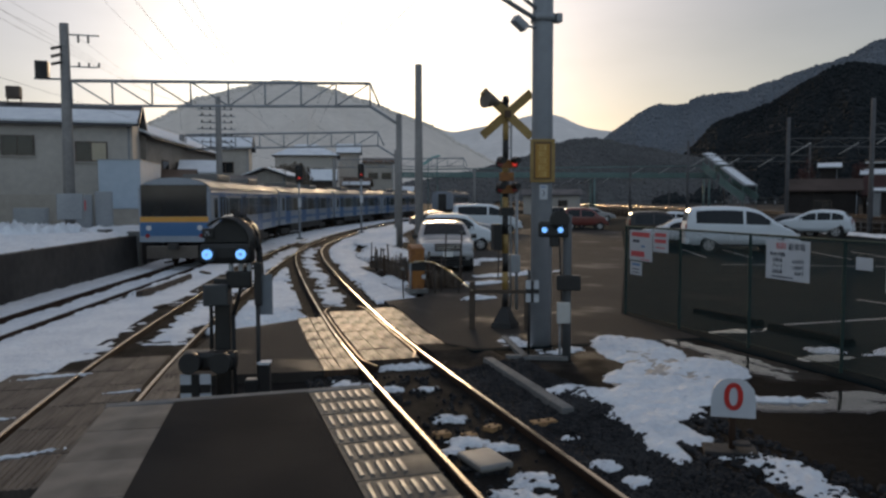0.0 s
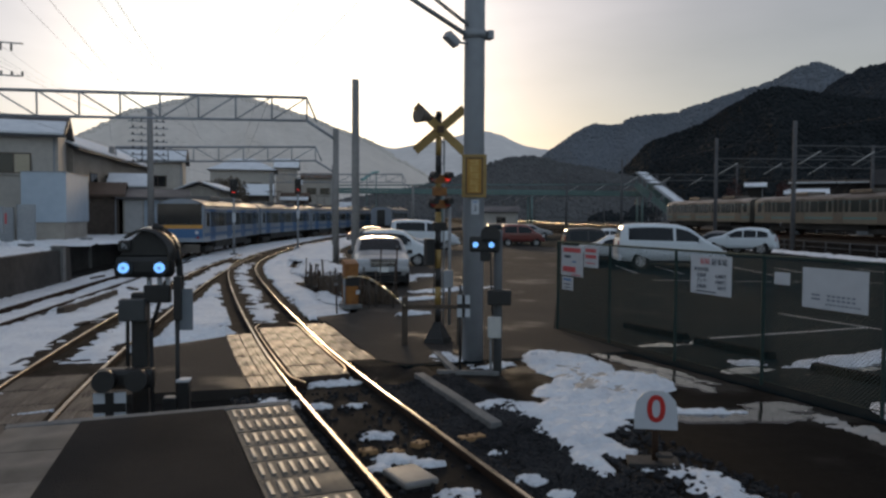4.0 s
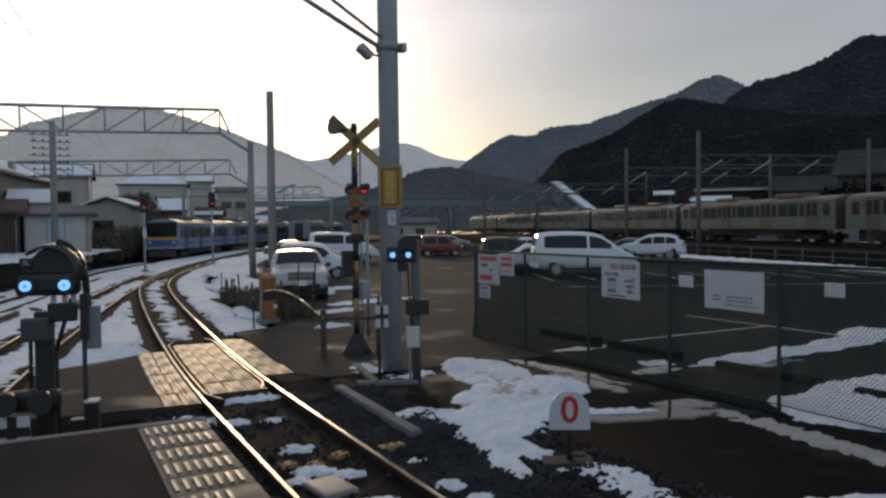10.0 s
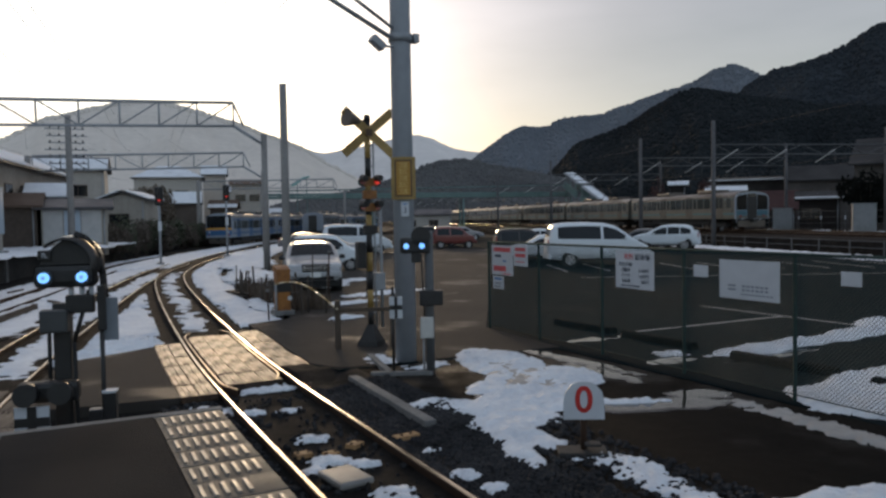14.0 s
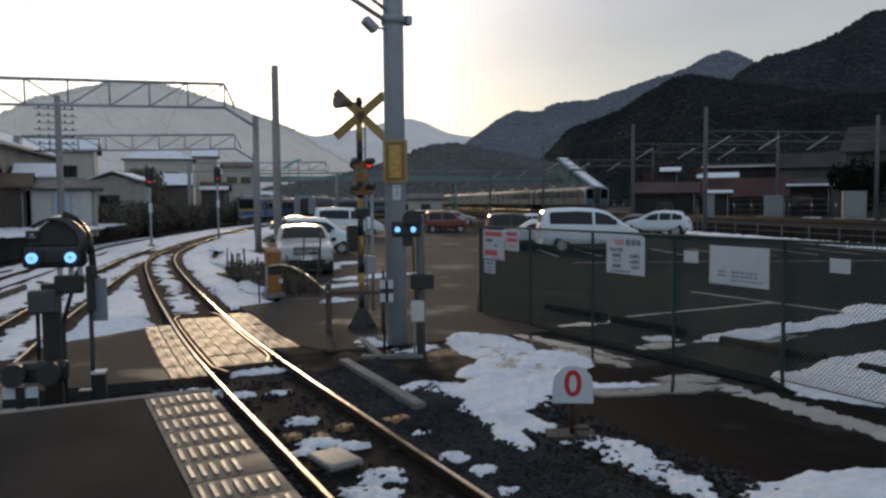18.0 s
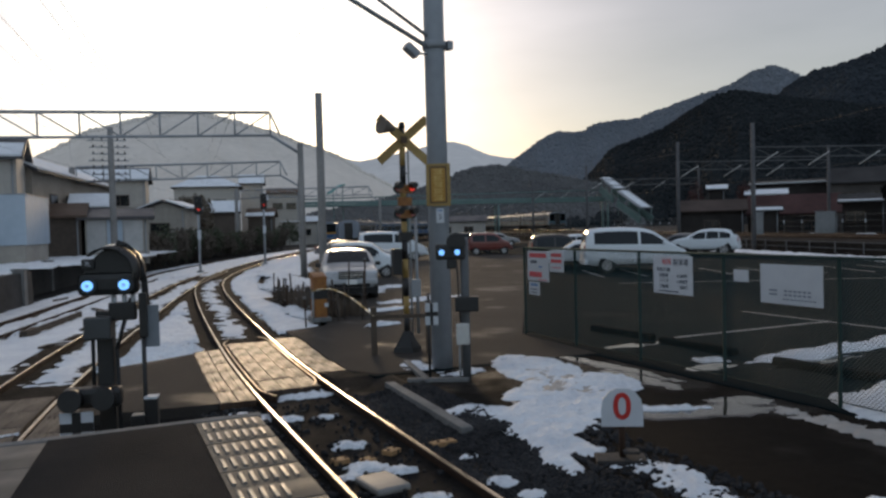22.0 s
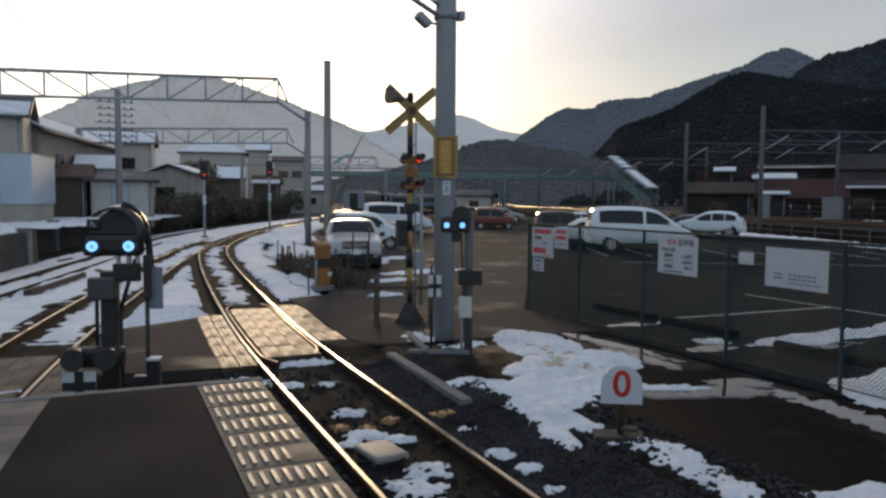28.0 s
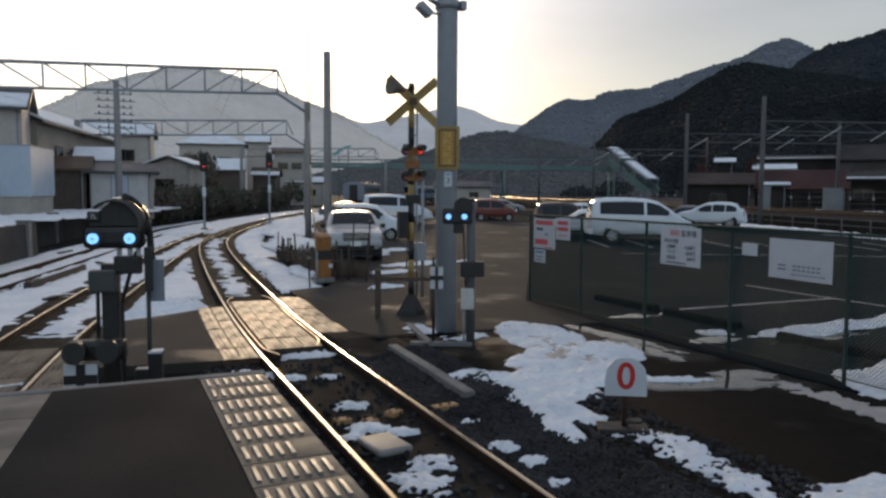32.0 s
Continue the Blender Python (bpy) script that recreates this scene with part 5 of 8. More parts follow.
def snow_bed(line0, line1, a0, a1, y0, y1, z, seed, gap):
    """Snow lying in the strip between two offset lines, with thawed holes and a ragged rim."""
    l0, l1 = offset_line(line0, a0), offset_line(line1, a1)
    vs, fs, idx, H = [], [], {}, {}
    step = 0.11
    ny = int((y1 - y0) / step)
    for j in range(ny + 1):
        y = y0 + j * step
        xa, xb = x_at(l0, y), x_at(l1, y)
        n = 22
        for i in range(n + 1):
            q = i / n
            x = xa + (xb - xa) * q
            edge = min(q, 1 - q) * (xb - xa)
            end = min(y - y0, y1 - y)
            h = min(1.0, edge * 3.0) * min(1.0, end * 0.8) + 0.7 * fbm(x, y * 0.5, 1.1, seed, 4) + 0.75 * fbm(x * 0.55, y * 1.5, 2.4, seed + 1, 4) - gap
            H[i, j] = (h, x, y)
    n = 22

    def vert(i, j):
        if (i, j) not in idx:
            h, x, y = H[i, j]
            idx[i, j] = len(vs)
            vs.append((x, y, z + (0.07 * (1 - math.exp(-max(h, 0) * 4)) * (0.8 + 0.5 * fbm(x, y, 2.5, seed + 2, 3)) if h > 0 else -0.02)))
        return idx[i, j]

    for j in range(ny):
        for i in range(n):
            if sum(H[a][0] > 0 for a in ((i, j), (i + 1, j), (i, j + 1), (i + 1, j + 1))) >= 2:
                fs.append((vert(i, j), vert(i + 1, j), vert(i + 1, j + 1), vert(i, j + 1)))
    me = bpy.data.meshes.new("snow_bed")
    me.from_pydata(vs, [], fs)
    for p in me.polygons:
        p.use_smooth = True
    me.materials.append(SNOW)
    tagged(new("snow_bed", me), "thawing snow lying between the tracks", "snow", "snow patches", "stuff")


for k, bed in enumerate(BEDS):
    snow_bed(*bed, 61.0 + 7.3 * k, (0.16, 0.16, 0.36, 0.40, 0.02, -0.12, -0.22, 0.2, 0.4, -0.35)[k])
for k, (x, y, rx, ry, rot) in enumerate(((7.5, 20.8, 0.9, 0.3, 15), (9.5, 23.0, 1.8, 0.4, 20), (6.2, 17.6, 0.5, 0.18, 10), (10.5, 28.5, 1.0, 0.4, 10), (6.3, 27.0, 0.7, 2.6, -14), (7.9, 32.0, 0.8, 3.0, -22), (5.3, 22.3, 0.45, 1.6, -10), (9.0, 27.0, 0.6, 1.2, -30), (46, 37, 14, 0.7, -60), (55, 25, 12, 0.6, -62))):
    snow_patch("snow_patch", x, y, rx, ry, 0.0, 211.0 + 5.3 * k, "snow left on the car park asphalt", 0.08, SNOW, rot=rot, ragged=0.4, cell=0.12)

snow_patch("snow_patch", 6.2, 9.6, 0.42, 1.3, 0.005, 91.7, "trodden grey snow on the path", 0.045, SNOW_TROD, rot=-14, ragged=0.5, cell=0.05)
WATER = mat("puddle_water", (0.05, 0.043, 0.036), (0.035, 0.03, 0.026), rough=0.05, rvar=0.02, spec=0.5)
for k, (x, y, rx, ry, rot) in enumerate(((6.75, 7.35, 1.0, 0.34, -18), (7.35, 9.3, 0.25, 0.9, 5), (5.15, 8.9, 0.2, 0.5, 0), (7.6, 10.3, 0.22, 1.5, 6), (7.55, 7.5, 0.45, 0.3, -20), (9.3, 11.9, 0.7, 0.25, 5), (10.6, 8.9, 1.2, 0.2, 3), (8.9, 9.5, 0.5, 0.3, 0))):
    snow_patch("puddle", x, y, rx, ry, -0.001, 131.0 + 9.1 * k, "shallow puddle on the wet verge", 0.003, WATER, rot=rot, ragged=0.3, cell=0.05)

for k, (x, y, rx, ry, rot) in enumerate(((-1.95, 8.15, 0.42, 0.03, 14), (-2.55, 9.55, 0.3, 0.03, 14), (-1.2, 10.5, 0.22, 0.03, 10), (-2.2, 11.7, 0.4, 0.05, 8), (-1.35, 4.6, 0.2, 0.35, 0), (-1.7, 4.1, 0.25, 0.3, 0))):
    snow_patch("snow_patch", x, y, rx, ry, -0.012 if y > 7 else -0.1, 411.0 + 4.7 * k, "crumbs of snow in the deck joints", 0.03, SNOW, rot=rot, ragged=0.6, cell=0.02)

# ---- vehicles ----
CAR_GLASS = mat("car_glass", (0.02, 0.024, 0.028), (0.012, 0.015, 0.018), rough=0.06, rvar=0.03, spec=0.22)
CHROME = mat("chrome", (0.7, 0.7, 0.7), (0.6, 0.6, 0.6), rough=0.2, metal=1.0)
TYRE = mat("tyre_rubber", (0.02, 0.02, 0.02), (0.012, 0.012, 0.012), rough=0.85)
RIM = mat("alloy_rim", (0.5, 0.5, 0.52), (0.35, 0.35, 0.36), rough=0.35, metal=0.8)
TAIL = mat("tail_lamp", (0.30, 0.02, 0.02), (0.22, 0.015, 0.015), rough=0.5, spec=0.2)
HEADLAMP = mat("headlamp", (0.6, 0.62, 0.65), (0.5, 0.52, 0.55), rough=0.15, coat=1.0)
CAR_WHITE = mat("white_car_paint", (0.72, 0.77, 0.81), (0.68, 0.72, 0.76), rough=0.5, spec=0.3, big=0.5)
CAR_BLACK = mat("black_car_paint", (0.010, 0.010, 0.011), (0.007, 0.007, 0.007), rough=0.35, coat=0.1)
CAR_RED = mat("red_car_paint", (0.20, 0.05, 0.04), (0.16, 0.04, 0.033), rough=0.35, coat=0.5)
CAR_SILVER = mat("silver_car_paint", (0.36, 0.37, 0.38), (0.31, 0.32, 0.33), rough=0.35, metal=0.25, coat=0.4)
CAR_GREY = mat("grey_car_paint", (0.12, 0.125, 0.13), (0.10, 0.10, 0.11), rough=0.35, metal=0.3, coat=0.5)

# width, roofline from tail to nose as (along, height), belt height at tail and nose, side windows (along), axles, wheel radius, rear window and windscreen (along)
SHAPES = {
    "van": (1.84, ((0.0, 0.90), (0.02, 1.2), (0.05, 1.52), (0.12, 1.86), (0.26, 1.99), (0.8, 2.05), (1.8, 2.06), (2.7, 2.01), (3.15, 1.89), (3.6, 1.58), (4.0, 1.28), (4.2, 1.17), (4.6, 0.98), (4.78, 0.80), (4.85, 0.60)), (1.30, 1.20), ((0.42, 2.42), (2.54, 3.62)), (0.98, 3.86), 0.34, (0.03, 0.2), (3.2, 4.0)),
    "suv": (1.82, ((0.0, 0.76), (0.03, 1.0), (0.14, 1.22), (0.42, 1.52), (0.85, 1.66), (1.7, 1.70), (2.35, 1.63), (2.95, 1.34), (3.3, 1.15), (3.9, 1.04), (4.25, 0.86), (4.4, 0.60)), (1.08, 0.98), ((0.45, 1.1), (1.16, 1.9), (1.97, 2.9)), (0.85, 3.45), 0.37, (0.16, 0.45), (2.5, 3.2)),
    "kei": (1.48, ((0.0, 0.80), (0.02, 1.1), (0.08, 1.48), (0.2, 1.64), (0.6, 1.70), (1.5, 1.71), (2.1, 1.63), (2.5, 1.32), (2.78, 1.08), (3.1, 0.97), (3.3, 0.80), (3.39, 0.55)), (1.0, 0.96), ((0.28, 1.25), (1.34, 2.42)), (0.55, 2.75), 0.27, (0.04, 0.2), (2.1, 2.76)),
    "cruiser": (1.90, ((0.0, 0.78), (0.02, 1.0), (0.08, 1.32), (0.22, 1.54), (0.6, 1.60), (1.6, 1.62), (2.4, 1.57), (2.8, 1.36), (3.2, 1.13), (3.5, 1.07), (4.1, 1.03), (4.5, 0.94), (4.68, 0.80), (4.76, 0.58)), (1.05, 1.0), ((0.3, 1.2), (1.3, 2.05), (2.13, 2.98)), (0.9, 3.75), 0.37, (0.05, 0.22), (2.42, 3.2)),
    "sedan": (1.72, ((0.0, 0.66), (0.03, 0.88), (0.3, 0.98), (0.75, 1.02), (1.2, 1.30), (1.6, 1.41), (2.1, 1.44), (2.6, 1.38), (3.05, 1.12), (3.4, 0.96), (3.95, 0.87), (4.3, 0.74), (4.48, 0.52)), (0.95, 0.9), ((1.0, 1.95), (2.02, 3.0)), (0.85, 3.55), 0.31, (0.8, 1.45), (2.62, 3.35)),
}


def make_car(kind, m, paint, label, name="car"):
    """A car lofted from its roofline and plan, nose along +y, wheels on z = 0."""
    W, line, (belt0, belt1), panes, axles, wr, rear, front = SHAPES[kind]
    H, L = max(p[1] for p in line), line[-1][0]
    ly, lz = [p[0] for p in line], [p[1] for p in line]
    t = thing(name, m, label, "car", "parked cars")

    def top(y):
        return float(np.mean([np.interp(min(max(y + o, 0), L), ly, lz) for o in (-0.06, -0.02, 0.02, 0.06)]))

    def belt(y):
        return belt0 + (belt1 - belt0) * y / L

    def half(y, z):
        """Half the width at a height: rounded in plan, bulging at the belt, leaning in above it."""
        q = abs(y - L / 2) / (L / 2)
        w = W / 2 * (1 - 0.055 * q ** 2 - 0.16 * q ** 9)
        b = belt(y)
        if z > b:
            return w * (1 - 0.20 * (z - b) / max(H - b, 0.1))
        return w * (1 - 0.05 * ((b - z) / b) ** 2 * 2)

    def ring(y):
        zt, b, lo = top(y), belt(y), 0.34 if 0.25 < y < L - 0.3 else 0.42
        out, mid = [], min(b, zt - 0.1)
        for z in (lo, lo + (mid - lo) * 0.4, lo + (mid - lo) * 0.8, mid):
            out.append((half(y, z), z))
        shoulder = max(zt - 0.13, mid + 0.01)
        for q in (0.33, 0.67, 1.0):
            z = mid + (shoulder - mid) * q
            out.append((half(y, z), z))
        w = half(y, zt)
        out += [(w * 0.965, zt - 0.055), (w * 0.88, zt - 0.018), (w * 0.7, zt), (w * 0.35, zt + 0.018), (0.0, zt + 0.024)]
        return out

    ys = sorted(set([round(0.012 * k, 4) for k in range(9)] + [round(0.1 + (L - 0.2) * k / 44, 4) for k in range(45)] + [round(L - 0.012 * k, 4) for k in range(9)]))
    bm = bm_new()
    rings = []
    for y in ys:
        r = ring(y)
        rings.append([bm.verts.new((-x, y - L / 2, z)) for x, z in r[:-1]] + [bm.verts.new((0, y - L / 2, r[-1][1]))] + [bm.verts.new((x, y - L / 2, z)) for x, z in r[-2::-1]])
    for r0, r1 in zip(rings, rings[1:]):
        for k in range(len(r0) - 1):
            bm.faces.new((r0[k], r0[k + 1], r1[k + 1], r1[k]))
        bm.faces.new((r0[-1], r0[0], r1[0], r1[-1]))
    bm.faces.new(rings[0])
    bm.faces.new(rings[-1])
    bmesh.ops.recalc_face_normals(bm, faces=bm.faces)
    body = part("body", bm, paint, t, smooth=True)

    def sheet(nm, cells, material, label="", parent=body):
        """A thin curved panel through rows of points."""
        bm = bm_new()
        rows = [[bm.verts.new(p) for p in row] for row in cells]
        for r0, r1 in zip(rows, rows[1:]):
            for k in range(len(r0) - 1):
                bm.faces.new((r0[k], r0[k + 1], r1[k + 1], r1[k]))
        bmesh.ops.recalc_face_normals(bm, faces=bm.faces)
        return part(nm, bm, material, parent, label, smooth=True)

    for sx in (-1, 1):
        for a, b in panes:
            cells = []
            for k in range(9):
                y = a + (b - a) * k / 8
                z0, z1 = belt(y) + 0.03, max(top(y) - 0.16, belt(y) + 0.06)
                cells.append([(sx * (half(y, z0 + (z1 - z0) * q) + 0.007), y - L / 2, z0 + (z1 - z0) * q) for q in (0, 0.33, 0.67, 1)])
            sheet("side_window", cells, CAR_GLASS, "dark side window")
        for yd in (panes[0][1] - 0.25, panes[-1][1] - 0.75):
            boxp("door_handle", (sx * (half(yd, belt(yd) - 0.1) + 0.012), yd - L / 2, belt(yd) - 0.12), (0.03, 0.19, 0.035), paint, body, bevel=0.01)
        ym = front[1] - 0.42
        boxp("mirror", (sx * (half(ym, belt(ym)) + 0.1), ym - L / 2, belt(ym) + 0.09), (0.19, 0.11, 0.15), BLACK if kind == "cruiser" else paint, body, bevel=0.04)
        boxp("sill", (sx * (W / 2 - 0.06), -0.02, 0.345), (0.06, L * 0.5, 0.09), TYRE, body)
        zt = belt0 - 0.06 if kind in ("sedan", "suv") else 1.12
        sheet("tail_lamp", [[(sx * half(0.05, z) * q, -L / 2 - 0.012 + 0.03 * (q > 0.95), z) for z in (zt - 0.16, zt + 0.16)] for q in (0.72, 0.86, 0.99)], TAIL, "red tail lamp")
        zh = 0.80 if kind in ("van", "suv", "kei") else 0.90 if kind == "cruiser" else 0.70
        yh = float(np.interp(-zh, [-z for z in lz[len(lz) // 2:]], ly[len(ly) // 2:]))
        boxp("headlamp", (sx * (W / 2 - 0.30), yh - L / 2 - 0.01, zh - 0.02), (0.40, 0.14, 0.17), HEADLAMP, body, "clear headlamp", bevel=0.045)
        for ya in axles:
            we = half(ya, 0.45)
            rodp("wheel_arch", (sx * (we - 0.3), ya - L / 2, wr + 0.02), (sx * (we + 0.008), ya - L / 2, wr + 0.02), wr + (0.11 if kind == "suv" else 0.06), TYRE, body, "dark wheel arch", seg=24)
            w = rodp("wheel", (sx * (we - 0.2), ya - L / 2, wr), (sx * (we + 0.012), ya - L / 2, wr), wr, TYRE, t, "black tyre on an alloy rim", seg=24)
            rodp("rim", (sx * (we - 0.02), ya - L / 2, wr), (sx * (we + 0.020), ya - L / 2, wr), wr * 0.68, RIM, w, seg=20)
            for q in range(5):
                a = radians(72 * q + 20)
                c = (ya - L / 2 + wr * 0.42 * math.sin(a), wr + wr * 0.42 * math.cos(a))
                rodp("spoke_gap", (sx * (we + 0.018), *c), (sx * (we + 0.024), *c), wr * 0.145, TYRE, w, seg=8)
    for nm, (a, b) in (("rear_window", rear), ("windscreen", front)):
        a, b = a + (b - a) * 0.1, b - (b - a) * 0.1
        out = -1 if nm == "rear_window" else 1
        cells = []
        for k in range(7):
            y = a + (b - a) * k / 6
            n = Vector((0, -(top(y + 0.02) - top(y - 0.02)), 0.04)).normalized() * 0.010
            cells.append([(half(y, top(y)) * q, y - L / 2 + n.y, top(y) + 0.024 * (1 - q * q) - (0.014 if abs(q) > 0.8 else 0.0) + n.z) for q in (-0.84, -0.6, -0.3, 0, 0.3, 0.6, 0.84)])
        sheet(nm, cells, CAR_GLASS, "dark windscreen" if out > 0 else "dark rear window")
    zg = 0.66 if kind != "cruiser" else 0.84
    boxp("grille", (0, L / 2 - 0.035, zg), (W * 0.44, 0.06, 0.14 if kind != "cruiser" else 0.24), BLACK, body, "black grille", bevel=0.015)
    boxp("bumper", (0, L / 2 - 0.03, 0.46 if kind != "cruiser" else 0.60), (W * 0.90, 0.16, 0.22), paint, body, bevel=0.07)
    boxp("bumper", (0, -L / 2 + 0.04, 0.50), (W * 0.90, 0.16, 0.26), paint, body, bevel=0.07)
    if kind == "cruiser":
        boxp("valance", (0, L / 2 - 0.1, 0.36), (W * 0.86, 0.14, 0.3), TYRE, body, "black lower valance", bevel=0.03)
        boxp("lower_grille", (0, L / 2 + 0.045, 0.50), (W * 0.62, 0.03, 0.12), TYRE, body, "black lower grille", bevel=0.01)
        for q in (-0.07, 0.07):
            boxp("grille_bar", (0, L / 2 + 0.0, zg + q), (W * 0.42, 0.03, 0.018), CHROME, body)
        boxp("grille_bar", (0, L / 2 + 0.0, zg), (W * 0.42, 0.03, 0.03), CHROME, body)
        for sx in (-1, 1):
            rodp("roof_rail", (sx * 0.58, -1.9, H + 0.07), (sx * 0.58, 0.1, H + 0.06), 0.02, BLACK, body, seg=6)
        for y in (-1.4, -0.6, 0.0):
            rodp("rack_bar", (-0.62, y, H + 0.08), (0.62, y, H + 0.08), 0.018, BLACK, body, seg=6)
    if kind == "van":
        for sx in (-1, 1):
            sheet("fog_lamp_trim", [[(sx * x, L / 2 + 0.052 - 0.05 * (x > 0.6), z) for z in (0.42, 0.54)] for x in (0.45, 0.62, 0.78)], BLACK)
        boxp("tailgate_strip", (0, -L / 2 - 0.006, 1.0), (1.1, 0.03, 0.07), CHROME, body, "chrome tailgate strip", bevel=0.01)
    boxp("number_plate", (0, L / 2 + 0.055, 0.5 if kind != "cruiser" else 0.62), (0.33, 0.012, 0.165), WHITE, body)
    boxp("number_plate", (0, -L / 2 - 0.045, 0.66), (0.33, 0.012, 0.165), WHITE, body)
    return t


def toward(az, depth):
    """A spot on the plan by bearing (degrees right of +y) and distance."""
    return depth * math.sin(radians(az)), depth * math.cos(radians(az))


def park(kind, az, dist, heading, paint, label, z=0.0):
    x, y = toward(az, dist)
    return make_car(kind, pose(x, y, z, 0, 0, -heading), paint, label)


park("van", 38.0, 37.3, 115, CAR_WHITE, "white minivan parked side-on in the car park")
park("suv", 42.8, 53.5, -38, CAR_WHITE, "white crossover parked nose towards the others")
park("kei", 32.65, 44.5, 110, CAR_BLACK, "black boxy van parked behind a white car")
park("sedan", 34.2, 40.5, -60, CAR_WHITE, "white saloon half hidden behind the minivan")
park("sedan", 41.2, 54.0, -40, CAR_GREY, "dark grey car half hidden between white cars")
park("sedan", 34.0, 60.0, 115, CAR_WHITE, "white car behind the black minivan")
park("kei", 27.5, 61.0, 112, CAR_RED, "dull red boxy small car")
park("sedan", 28.1, 82.0, 112, CAR_SILVER, "silver small car far across the car park")
park("kei", 26.3, 65.0, 112, CAR_BLACK, "black small car beside a red one")
park("cruiser", 16.9, 27.6, 194, CAR_SILVER, "silver off-road wagon parked facing the crossing")
park("kei", 18.1, 37.0, 110, CAR_WHITE, "white small van behind the off-road wagon")
park("sedan", 18.2, 47.0, 105, CAR_SILVER, "silver car in the row behind the wagon")
park("van", 20.2, 54.0, 105, CAR_WHITE, "pale van in the row behind the wagon")
park("sedan", 16.6, 62.0, 100, CAR_GREY, "dark car in the far row")

# ---- trains ----
TRAIN_WHITE = mat("pale_train_paint", (0.27, 0.31, 0.36), (0.22, 0.255, 0.30), rough=0.4, coat=0.3, big=0.3)
TRAIN_BLUE = mat("blue_train_paint", (0.03, 0.12, 0.27), (0.025, 0.10, 0.23), rough=0.4, coat=0.3)
TRAIN_ROOF = mat("train_roof", (0.18, 0.172, 0.165), (0.13, 0.125, 0.12), rough=0.55, metal=0.3, big=0.4)
TRAIN_ORANGE = mat("orange_train_paint", (0.62, 0.30, 0.05), (0.52, 0.25, 0.04), rough=0.4, coat=0.3)
CREAM = mat("brushed_steel_body", (0.185, 0.175, 0.15), (0.14, 0.133, 0.117), rough=0.36, metal=0.45, big=0.4)
TEAL = mat("teal_stripe", (0.07, 0.20, 0.215), (0.06, 0.165, 0.18), rough=0.45)
JR_DOOR = mat("dull_door_steel", (0.115, 0.105, 0.088), (0.09, 0.082, 0.07), rough=0.45, metal=0.2)
JR_ROOF = mat("brown_train_roof", (0.13, 0.11, 0.095), (0.09, 0.075, 0.065), rough=0.42, metal=0.5, big=0.4)
UNDER = mat("underframe", (0.04, 0.037, 0.034), (0.025, 0.023, 0.021), rough=0.8)
WINDOW_LIT = mat("carriage_window", (0.05, 0.055, 0.05), (0.03, 0.035, 0.03), rough=0.1, rvar=0.04)


BLACK_SCREEN = mat("black_windscreen", (0.006, 0.007, 0.008), (0.004, 0.005, 0.006), rough=0.12, spec=0.12)
TEAL_FRONT = mat("teal_front_panel", (0.045, 0.13, 0.17), (0.035, 0.10, 0.135), rough=0.45)


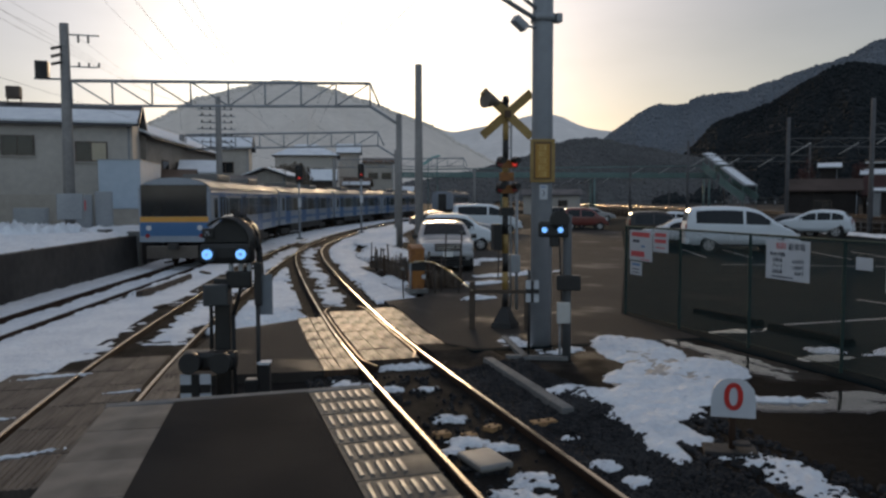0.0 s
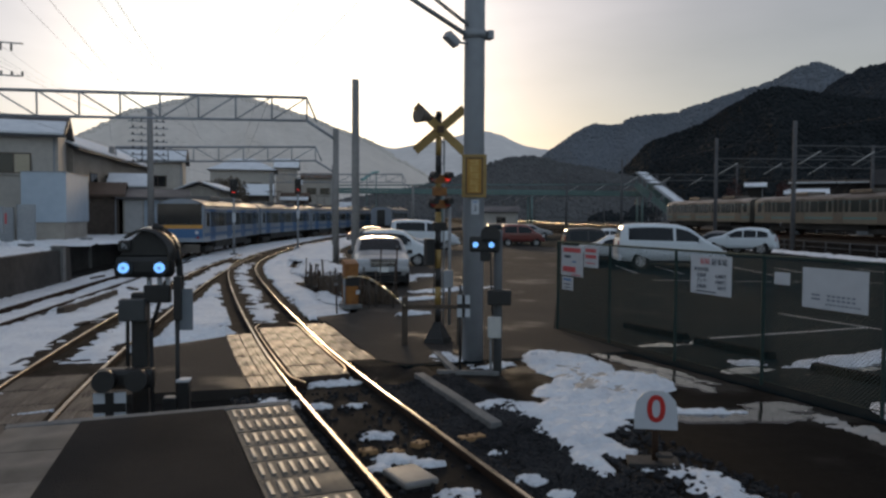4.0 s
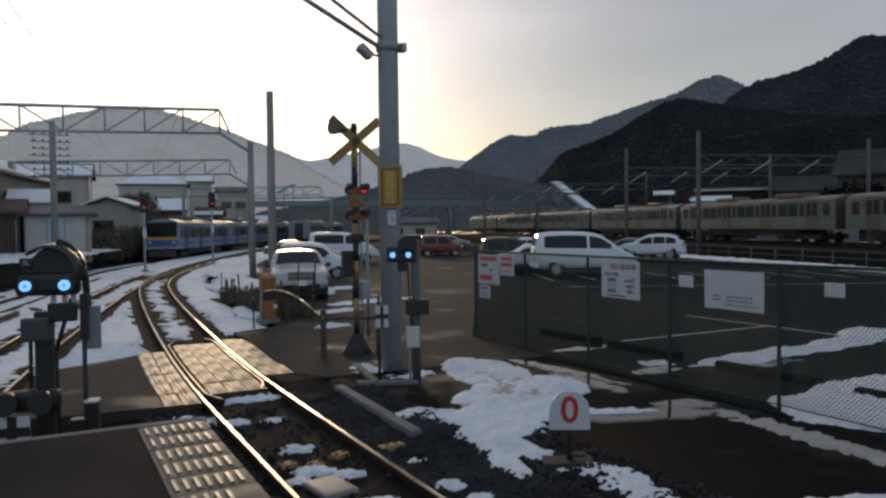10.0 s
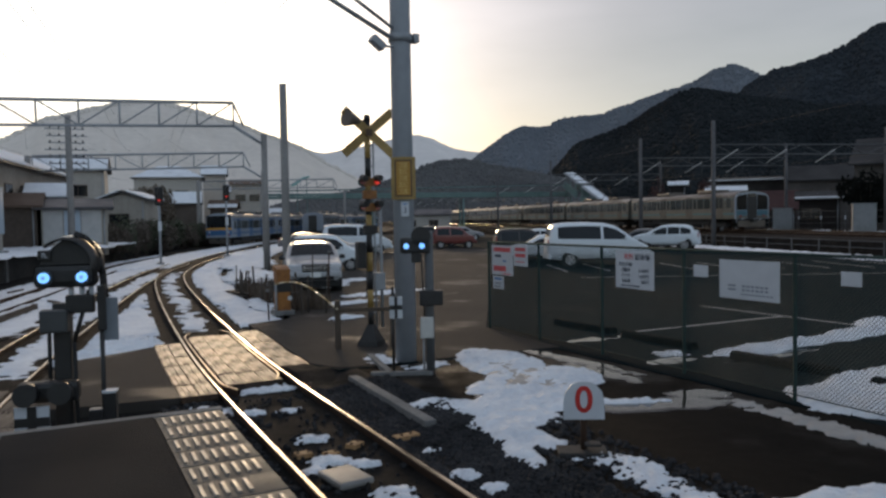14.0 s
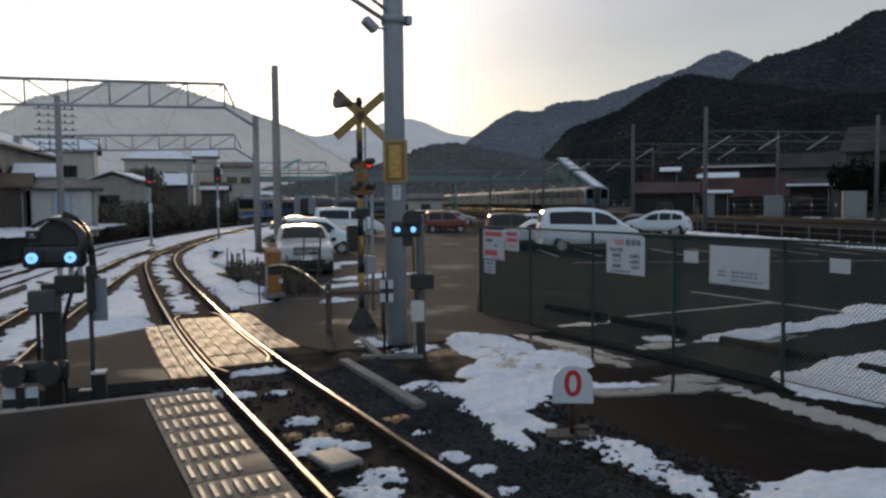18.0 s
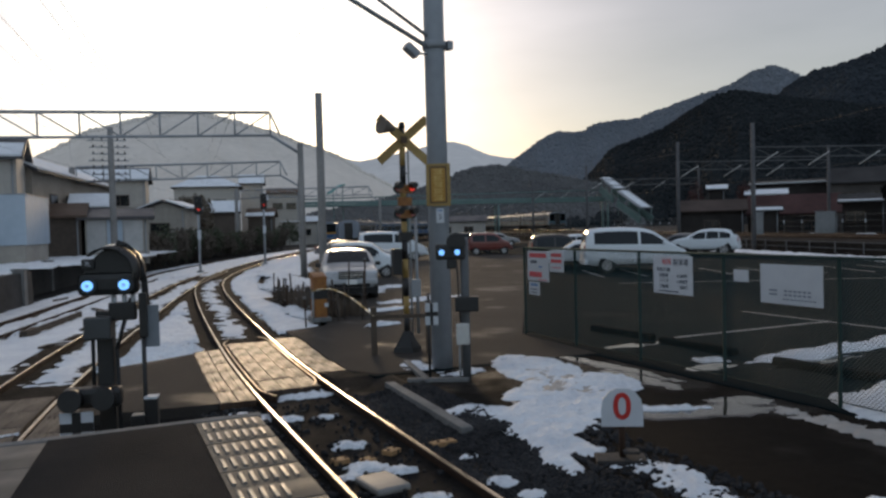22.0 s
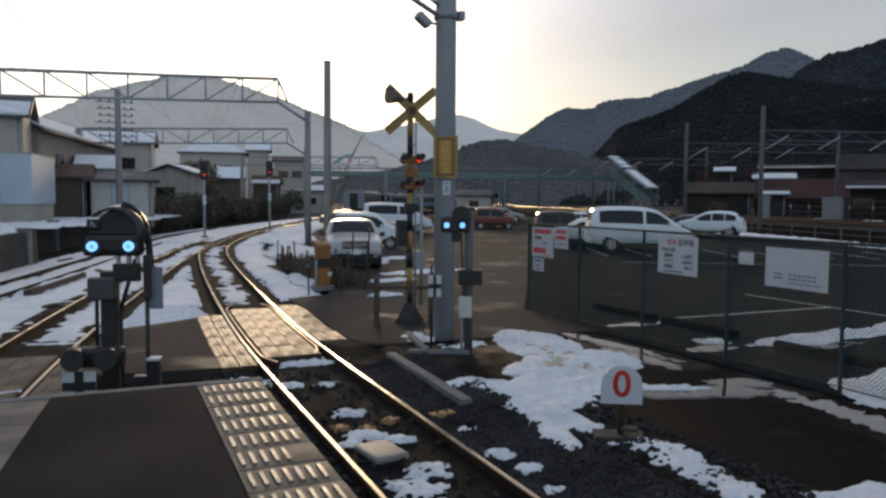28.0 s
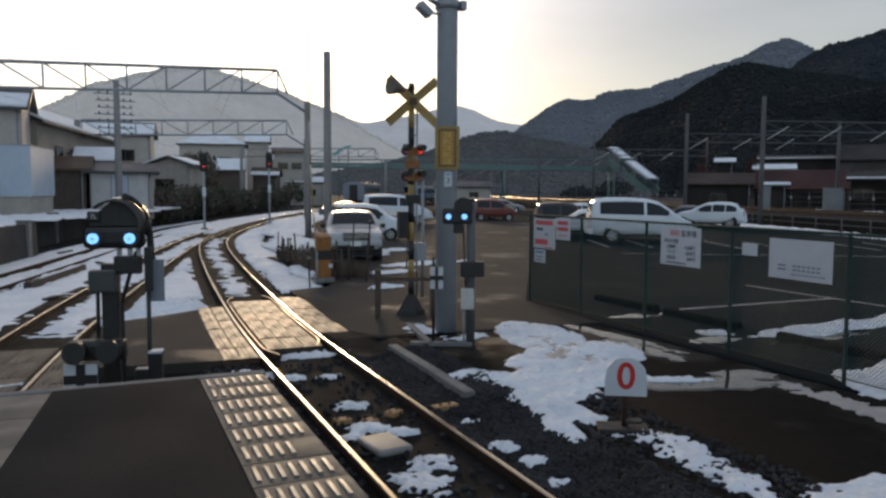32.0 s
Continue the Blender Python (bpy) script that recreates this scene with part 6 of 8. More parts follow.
def train_car(L, W, H, paint, stripe, door_paint, name, label, group, cab=False, tail_cab=False, panto=False):
    """A carriage along y with its rear end at y = 0, rails at z = 0."""
    t = thing(name, pose(0, 0, 0), label, "train carriage", group)
    f, s = 1.0, H - 0.55
    prof = [(-W / 2, f), (-W / 2, s), (-W / 2 + 0.06, s + 0.18), (-W / 2 + 0.3, s + 0.38), (-W / 5, H - 0.03), (0, H), (W / 5, H - 0.03), (W / 2 - 0.3, s + 0.38), (W / 2 - 0.06, s + 0.18), (W / 2, s), (W / 2, f)]
    bm = add_prism(bm_new(), prof, "y", 0.25, L - 0.25)
    body = part("body", bm, paint, t)
    top = [(-W / 2 + 0.02, s + 0.2), (-W / 2 + 0.29, s + 0.40), (-W / 5, H), (0, H + 0.03), (W / 5, H), (W / 2 - 0.29, s + 0.40), (W / 2 - 0.02, s + 0.2), (0, H - 0.1)]
    part("roof", add_prism(bm_new(), top, "y", 0.3, L - 0.3), JR_ROOF if stripe is TEAL else TRAIN_ROOF, t, "dull metal roof")
    boxp("underframe", (0, L / 2, 0.78), (W * 0.8, L * 0.55, 0.5), UNDER, t, "dark equipment under the floor", bevel=0.03)
    for y in (L * 0.17, L * 0.83):
        b = boxp("bogie", (0, y, 0.52), (W * 0.72, 2.5, 0.36), UNDER, t, bevel=0.04)
        for dy in (-0.95, 0.95):
            for sx in (-1, 1):
                rodp("wheel", (sx * 0.5, y + dy, 0.42), (sx * 0.6, y + dy, 0.42), 0.42, RUST, b, seg=14)
    n = 4
    for sx in (-1, 1):
        x = sx * (W / 2 + 0.006)
        boxp("stripe", (x, L / 2, 1.42), (0.012, L - 0.6, 0.16), stripe, body)
        boxp("stripe", (x, L / 2, s - 0.06), (0.012, L - 0.6, 0.09), stripe, body)
        boxp("gutter", (sx * (W / 2 + 0.01), L / 2, s + 0.12), (0.05, L - 0.55, 0.04), TRAIN_ROOF, body)
        for k in range(n):
            yd = L * (k + 0.5) / n
            d = boxp("door", (x, yd, 1.98), (0.016, 1.25, 1.86), door_paint, body, "sliding double door")
            for q in (-0.3, 0.3):
                boxp("door_window", (x + sx * 0.006, yd + q, 2.3), (0.014, 0.46, 0.86), WINDOW_LIT, d)
            if k < n - 1:
                for q, ww in ((0.2, 0.42), (0.39, 0.95), (0.61, 0.95), (0.8, 0.42)):
                    boxp("window", (x, yd + L / n * q, 2.28), (0.016, ww, 0.82), WINDOW_LIT, body)
        for y in (1.1, L - 1.1):
            boxp("window", (x, y, 2.28), (0.016, 0.6, 0.78), WINDOW_LIT, body)
    for y in (L * 0.3, L * 0.7):
        boxp("roof_unit", (0, y, H + 0.12), (1.5, 2.6, 0.3), JR_ROOF if stripe is TEAL else TRAIN_ROOF, t, "roof cooling unit", bevel=0.06)
    if panto:
        for a, b in (((-0.5, L * 0.5, H + 0.1), (-0.4, L * 0.5 - 0.9, H + 0.7)), ((0.5, L * 0.5, H + 0.1), (0.4, L * 0.5 - 0.9, H + 0.7)), ((-0.4, L * 0.5 - 0.9, H + 0.7), (-0.5, L * 0.5, H + 1.25)), ((0.4, L * 0.5 - 0.9, H + 0.7), (0.5, L * 0.5, H + 1.25)), ((-0.8, L * 0.5, H + 1.27), (0.8, L * 0.5, H + 1.27))):
            rodp("pantograph_rod", a, b, 0.03, BLACK, t, seg=5)
    for on, y, sy in ((tail_cab, 0.25, -1), (cab, L - 0.25, 1)):
        if not on:
            boxp("gangway", (0, y + sy * 0.12, 2.0), (1.0, 0.26, 2.0), UNDER, t)
            continue
        yy = y + sy * 0.09
        boxp("cab_front", (0, y + sy * 0.06, (f + s) / 2), (W - 0.06, 0.16, s - f), paint, t, "flat cab front", bevel=0.05)
        if stripe is TEAL:
            rim = [(-W / 2, f), (-W / 2, s), (-W / 2 + 0.08, s + 0.2), (-W / 2 + 0.4, s + 0.4), (0, H - 0.05), (W / 2 - 0.4, s + 0.4), (W / 2 - 0.08, s + 0.2), (W / 2, s), (W / 2, f)]
            lo_, hi_ = sorted((y - sy * 0.1, yy + sy * 0.06))
            part("face_rim", add_prism(bm_new(), rim, "y", lo_, hi_), TRAIN_WHITE, t, "pale rim of the cab face")
            for sx in (-1, 1):
                scr = [(sx * 0.44, 1.72), (sx * (W / 2 - 0.11), 1.72), (sx * (W / 2 - 0.11), s + 0.02), (sx * (W / 2 - 0.27), s + 0.2), (sx * 0.46, s + 0.3)]
                lo_, hi_ = sorted((yy, yy + sy * 0.075))
                part("windscreen", add_prism(bm_new(), scr, "y", lo_, hi_), BLACK_SCREEN, t, "black windscreen")
                boxp("front_panel", (sx * 0.9, yy + sy * 0.055, 1.47), (0.94, 0.03, 0.40), TEAL_FRONT, t, "teal lower front panel", bevel=0.01)
                boxp("front_panel", (sx * 0.9, yy + sy * 0.055, 1.14), (0.94, 0.03, 0.24), JR_DOOR, t, "dull grey lower front panel", bevel=0.01)
            boxp("end_door", (0, yy + sy * 0.06, 2.0), (0.8, 0.04, 1.95), UNDER, t, "dark end door")
            boxp("destination", (0, yy + sy * 0.06, s + 0.22), (0.7, 0.04, 0.26), GLASS_DARK, t, "destination display")
        else:
            boxp("windscreen", (0, yy + sy * 0.05, 2.58), (W - 0.24, 0.03, 1.2), GLASS_DARK, t, "wide dark windscreen", bevel=0.01)
            boxp("stripe", (0, yy + sy * 0.052, 1.87), (W - 0.16, 0.03, 0.2), TRAIN_ORANGE, t, "orange front stripe")
            boxp("front_band", (0, yy + sy * 0.048, 1.50), (W - 0.16, 0.03, 0.52), TRAIN_BLUE, t, "blue front band")
            for sx in (-0.95, 0.95):
                rodp("headlamp", (sx, yy + sy * 0.05, 1.55), (sx, yy + sy * 0.08, 1.55), 0.1, HEADLAMP, t, seg=12)
        for sx in (-1.0, 1.0):
            rodp("tail_lamp", (sx, yy + sy * 0.05, 1.25), (sx, yy + sy * 0.08, 1.25), 0.08, TAIL, t, seg=10)
        boxp("coupler", (0, y + sy * 0.35, 0.86), (0.3, 0.5, 0.25), UNDER, t, bevel=0.03)
        boxp("skirt", (0, y + sy * 0.05, 0.62), (W * 0.8, 0.1, 0.5), JR_ROOF, t, "dark snow plough skirt", bevel=0.03)
    return t


LEFT_TRAIN = []
for k in range(4):
    LEFT_TRAIN.append(train_car(18.6, 2.7, 3.45, TRAIN_WHITE, TRAIN_BLUE, TRAIN_BLUE, "train_carriage", "pale blue railway carriage of a departing train" if k else "tail carriage with dark windscreen and orange and blue bands", "departing train", tail_cab=k == 0, cab=k == 3, panto=k in (1, 2)))
RIGHT_TRAIN = []
for k in range(6):
    RIGHT_TRAIN.append(train_car(20.0, 2.92, 3.2, CREAM, TEAL, JR_DOOR, "train_carriage", "steel commuter carriage with teal stripes passing the car park" if k else "tail carriage with cab, steel body and teal stripes", "passing train", tail_cab=k == 0, cab=k == 5, panto=k in (1, 4)))

# parked blue coaches far off behind the cars
for k in range(2):
    # distance haze is mixed into the coach's body colour
    c = train_car(18.6, 2.7, 3.4, mat("hazy_blue_coach", (0.24, 0.265, 0.31), (0.20, 0.22, 0.26), rough=0.4), TRAIN_WHITE, mat("coach_door", (0.13, 0.17, 0.26)), "train_carriage", "hazy blue coach standing beyond the car park", "standing coaches")
    x, y = toward(17.0, 100 + 19 * k)
    c.matrix_world = pose(x + (2.2 * k), y, 0, 0, 0, -22 if k else -26)

# ---- the passing line on its low embankment ----
JR0, JRH = Vector((45.9, 32.3)), radians(16.6)
JRD = Vector((math.sin(JRH), math.cos(JRH)))
JR_LINE = [tuple(JR0 + JRD * s) for s in range(-160, 420, 10)]
strip("ballast_embankment", JR_LINE, 5.5, 9.0, 0.75, BALLAST, "dark embankment of the line beyond the car park", "ballast")
for d in (0.0, 4.2):
    line = offset_line(JR_LINE, d)
    t = thing("railway_track", pose(0, 0, 0.9), "railway track on the embankment beyond the car park", "railway track", "tracks on the embankment")
    for q in (-0.566, 0.566):
        part("rail", sweep(bm_new(), offset_line(line, q), RAIL_WEB), RUST, t)
        part("rail_head", sweep(bm_new(), offset_line(line, q), RAIL_HEAD), RAIL_TOP, t)

# ---- crossing gate ----
# the arm's backlit highlight is put into this pale colour
ARM_HIGHLIGHT = mat("highlit_arm_paint", (0.62, 0.52, 0.36), (0.52, 0.42, 0.28), rough=0.3, coat=0.4)
ARM_PIVOT = (4.78, 18.85, 0.82)


def gate():
    t = thing("crossing_gate", pose(5.1, 19.4, 0), "yellow and black crossing gate machine with a slim bowed arm", "crossing gate")
    boxp("machine", (0, 0, 0.62), (0.34, 0.4, 1.1), ORANGE, t, "dirty orange gate machine", bevel=0.03)
    boxp("black_band", (0, 0, 0.70), (0.35, 0.41, 0.24), BLACK, t)
    boxp("slanted_top", (0, 0.02, 1.14), (0.36, 0.42, 0.14), ORANGE, t, bevel=0.02, rx=14)
    rodp("pipe", (-0.2, -0.16, 0.0), (-0.2, -0.16, 0.8), 0.025, STEEL_GREY, t, seg=7)
    boxp("plate", (0.14, -0.215, 0.42), (0.1, 0.01, 0.1), SIGN_WHITE, t)
    boxp("foot", (0, 0, 0.05), (0.5, 0.55, 0.12), CONC_LIGHT, t, bevel=0.02)
    boxp("counterweight", (0.0, 0.34, 0.9), (0.12, 0.3, 0.16), BLACK, t, bevel=0.02)
    arm = new("arm")
    arm.parent = t
    arm["label"] = "slim yellow and black bowed gate arm"
    n = 10
    for k in range(n):
        y0, y1 = -5.4 * k / n, -5.4 * (k + 1) / n
        b = lambda y: 0.22 * math.sin(math.pi * y / -5.4) - 0.0026 * y * y
        rodp("arm_section", (0.04 * y0, y0, b(y0)), (0.04 * y1, y1, b(y1)), 0.021 - 0.0008 * k, ARM_HIGHLIGHT if k % 2 else YELLOW, arm, seg=7)
    return arm


GATE_ARM = gate()


RAIL_WOOD = mat("dark_rail_wood", (0.105, 0.078, 0.056), (0.065, 0.049, 0.037), rough=0.85, scale=12, big=3, bump=0.4, stretch=(5, 5, 1))


def guard_rail():
    t = thing("guard_rail", pose(4.6, 13.55, 0, 0, 0, -22), "low weathered wooden guard rail at the crossing corner", "guard rail")
    boxp("post", (0, 0, 0.40), (0.11, 0.11, 1.0), RAIL_WOOD, t, bevel=0.012)
    boxp("post", (1.0, 0, 0.34), (0.07, 0.07, 0.85), RAIL_WOOD, t, bevel=0.012)
    boxp("rail", (0.5, -0.05, 0.72), (1.1, 0.03, 0.07), RAIL_WOOD, t, bevel=0.008)


guard_rail()
BARK_DARK = mat("dark_stake_wood", (0.075, 0.058, 0.046), (0.045, 0.036, 0.03), rough=0.9, scale=12, big=3)
for k, (x, y, h) in enumerate(((4.55, 18.6, 0.75), (5.5, 19.0, 0.9), (5.75, 19.3, 1.0), (5.45, 20.5, 0.7), (5.3, 21.5, 0.8), (5.3, 22.4, 0.8), (5.2, 23.6, 0.9), (5.25, 25.0, 0.9), (5.4, 26.6, 0.95), (5.7, 20.3, 0.9), (6.1, 18.9, 1.3), (6.3, 20.8, 1.5), (7.2, 22.0, 1.5), (8.4, 22.0, 1.5))):
    s = thing("stake", pose(x, y, -0.05, random.uniform(-3, 3), random.uniform(-3, 3), 0), "thin rusty stake beside the track", "stake", "stakes by the crossing")
    rodp("shaft", (0, 0, -0.2), (0, 0, h), 0.022, BARK_DARK if k % 3 else RUST, s, seg=7)
    if k % 3 == 0:
        boxp("cap", (0, 0, h), (0.08, 0.08, 0.06), CONC_LIGHT, s, bevel=0.01)


def brush(name, seed, n, where, low, high, material, label):
    """Withered grass and twigs: many thin bent blades over a patch of ground."""
    rnd = random.Random(seed)
    vs, fs = [], []
    for _ in range(n):
        x, y, z = where(rnd)
        h, a, lean = rnd.uniform(low, high), rnd.uniform(0, 6.28), rnd.uniform(0.05, 0.45)
        w = rnd.uniform(0.006, 0.016)
        c, q = math.cos(a), math.sin(a)
        i = len(vs)
        for u, k, r in ((-1, 0.0, 0.0), (1, 0.0, 0.0), (-0.7, 0.6, 0.35), (0.7, 0.6, 0.35), (0.0, 1.0, 1.0)):
            vs.append((x + c * lean * h * r - q * w * u, y + q * lean * h * r + c * w * u, z + h * k))
        fs += [(i, i + 1, i + 3, i + 2), (i + 2, i + 3, i + 4)]
    me = bpy.data.meshes.new(name)
    me.from_pydata(vs, [], fs)
    me.materials.append(material)
    tagged(new(name, me), label, "grass", kind="stuff")


def brush_strip(rnd):
    y = 19.7 + 7.6 * rnd.random() ** 1.2
    x = 5.32 + 0.03 * abs(y - 22.5) + 1.25 * rnd.random() ** 1.5
    return x, y, 0.0


# a dark earth mound gives the ground's shade under the grass
uneven("ground_brush", 5.15, 6.7, 19.6, 27.4, 0.08, lambda x, y: -0.02 + 0.09 * math.sin(math.pi * min(1.0, max(0.0, (x - 5.15) / 1.55))) * min(1.0, (y - 19.6), (27.4 - y)) + 0.02 * fbm(x, y, 3.0, 6.0, 3), EARTH, "earth under the withered grass, dark for the shade there", "ground")
brush("withered_grass", 81, 2000, brush_strip, 0.12, 0.55, mat("withered_grass", (0.13, 0.095, 0.068), (0.07, 0.052, 0.038), rough=0.9), "dark withered grass and twigs behind the gate machine")
pf = thing("plank_fence", pose(0, 0, 0), "broken row of dark old planks beside the gate machine", "fence")
for k in range(15):
    y = 20.4 + 0.42 * k + random.uniform(-0.1, 0.1)
    if k not in (4, 9):
        h = random.uniform(0.55, 1.05)
        boxp("plank", (5.75 - 0.02 * k + random.uniform(-0.04, 0.04), y, h / 2 - 0.05), (0.035, random.uniform(0.09, 0.16), h), BARK_DARK, pf, bevel=0.006, rx=random.uniform(-7, 7), ry=random.uniform(-5, 5))
for y in (20.9, 23.4, 25.8):
    boxp("rail", (5.72 - 0.02 * (y - 20.4) / 0.42, y, 0.42), (0.03, 2.1, 0.06), BARK_DARK, pf, bevel=0.005, rx=random.uniform(-3, 3))


# ---- motion ----
LEFT_S = ((0, 41.9), (1, 45.6), (2, 49.5), (4.5, 59.2), (6, 64.8), (8, 71.4), (10, 78), (12, 85), (13.5, 90.3), (15, 95.6), (18, 107), (22, 123), (26, 140), (32, 166))
RIGHT_S = ((0, -117.5), (1, -107.5), (2.5, -94.5), (4.5, -75.5), (6.5, -57), (8.5, -36.5), (10.5, -18), (12.5, -1.2), (13, 3.4), (15, 18.7), (17.5, 38), (19, 50.2), (21, 68.5), (23, 87), (25, 107), (28, 139), (32, 182))


def motions():
    def on(pts, s):
        """The spot s metres along a line from its start, and its heading."""
        k = max(0, min(int(s), len(pts) - 2))
        (x0, y0), (x1, y1) = pts[k], pts[k + 1]
        q = s - k
        return x0 + (x1 - x0) * q, y0 + (y1 - y0) * q

    left = LEFT_S
    rows = [[] for _ in LEFT_TRAIN]
    for t, s in left:
        for k, rs in enumerate(rows):
            a, b = on(TRACK_C, s + 19.0 * k), on(TRACK_C, s + 19.0 * k + 18.6)
            rs.append((t, pose(a[0], a[1], -0.2, 0, 0, -math.degrees(math.atan2(b[0] - a[0], b[1] - a[1])))))
    for c, rs in zip(LEFT_TRAIN, rows):
        walk(c, rs)
    for k, c in enumerate(RIGHT_TRAIN):
        rs = []
        for t, s in RIGHT_S:
            p = JR0 + JRD * (s + 20.4 * k)
            rs.append((t, pose(p.x, p.y, 0.9, 0, 0, -math.degrees(JRH))))
        walk(c, rs)
    off = Vector(ARM_PIVOT) - Vector((5.1, 19.4, 0))
    walk(GATE_ARM, [(t, pose(off.x, off.y, off.z, -a, 0, 0)) for t, a in ((0, 0), (26.3, 0), (27.0, 4), (27.5, 15), (28.0, 32), (28.5, 50), (29.0, 67), (29.5, 79), (30.0, 86), (30.6, 89), (32, 89))])

# ---- left side: retaining wall, houses, shrubs ----
PLASTER = mat("cream_plaster", (0.46, 0.43, 0.39), (0.37, 0.345, 0.315), rough=0.85, scale=3, big=0.4, bump=0.2)
PLASTER_TAN = mat("tan_plaster", (0.47, 0.435, 0.39), (0.38, 0.35, 0.315), rough=0.85, scale=3, big=0.4, bump=0.2)
PLASTER_HOUSE = mat("grey_brown_plaster", (0.34, 0.30, 0.26), (0.25, 0.22, 0.19), rough=0.85, scale=3, big=0.4, bump=0.2)
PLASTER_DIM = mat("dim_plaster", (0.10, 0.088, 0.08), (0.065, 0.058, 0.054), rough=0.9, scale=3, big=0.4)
PLASTER_GREY = mat("grey_plaster", (0.40, 0.365, 0.32), (0.30, 0.275, 0.24), rough=0.85, scale=3, big=0.4, bump=0.2)
PLASTER_WHITE = mat("white_plaster", (0.50, 0.50, 0.49), (0.40, 0.40, 0.395), rough=0.8, scale=3, big=0.4, bump=0.2)
SHED_BLUE = mat("pale_blue_sheet", (0.42, 0.50, 0.58), (0.36, 0.44, 0.52), rough=0.55, scale=3, big=0.5)
TILE_ROOF = mat("dark_roof_tiles", (0.075, 0.075, 0.08), (0.045, 0.045, 0.05), rough=0.6, scale=5, big=0.4, bump=0.3)
ROOF_RED = mat("rusty_red_roof", (0.066, 0.021, 0.019), (0.034, 0.014, 0.013), rough=0.8, scale=3, big=0.3)
ROOF_BROWN = mat("brown_sheet_roof", (0.12, 0.075, 0.05), (0.08, 0.052, 0.038), rough=0.7, scale=3, big=0.3)
TIMBER = mat("dark_timber", (0.11, 0.085, 0.068), (0.07, 0.054, 0.045), rough=0.85, scale=4, big=0.5)
# darker copies of the tile, sheet and timber tones for buildings beyond the line
ROOF_DARKER = mat("darker_roof_tiles", (0.030, 0.029, 0.030), (0.018, 0.018, 0.019), rough=0.8, scale=5, big=0.4, bump=0.3)
ROOF_BROWN_DARK = mat("darker_sheet_roof", (0.058, 0.036, 0.028), (0.034, 0.023, 0.019), rough=0.8, scale=3, big=0.3)
TIMBER_DIM = mat("darker_timber", (0.035, 0.029, 0.026), (0.02, 0.017, 0.016), rough=0.9, scale=4, big=0.5)
CURTAIN = mat("pale_curtain", (0.50, 0.44, 0.33), (0.40, 0.35, 0.26), rough=0.8)
LEAF_BROWN = mat("withered_leaf", (0.115, 0.092, 0.072), (0.07, 0.056, 0.045), rough=0.8, scale=3, big=0.6)
LEAF = mat("evergreen_leaf", (0.075, 0.085, 0.05), (0.045, 0.052, 0.032), rough=0.75, scale=3, big=0.6)
BARK = mat("bark", (0.09, 0.07, 0.055), (0.05, 0.04, 0.032), rough=0.9, scale=8, big=1, bump=0.5)

wall_pts = offset_line(TRACK_C, -2.0)
wall_pts = [p for p in wall_pts if -8 < p[1] < 34.5]
far_wall = [p for p in offset_line(TRACK_C, -3.9) if 34.0 < p[1] < 95]
for nm, line in (("wall_retaining", wall_pts), ("wall_retaining_far", far_wall)):
    tagged(part(nm, sweep(bm_new(), line, ((-0.35, -0.44), (-0.3, 0.98), (0.0, 0.98), (0.05, -0.44))), WALL_DARK), "dark concrete retaining wall beside the track", "wall", kind="structure")
terr = [(x - 0.3, y) for x, y in wall_pts] + [(x - 0.3, y) for x, y in far_wall] + [(14, 100), (8, 130), (-60, 130), (-60, -8)]
slab("ground_terrace", terr, -0.44, 0.93, mat("terrace_soil", (0.14, 0.13, 0.12), (0.09, 0.08, 0.075), rough=0.9, scale=3, big=0.4, bump=0.5), "raised ground behind the retaining wall", "ground")
for k, (x, y, rx, ry, rot) in enumerate(((-6.6, 24.0, 1.2, 10.0, -13), (-5.6, 33.0, 2.2, 5.0, -8), (-9.5, 30.0, 3.5, 9.0, -10), (-3.6, 42.0, 2.2, 5.0, -13), (-1.6, 48.0, 1.6, 4.5, -13), (-1.2, 52.0, 3.2, 2.4, -5), (1.6, 53.0, 1.5, 3.0, -13), (3.0, 60, 1.6, 8.0, -14), (8.0, 76, 1.6, 10, -17), (-12, 18, 4, 8, -12))):
    snow_patch("snow_patch", x, y, rx, ry, 0.93, 301.0 + 6.1 * k, "snow lying behind the retaining wall", 0.14, SNOW, rot=rot, ragged=0.28, cell=0.16)
# pale piers in the retaining wall
for k, (x, y) in enumerate((wall_pts[26], wall_pts[-2], far_wall[1], far_wall[9])):
    pr = thing("wall_pier", pose(x - 0.1, y, -0.44, 0, 0, -13), "pale concrete pier in the retaining wall", "pier", "wall piers")
    boxp("shaft", (0, 0, 0.76), (0.42, 0.36, 1.52), CONC_LIGHT, pr, bevel=0.02)
    boxp("cap", (0, 0, 1.55), (0.5, 0.44, 0.07), CONC_LIGHT, pr, bevel=0.015)


for k, (x, y, w, h) in enumerate(((-5.9, 41.7, 0.75, 1.75), (-5.0, 41.8, 0.8, 1.9), (-8.2, 41.4, 1.5, 1.1))):
    pb = thing("utility_cabinet", pose(x, y, 0.92, 0, 0, 4), "grey metal utility cabinet behind the retaining wall", "cabinet", "utility cabinets")
    boxp("case", (0, 0, h / 2), (w, 0.45, h), STEEL_GREY, pb, bevel=0.02)
    boxp("door", (0, -0.235, h / 2), (w * 0.86, 0.03, h * 0.86), STEEL_GREY, pb, bevel=0.008)
    if k == 0:
        boxp("notice", (-0.1, -0.255, h * 0.7), (0.4, 0.01, 0.5), RED_TEXT, pb, "faded red notice")
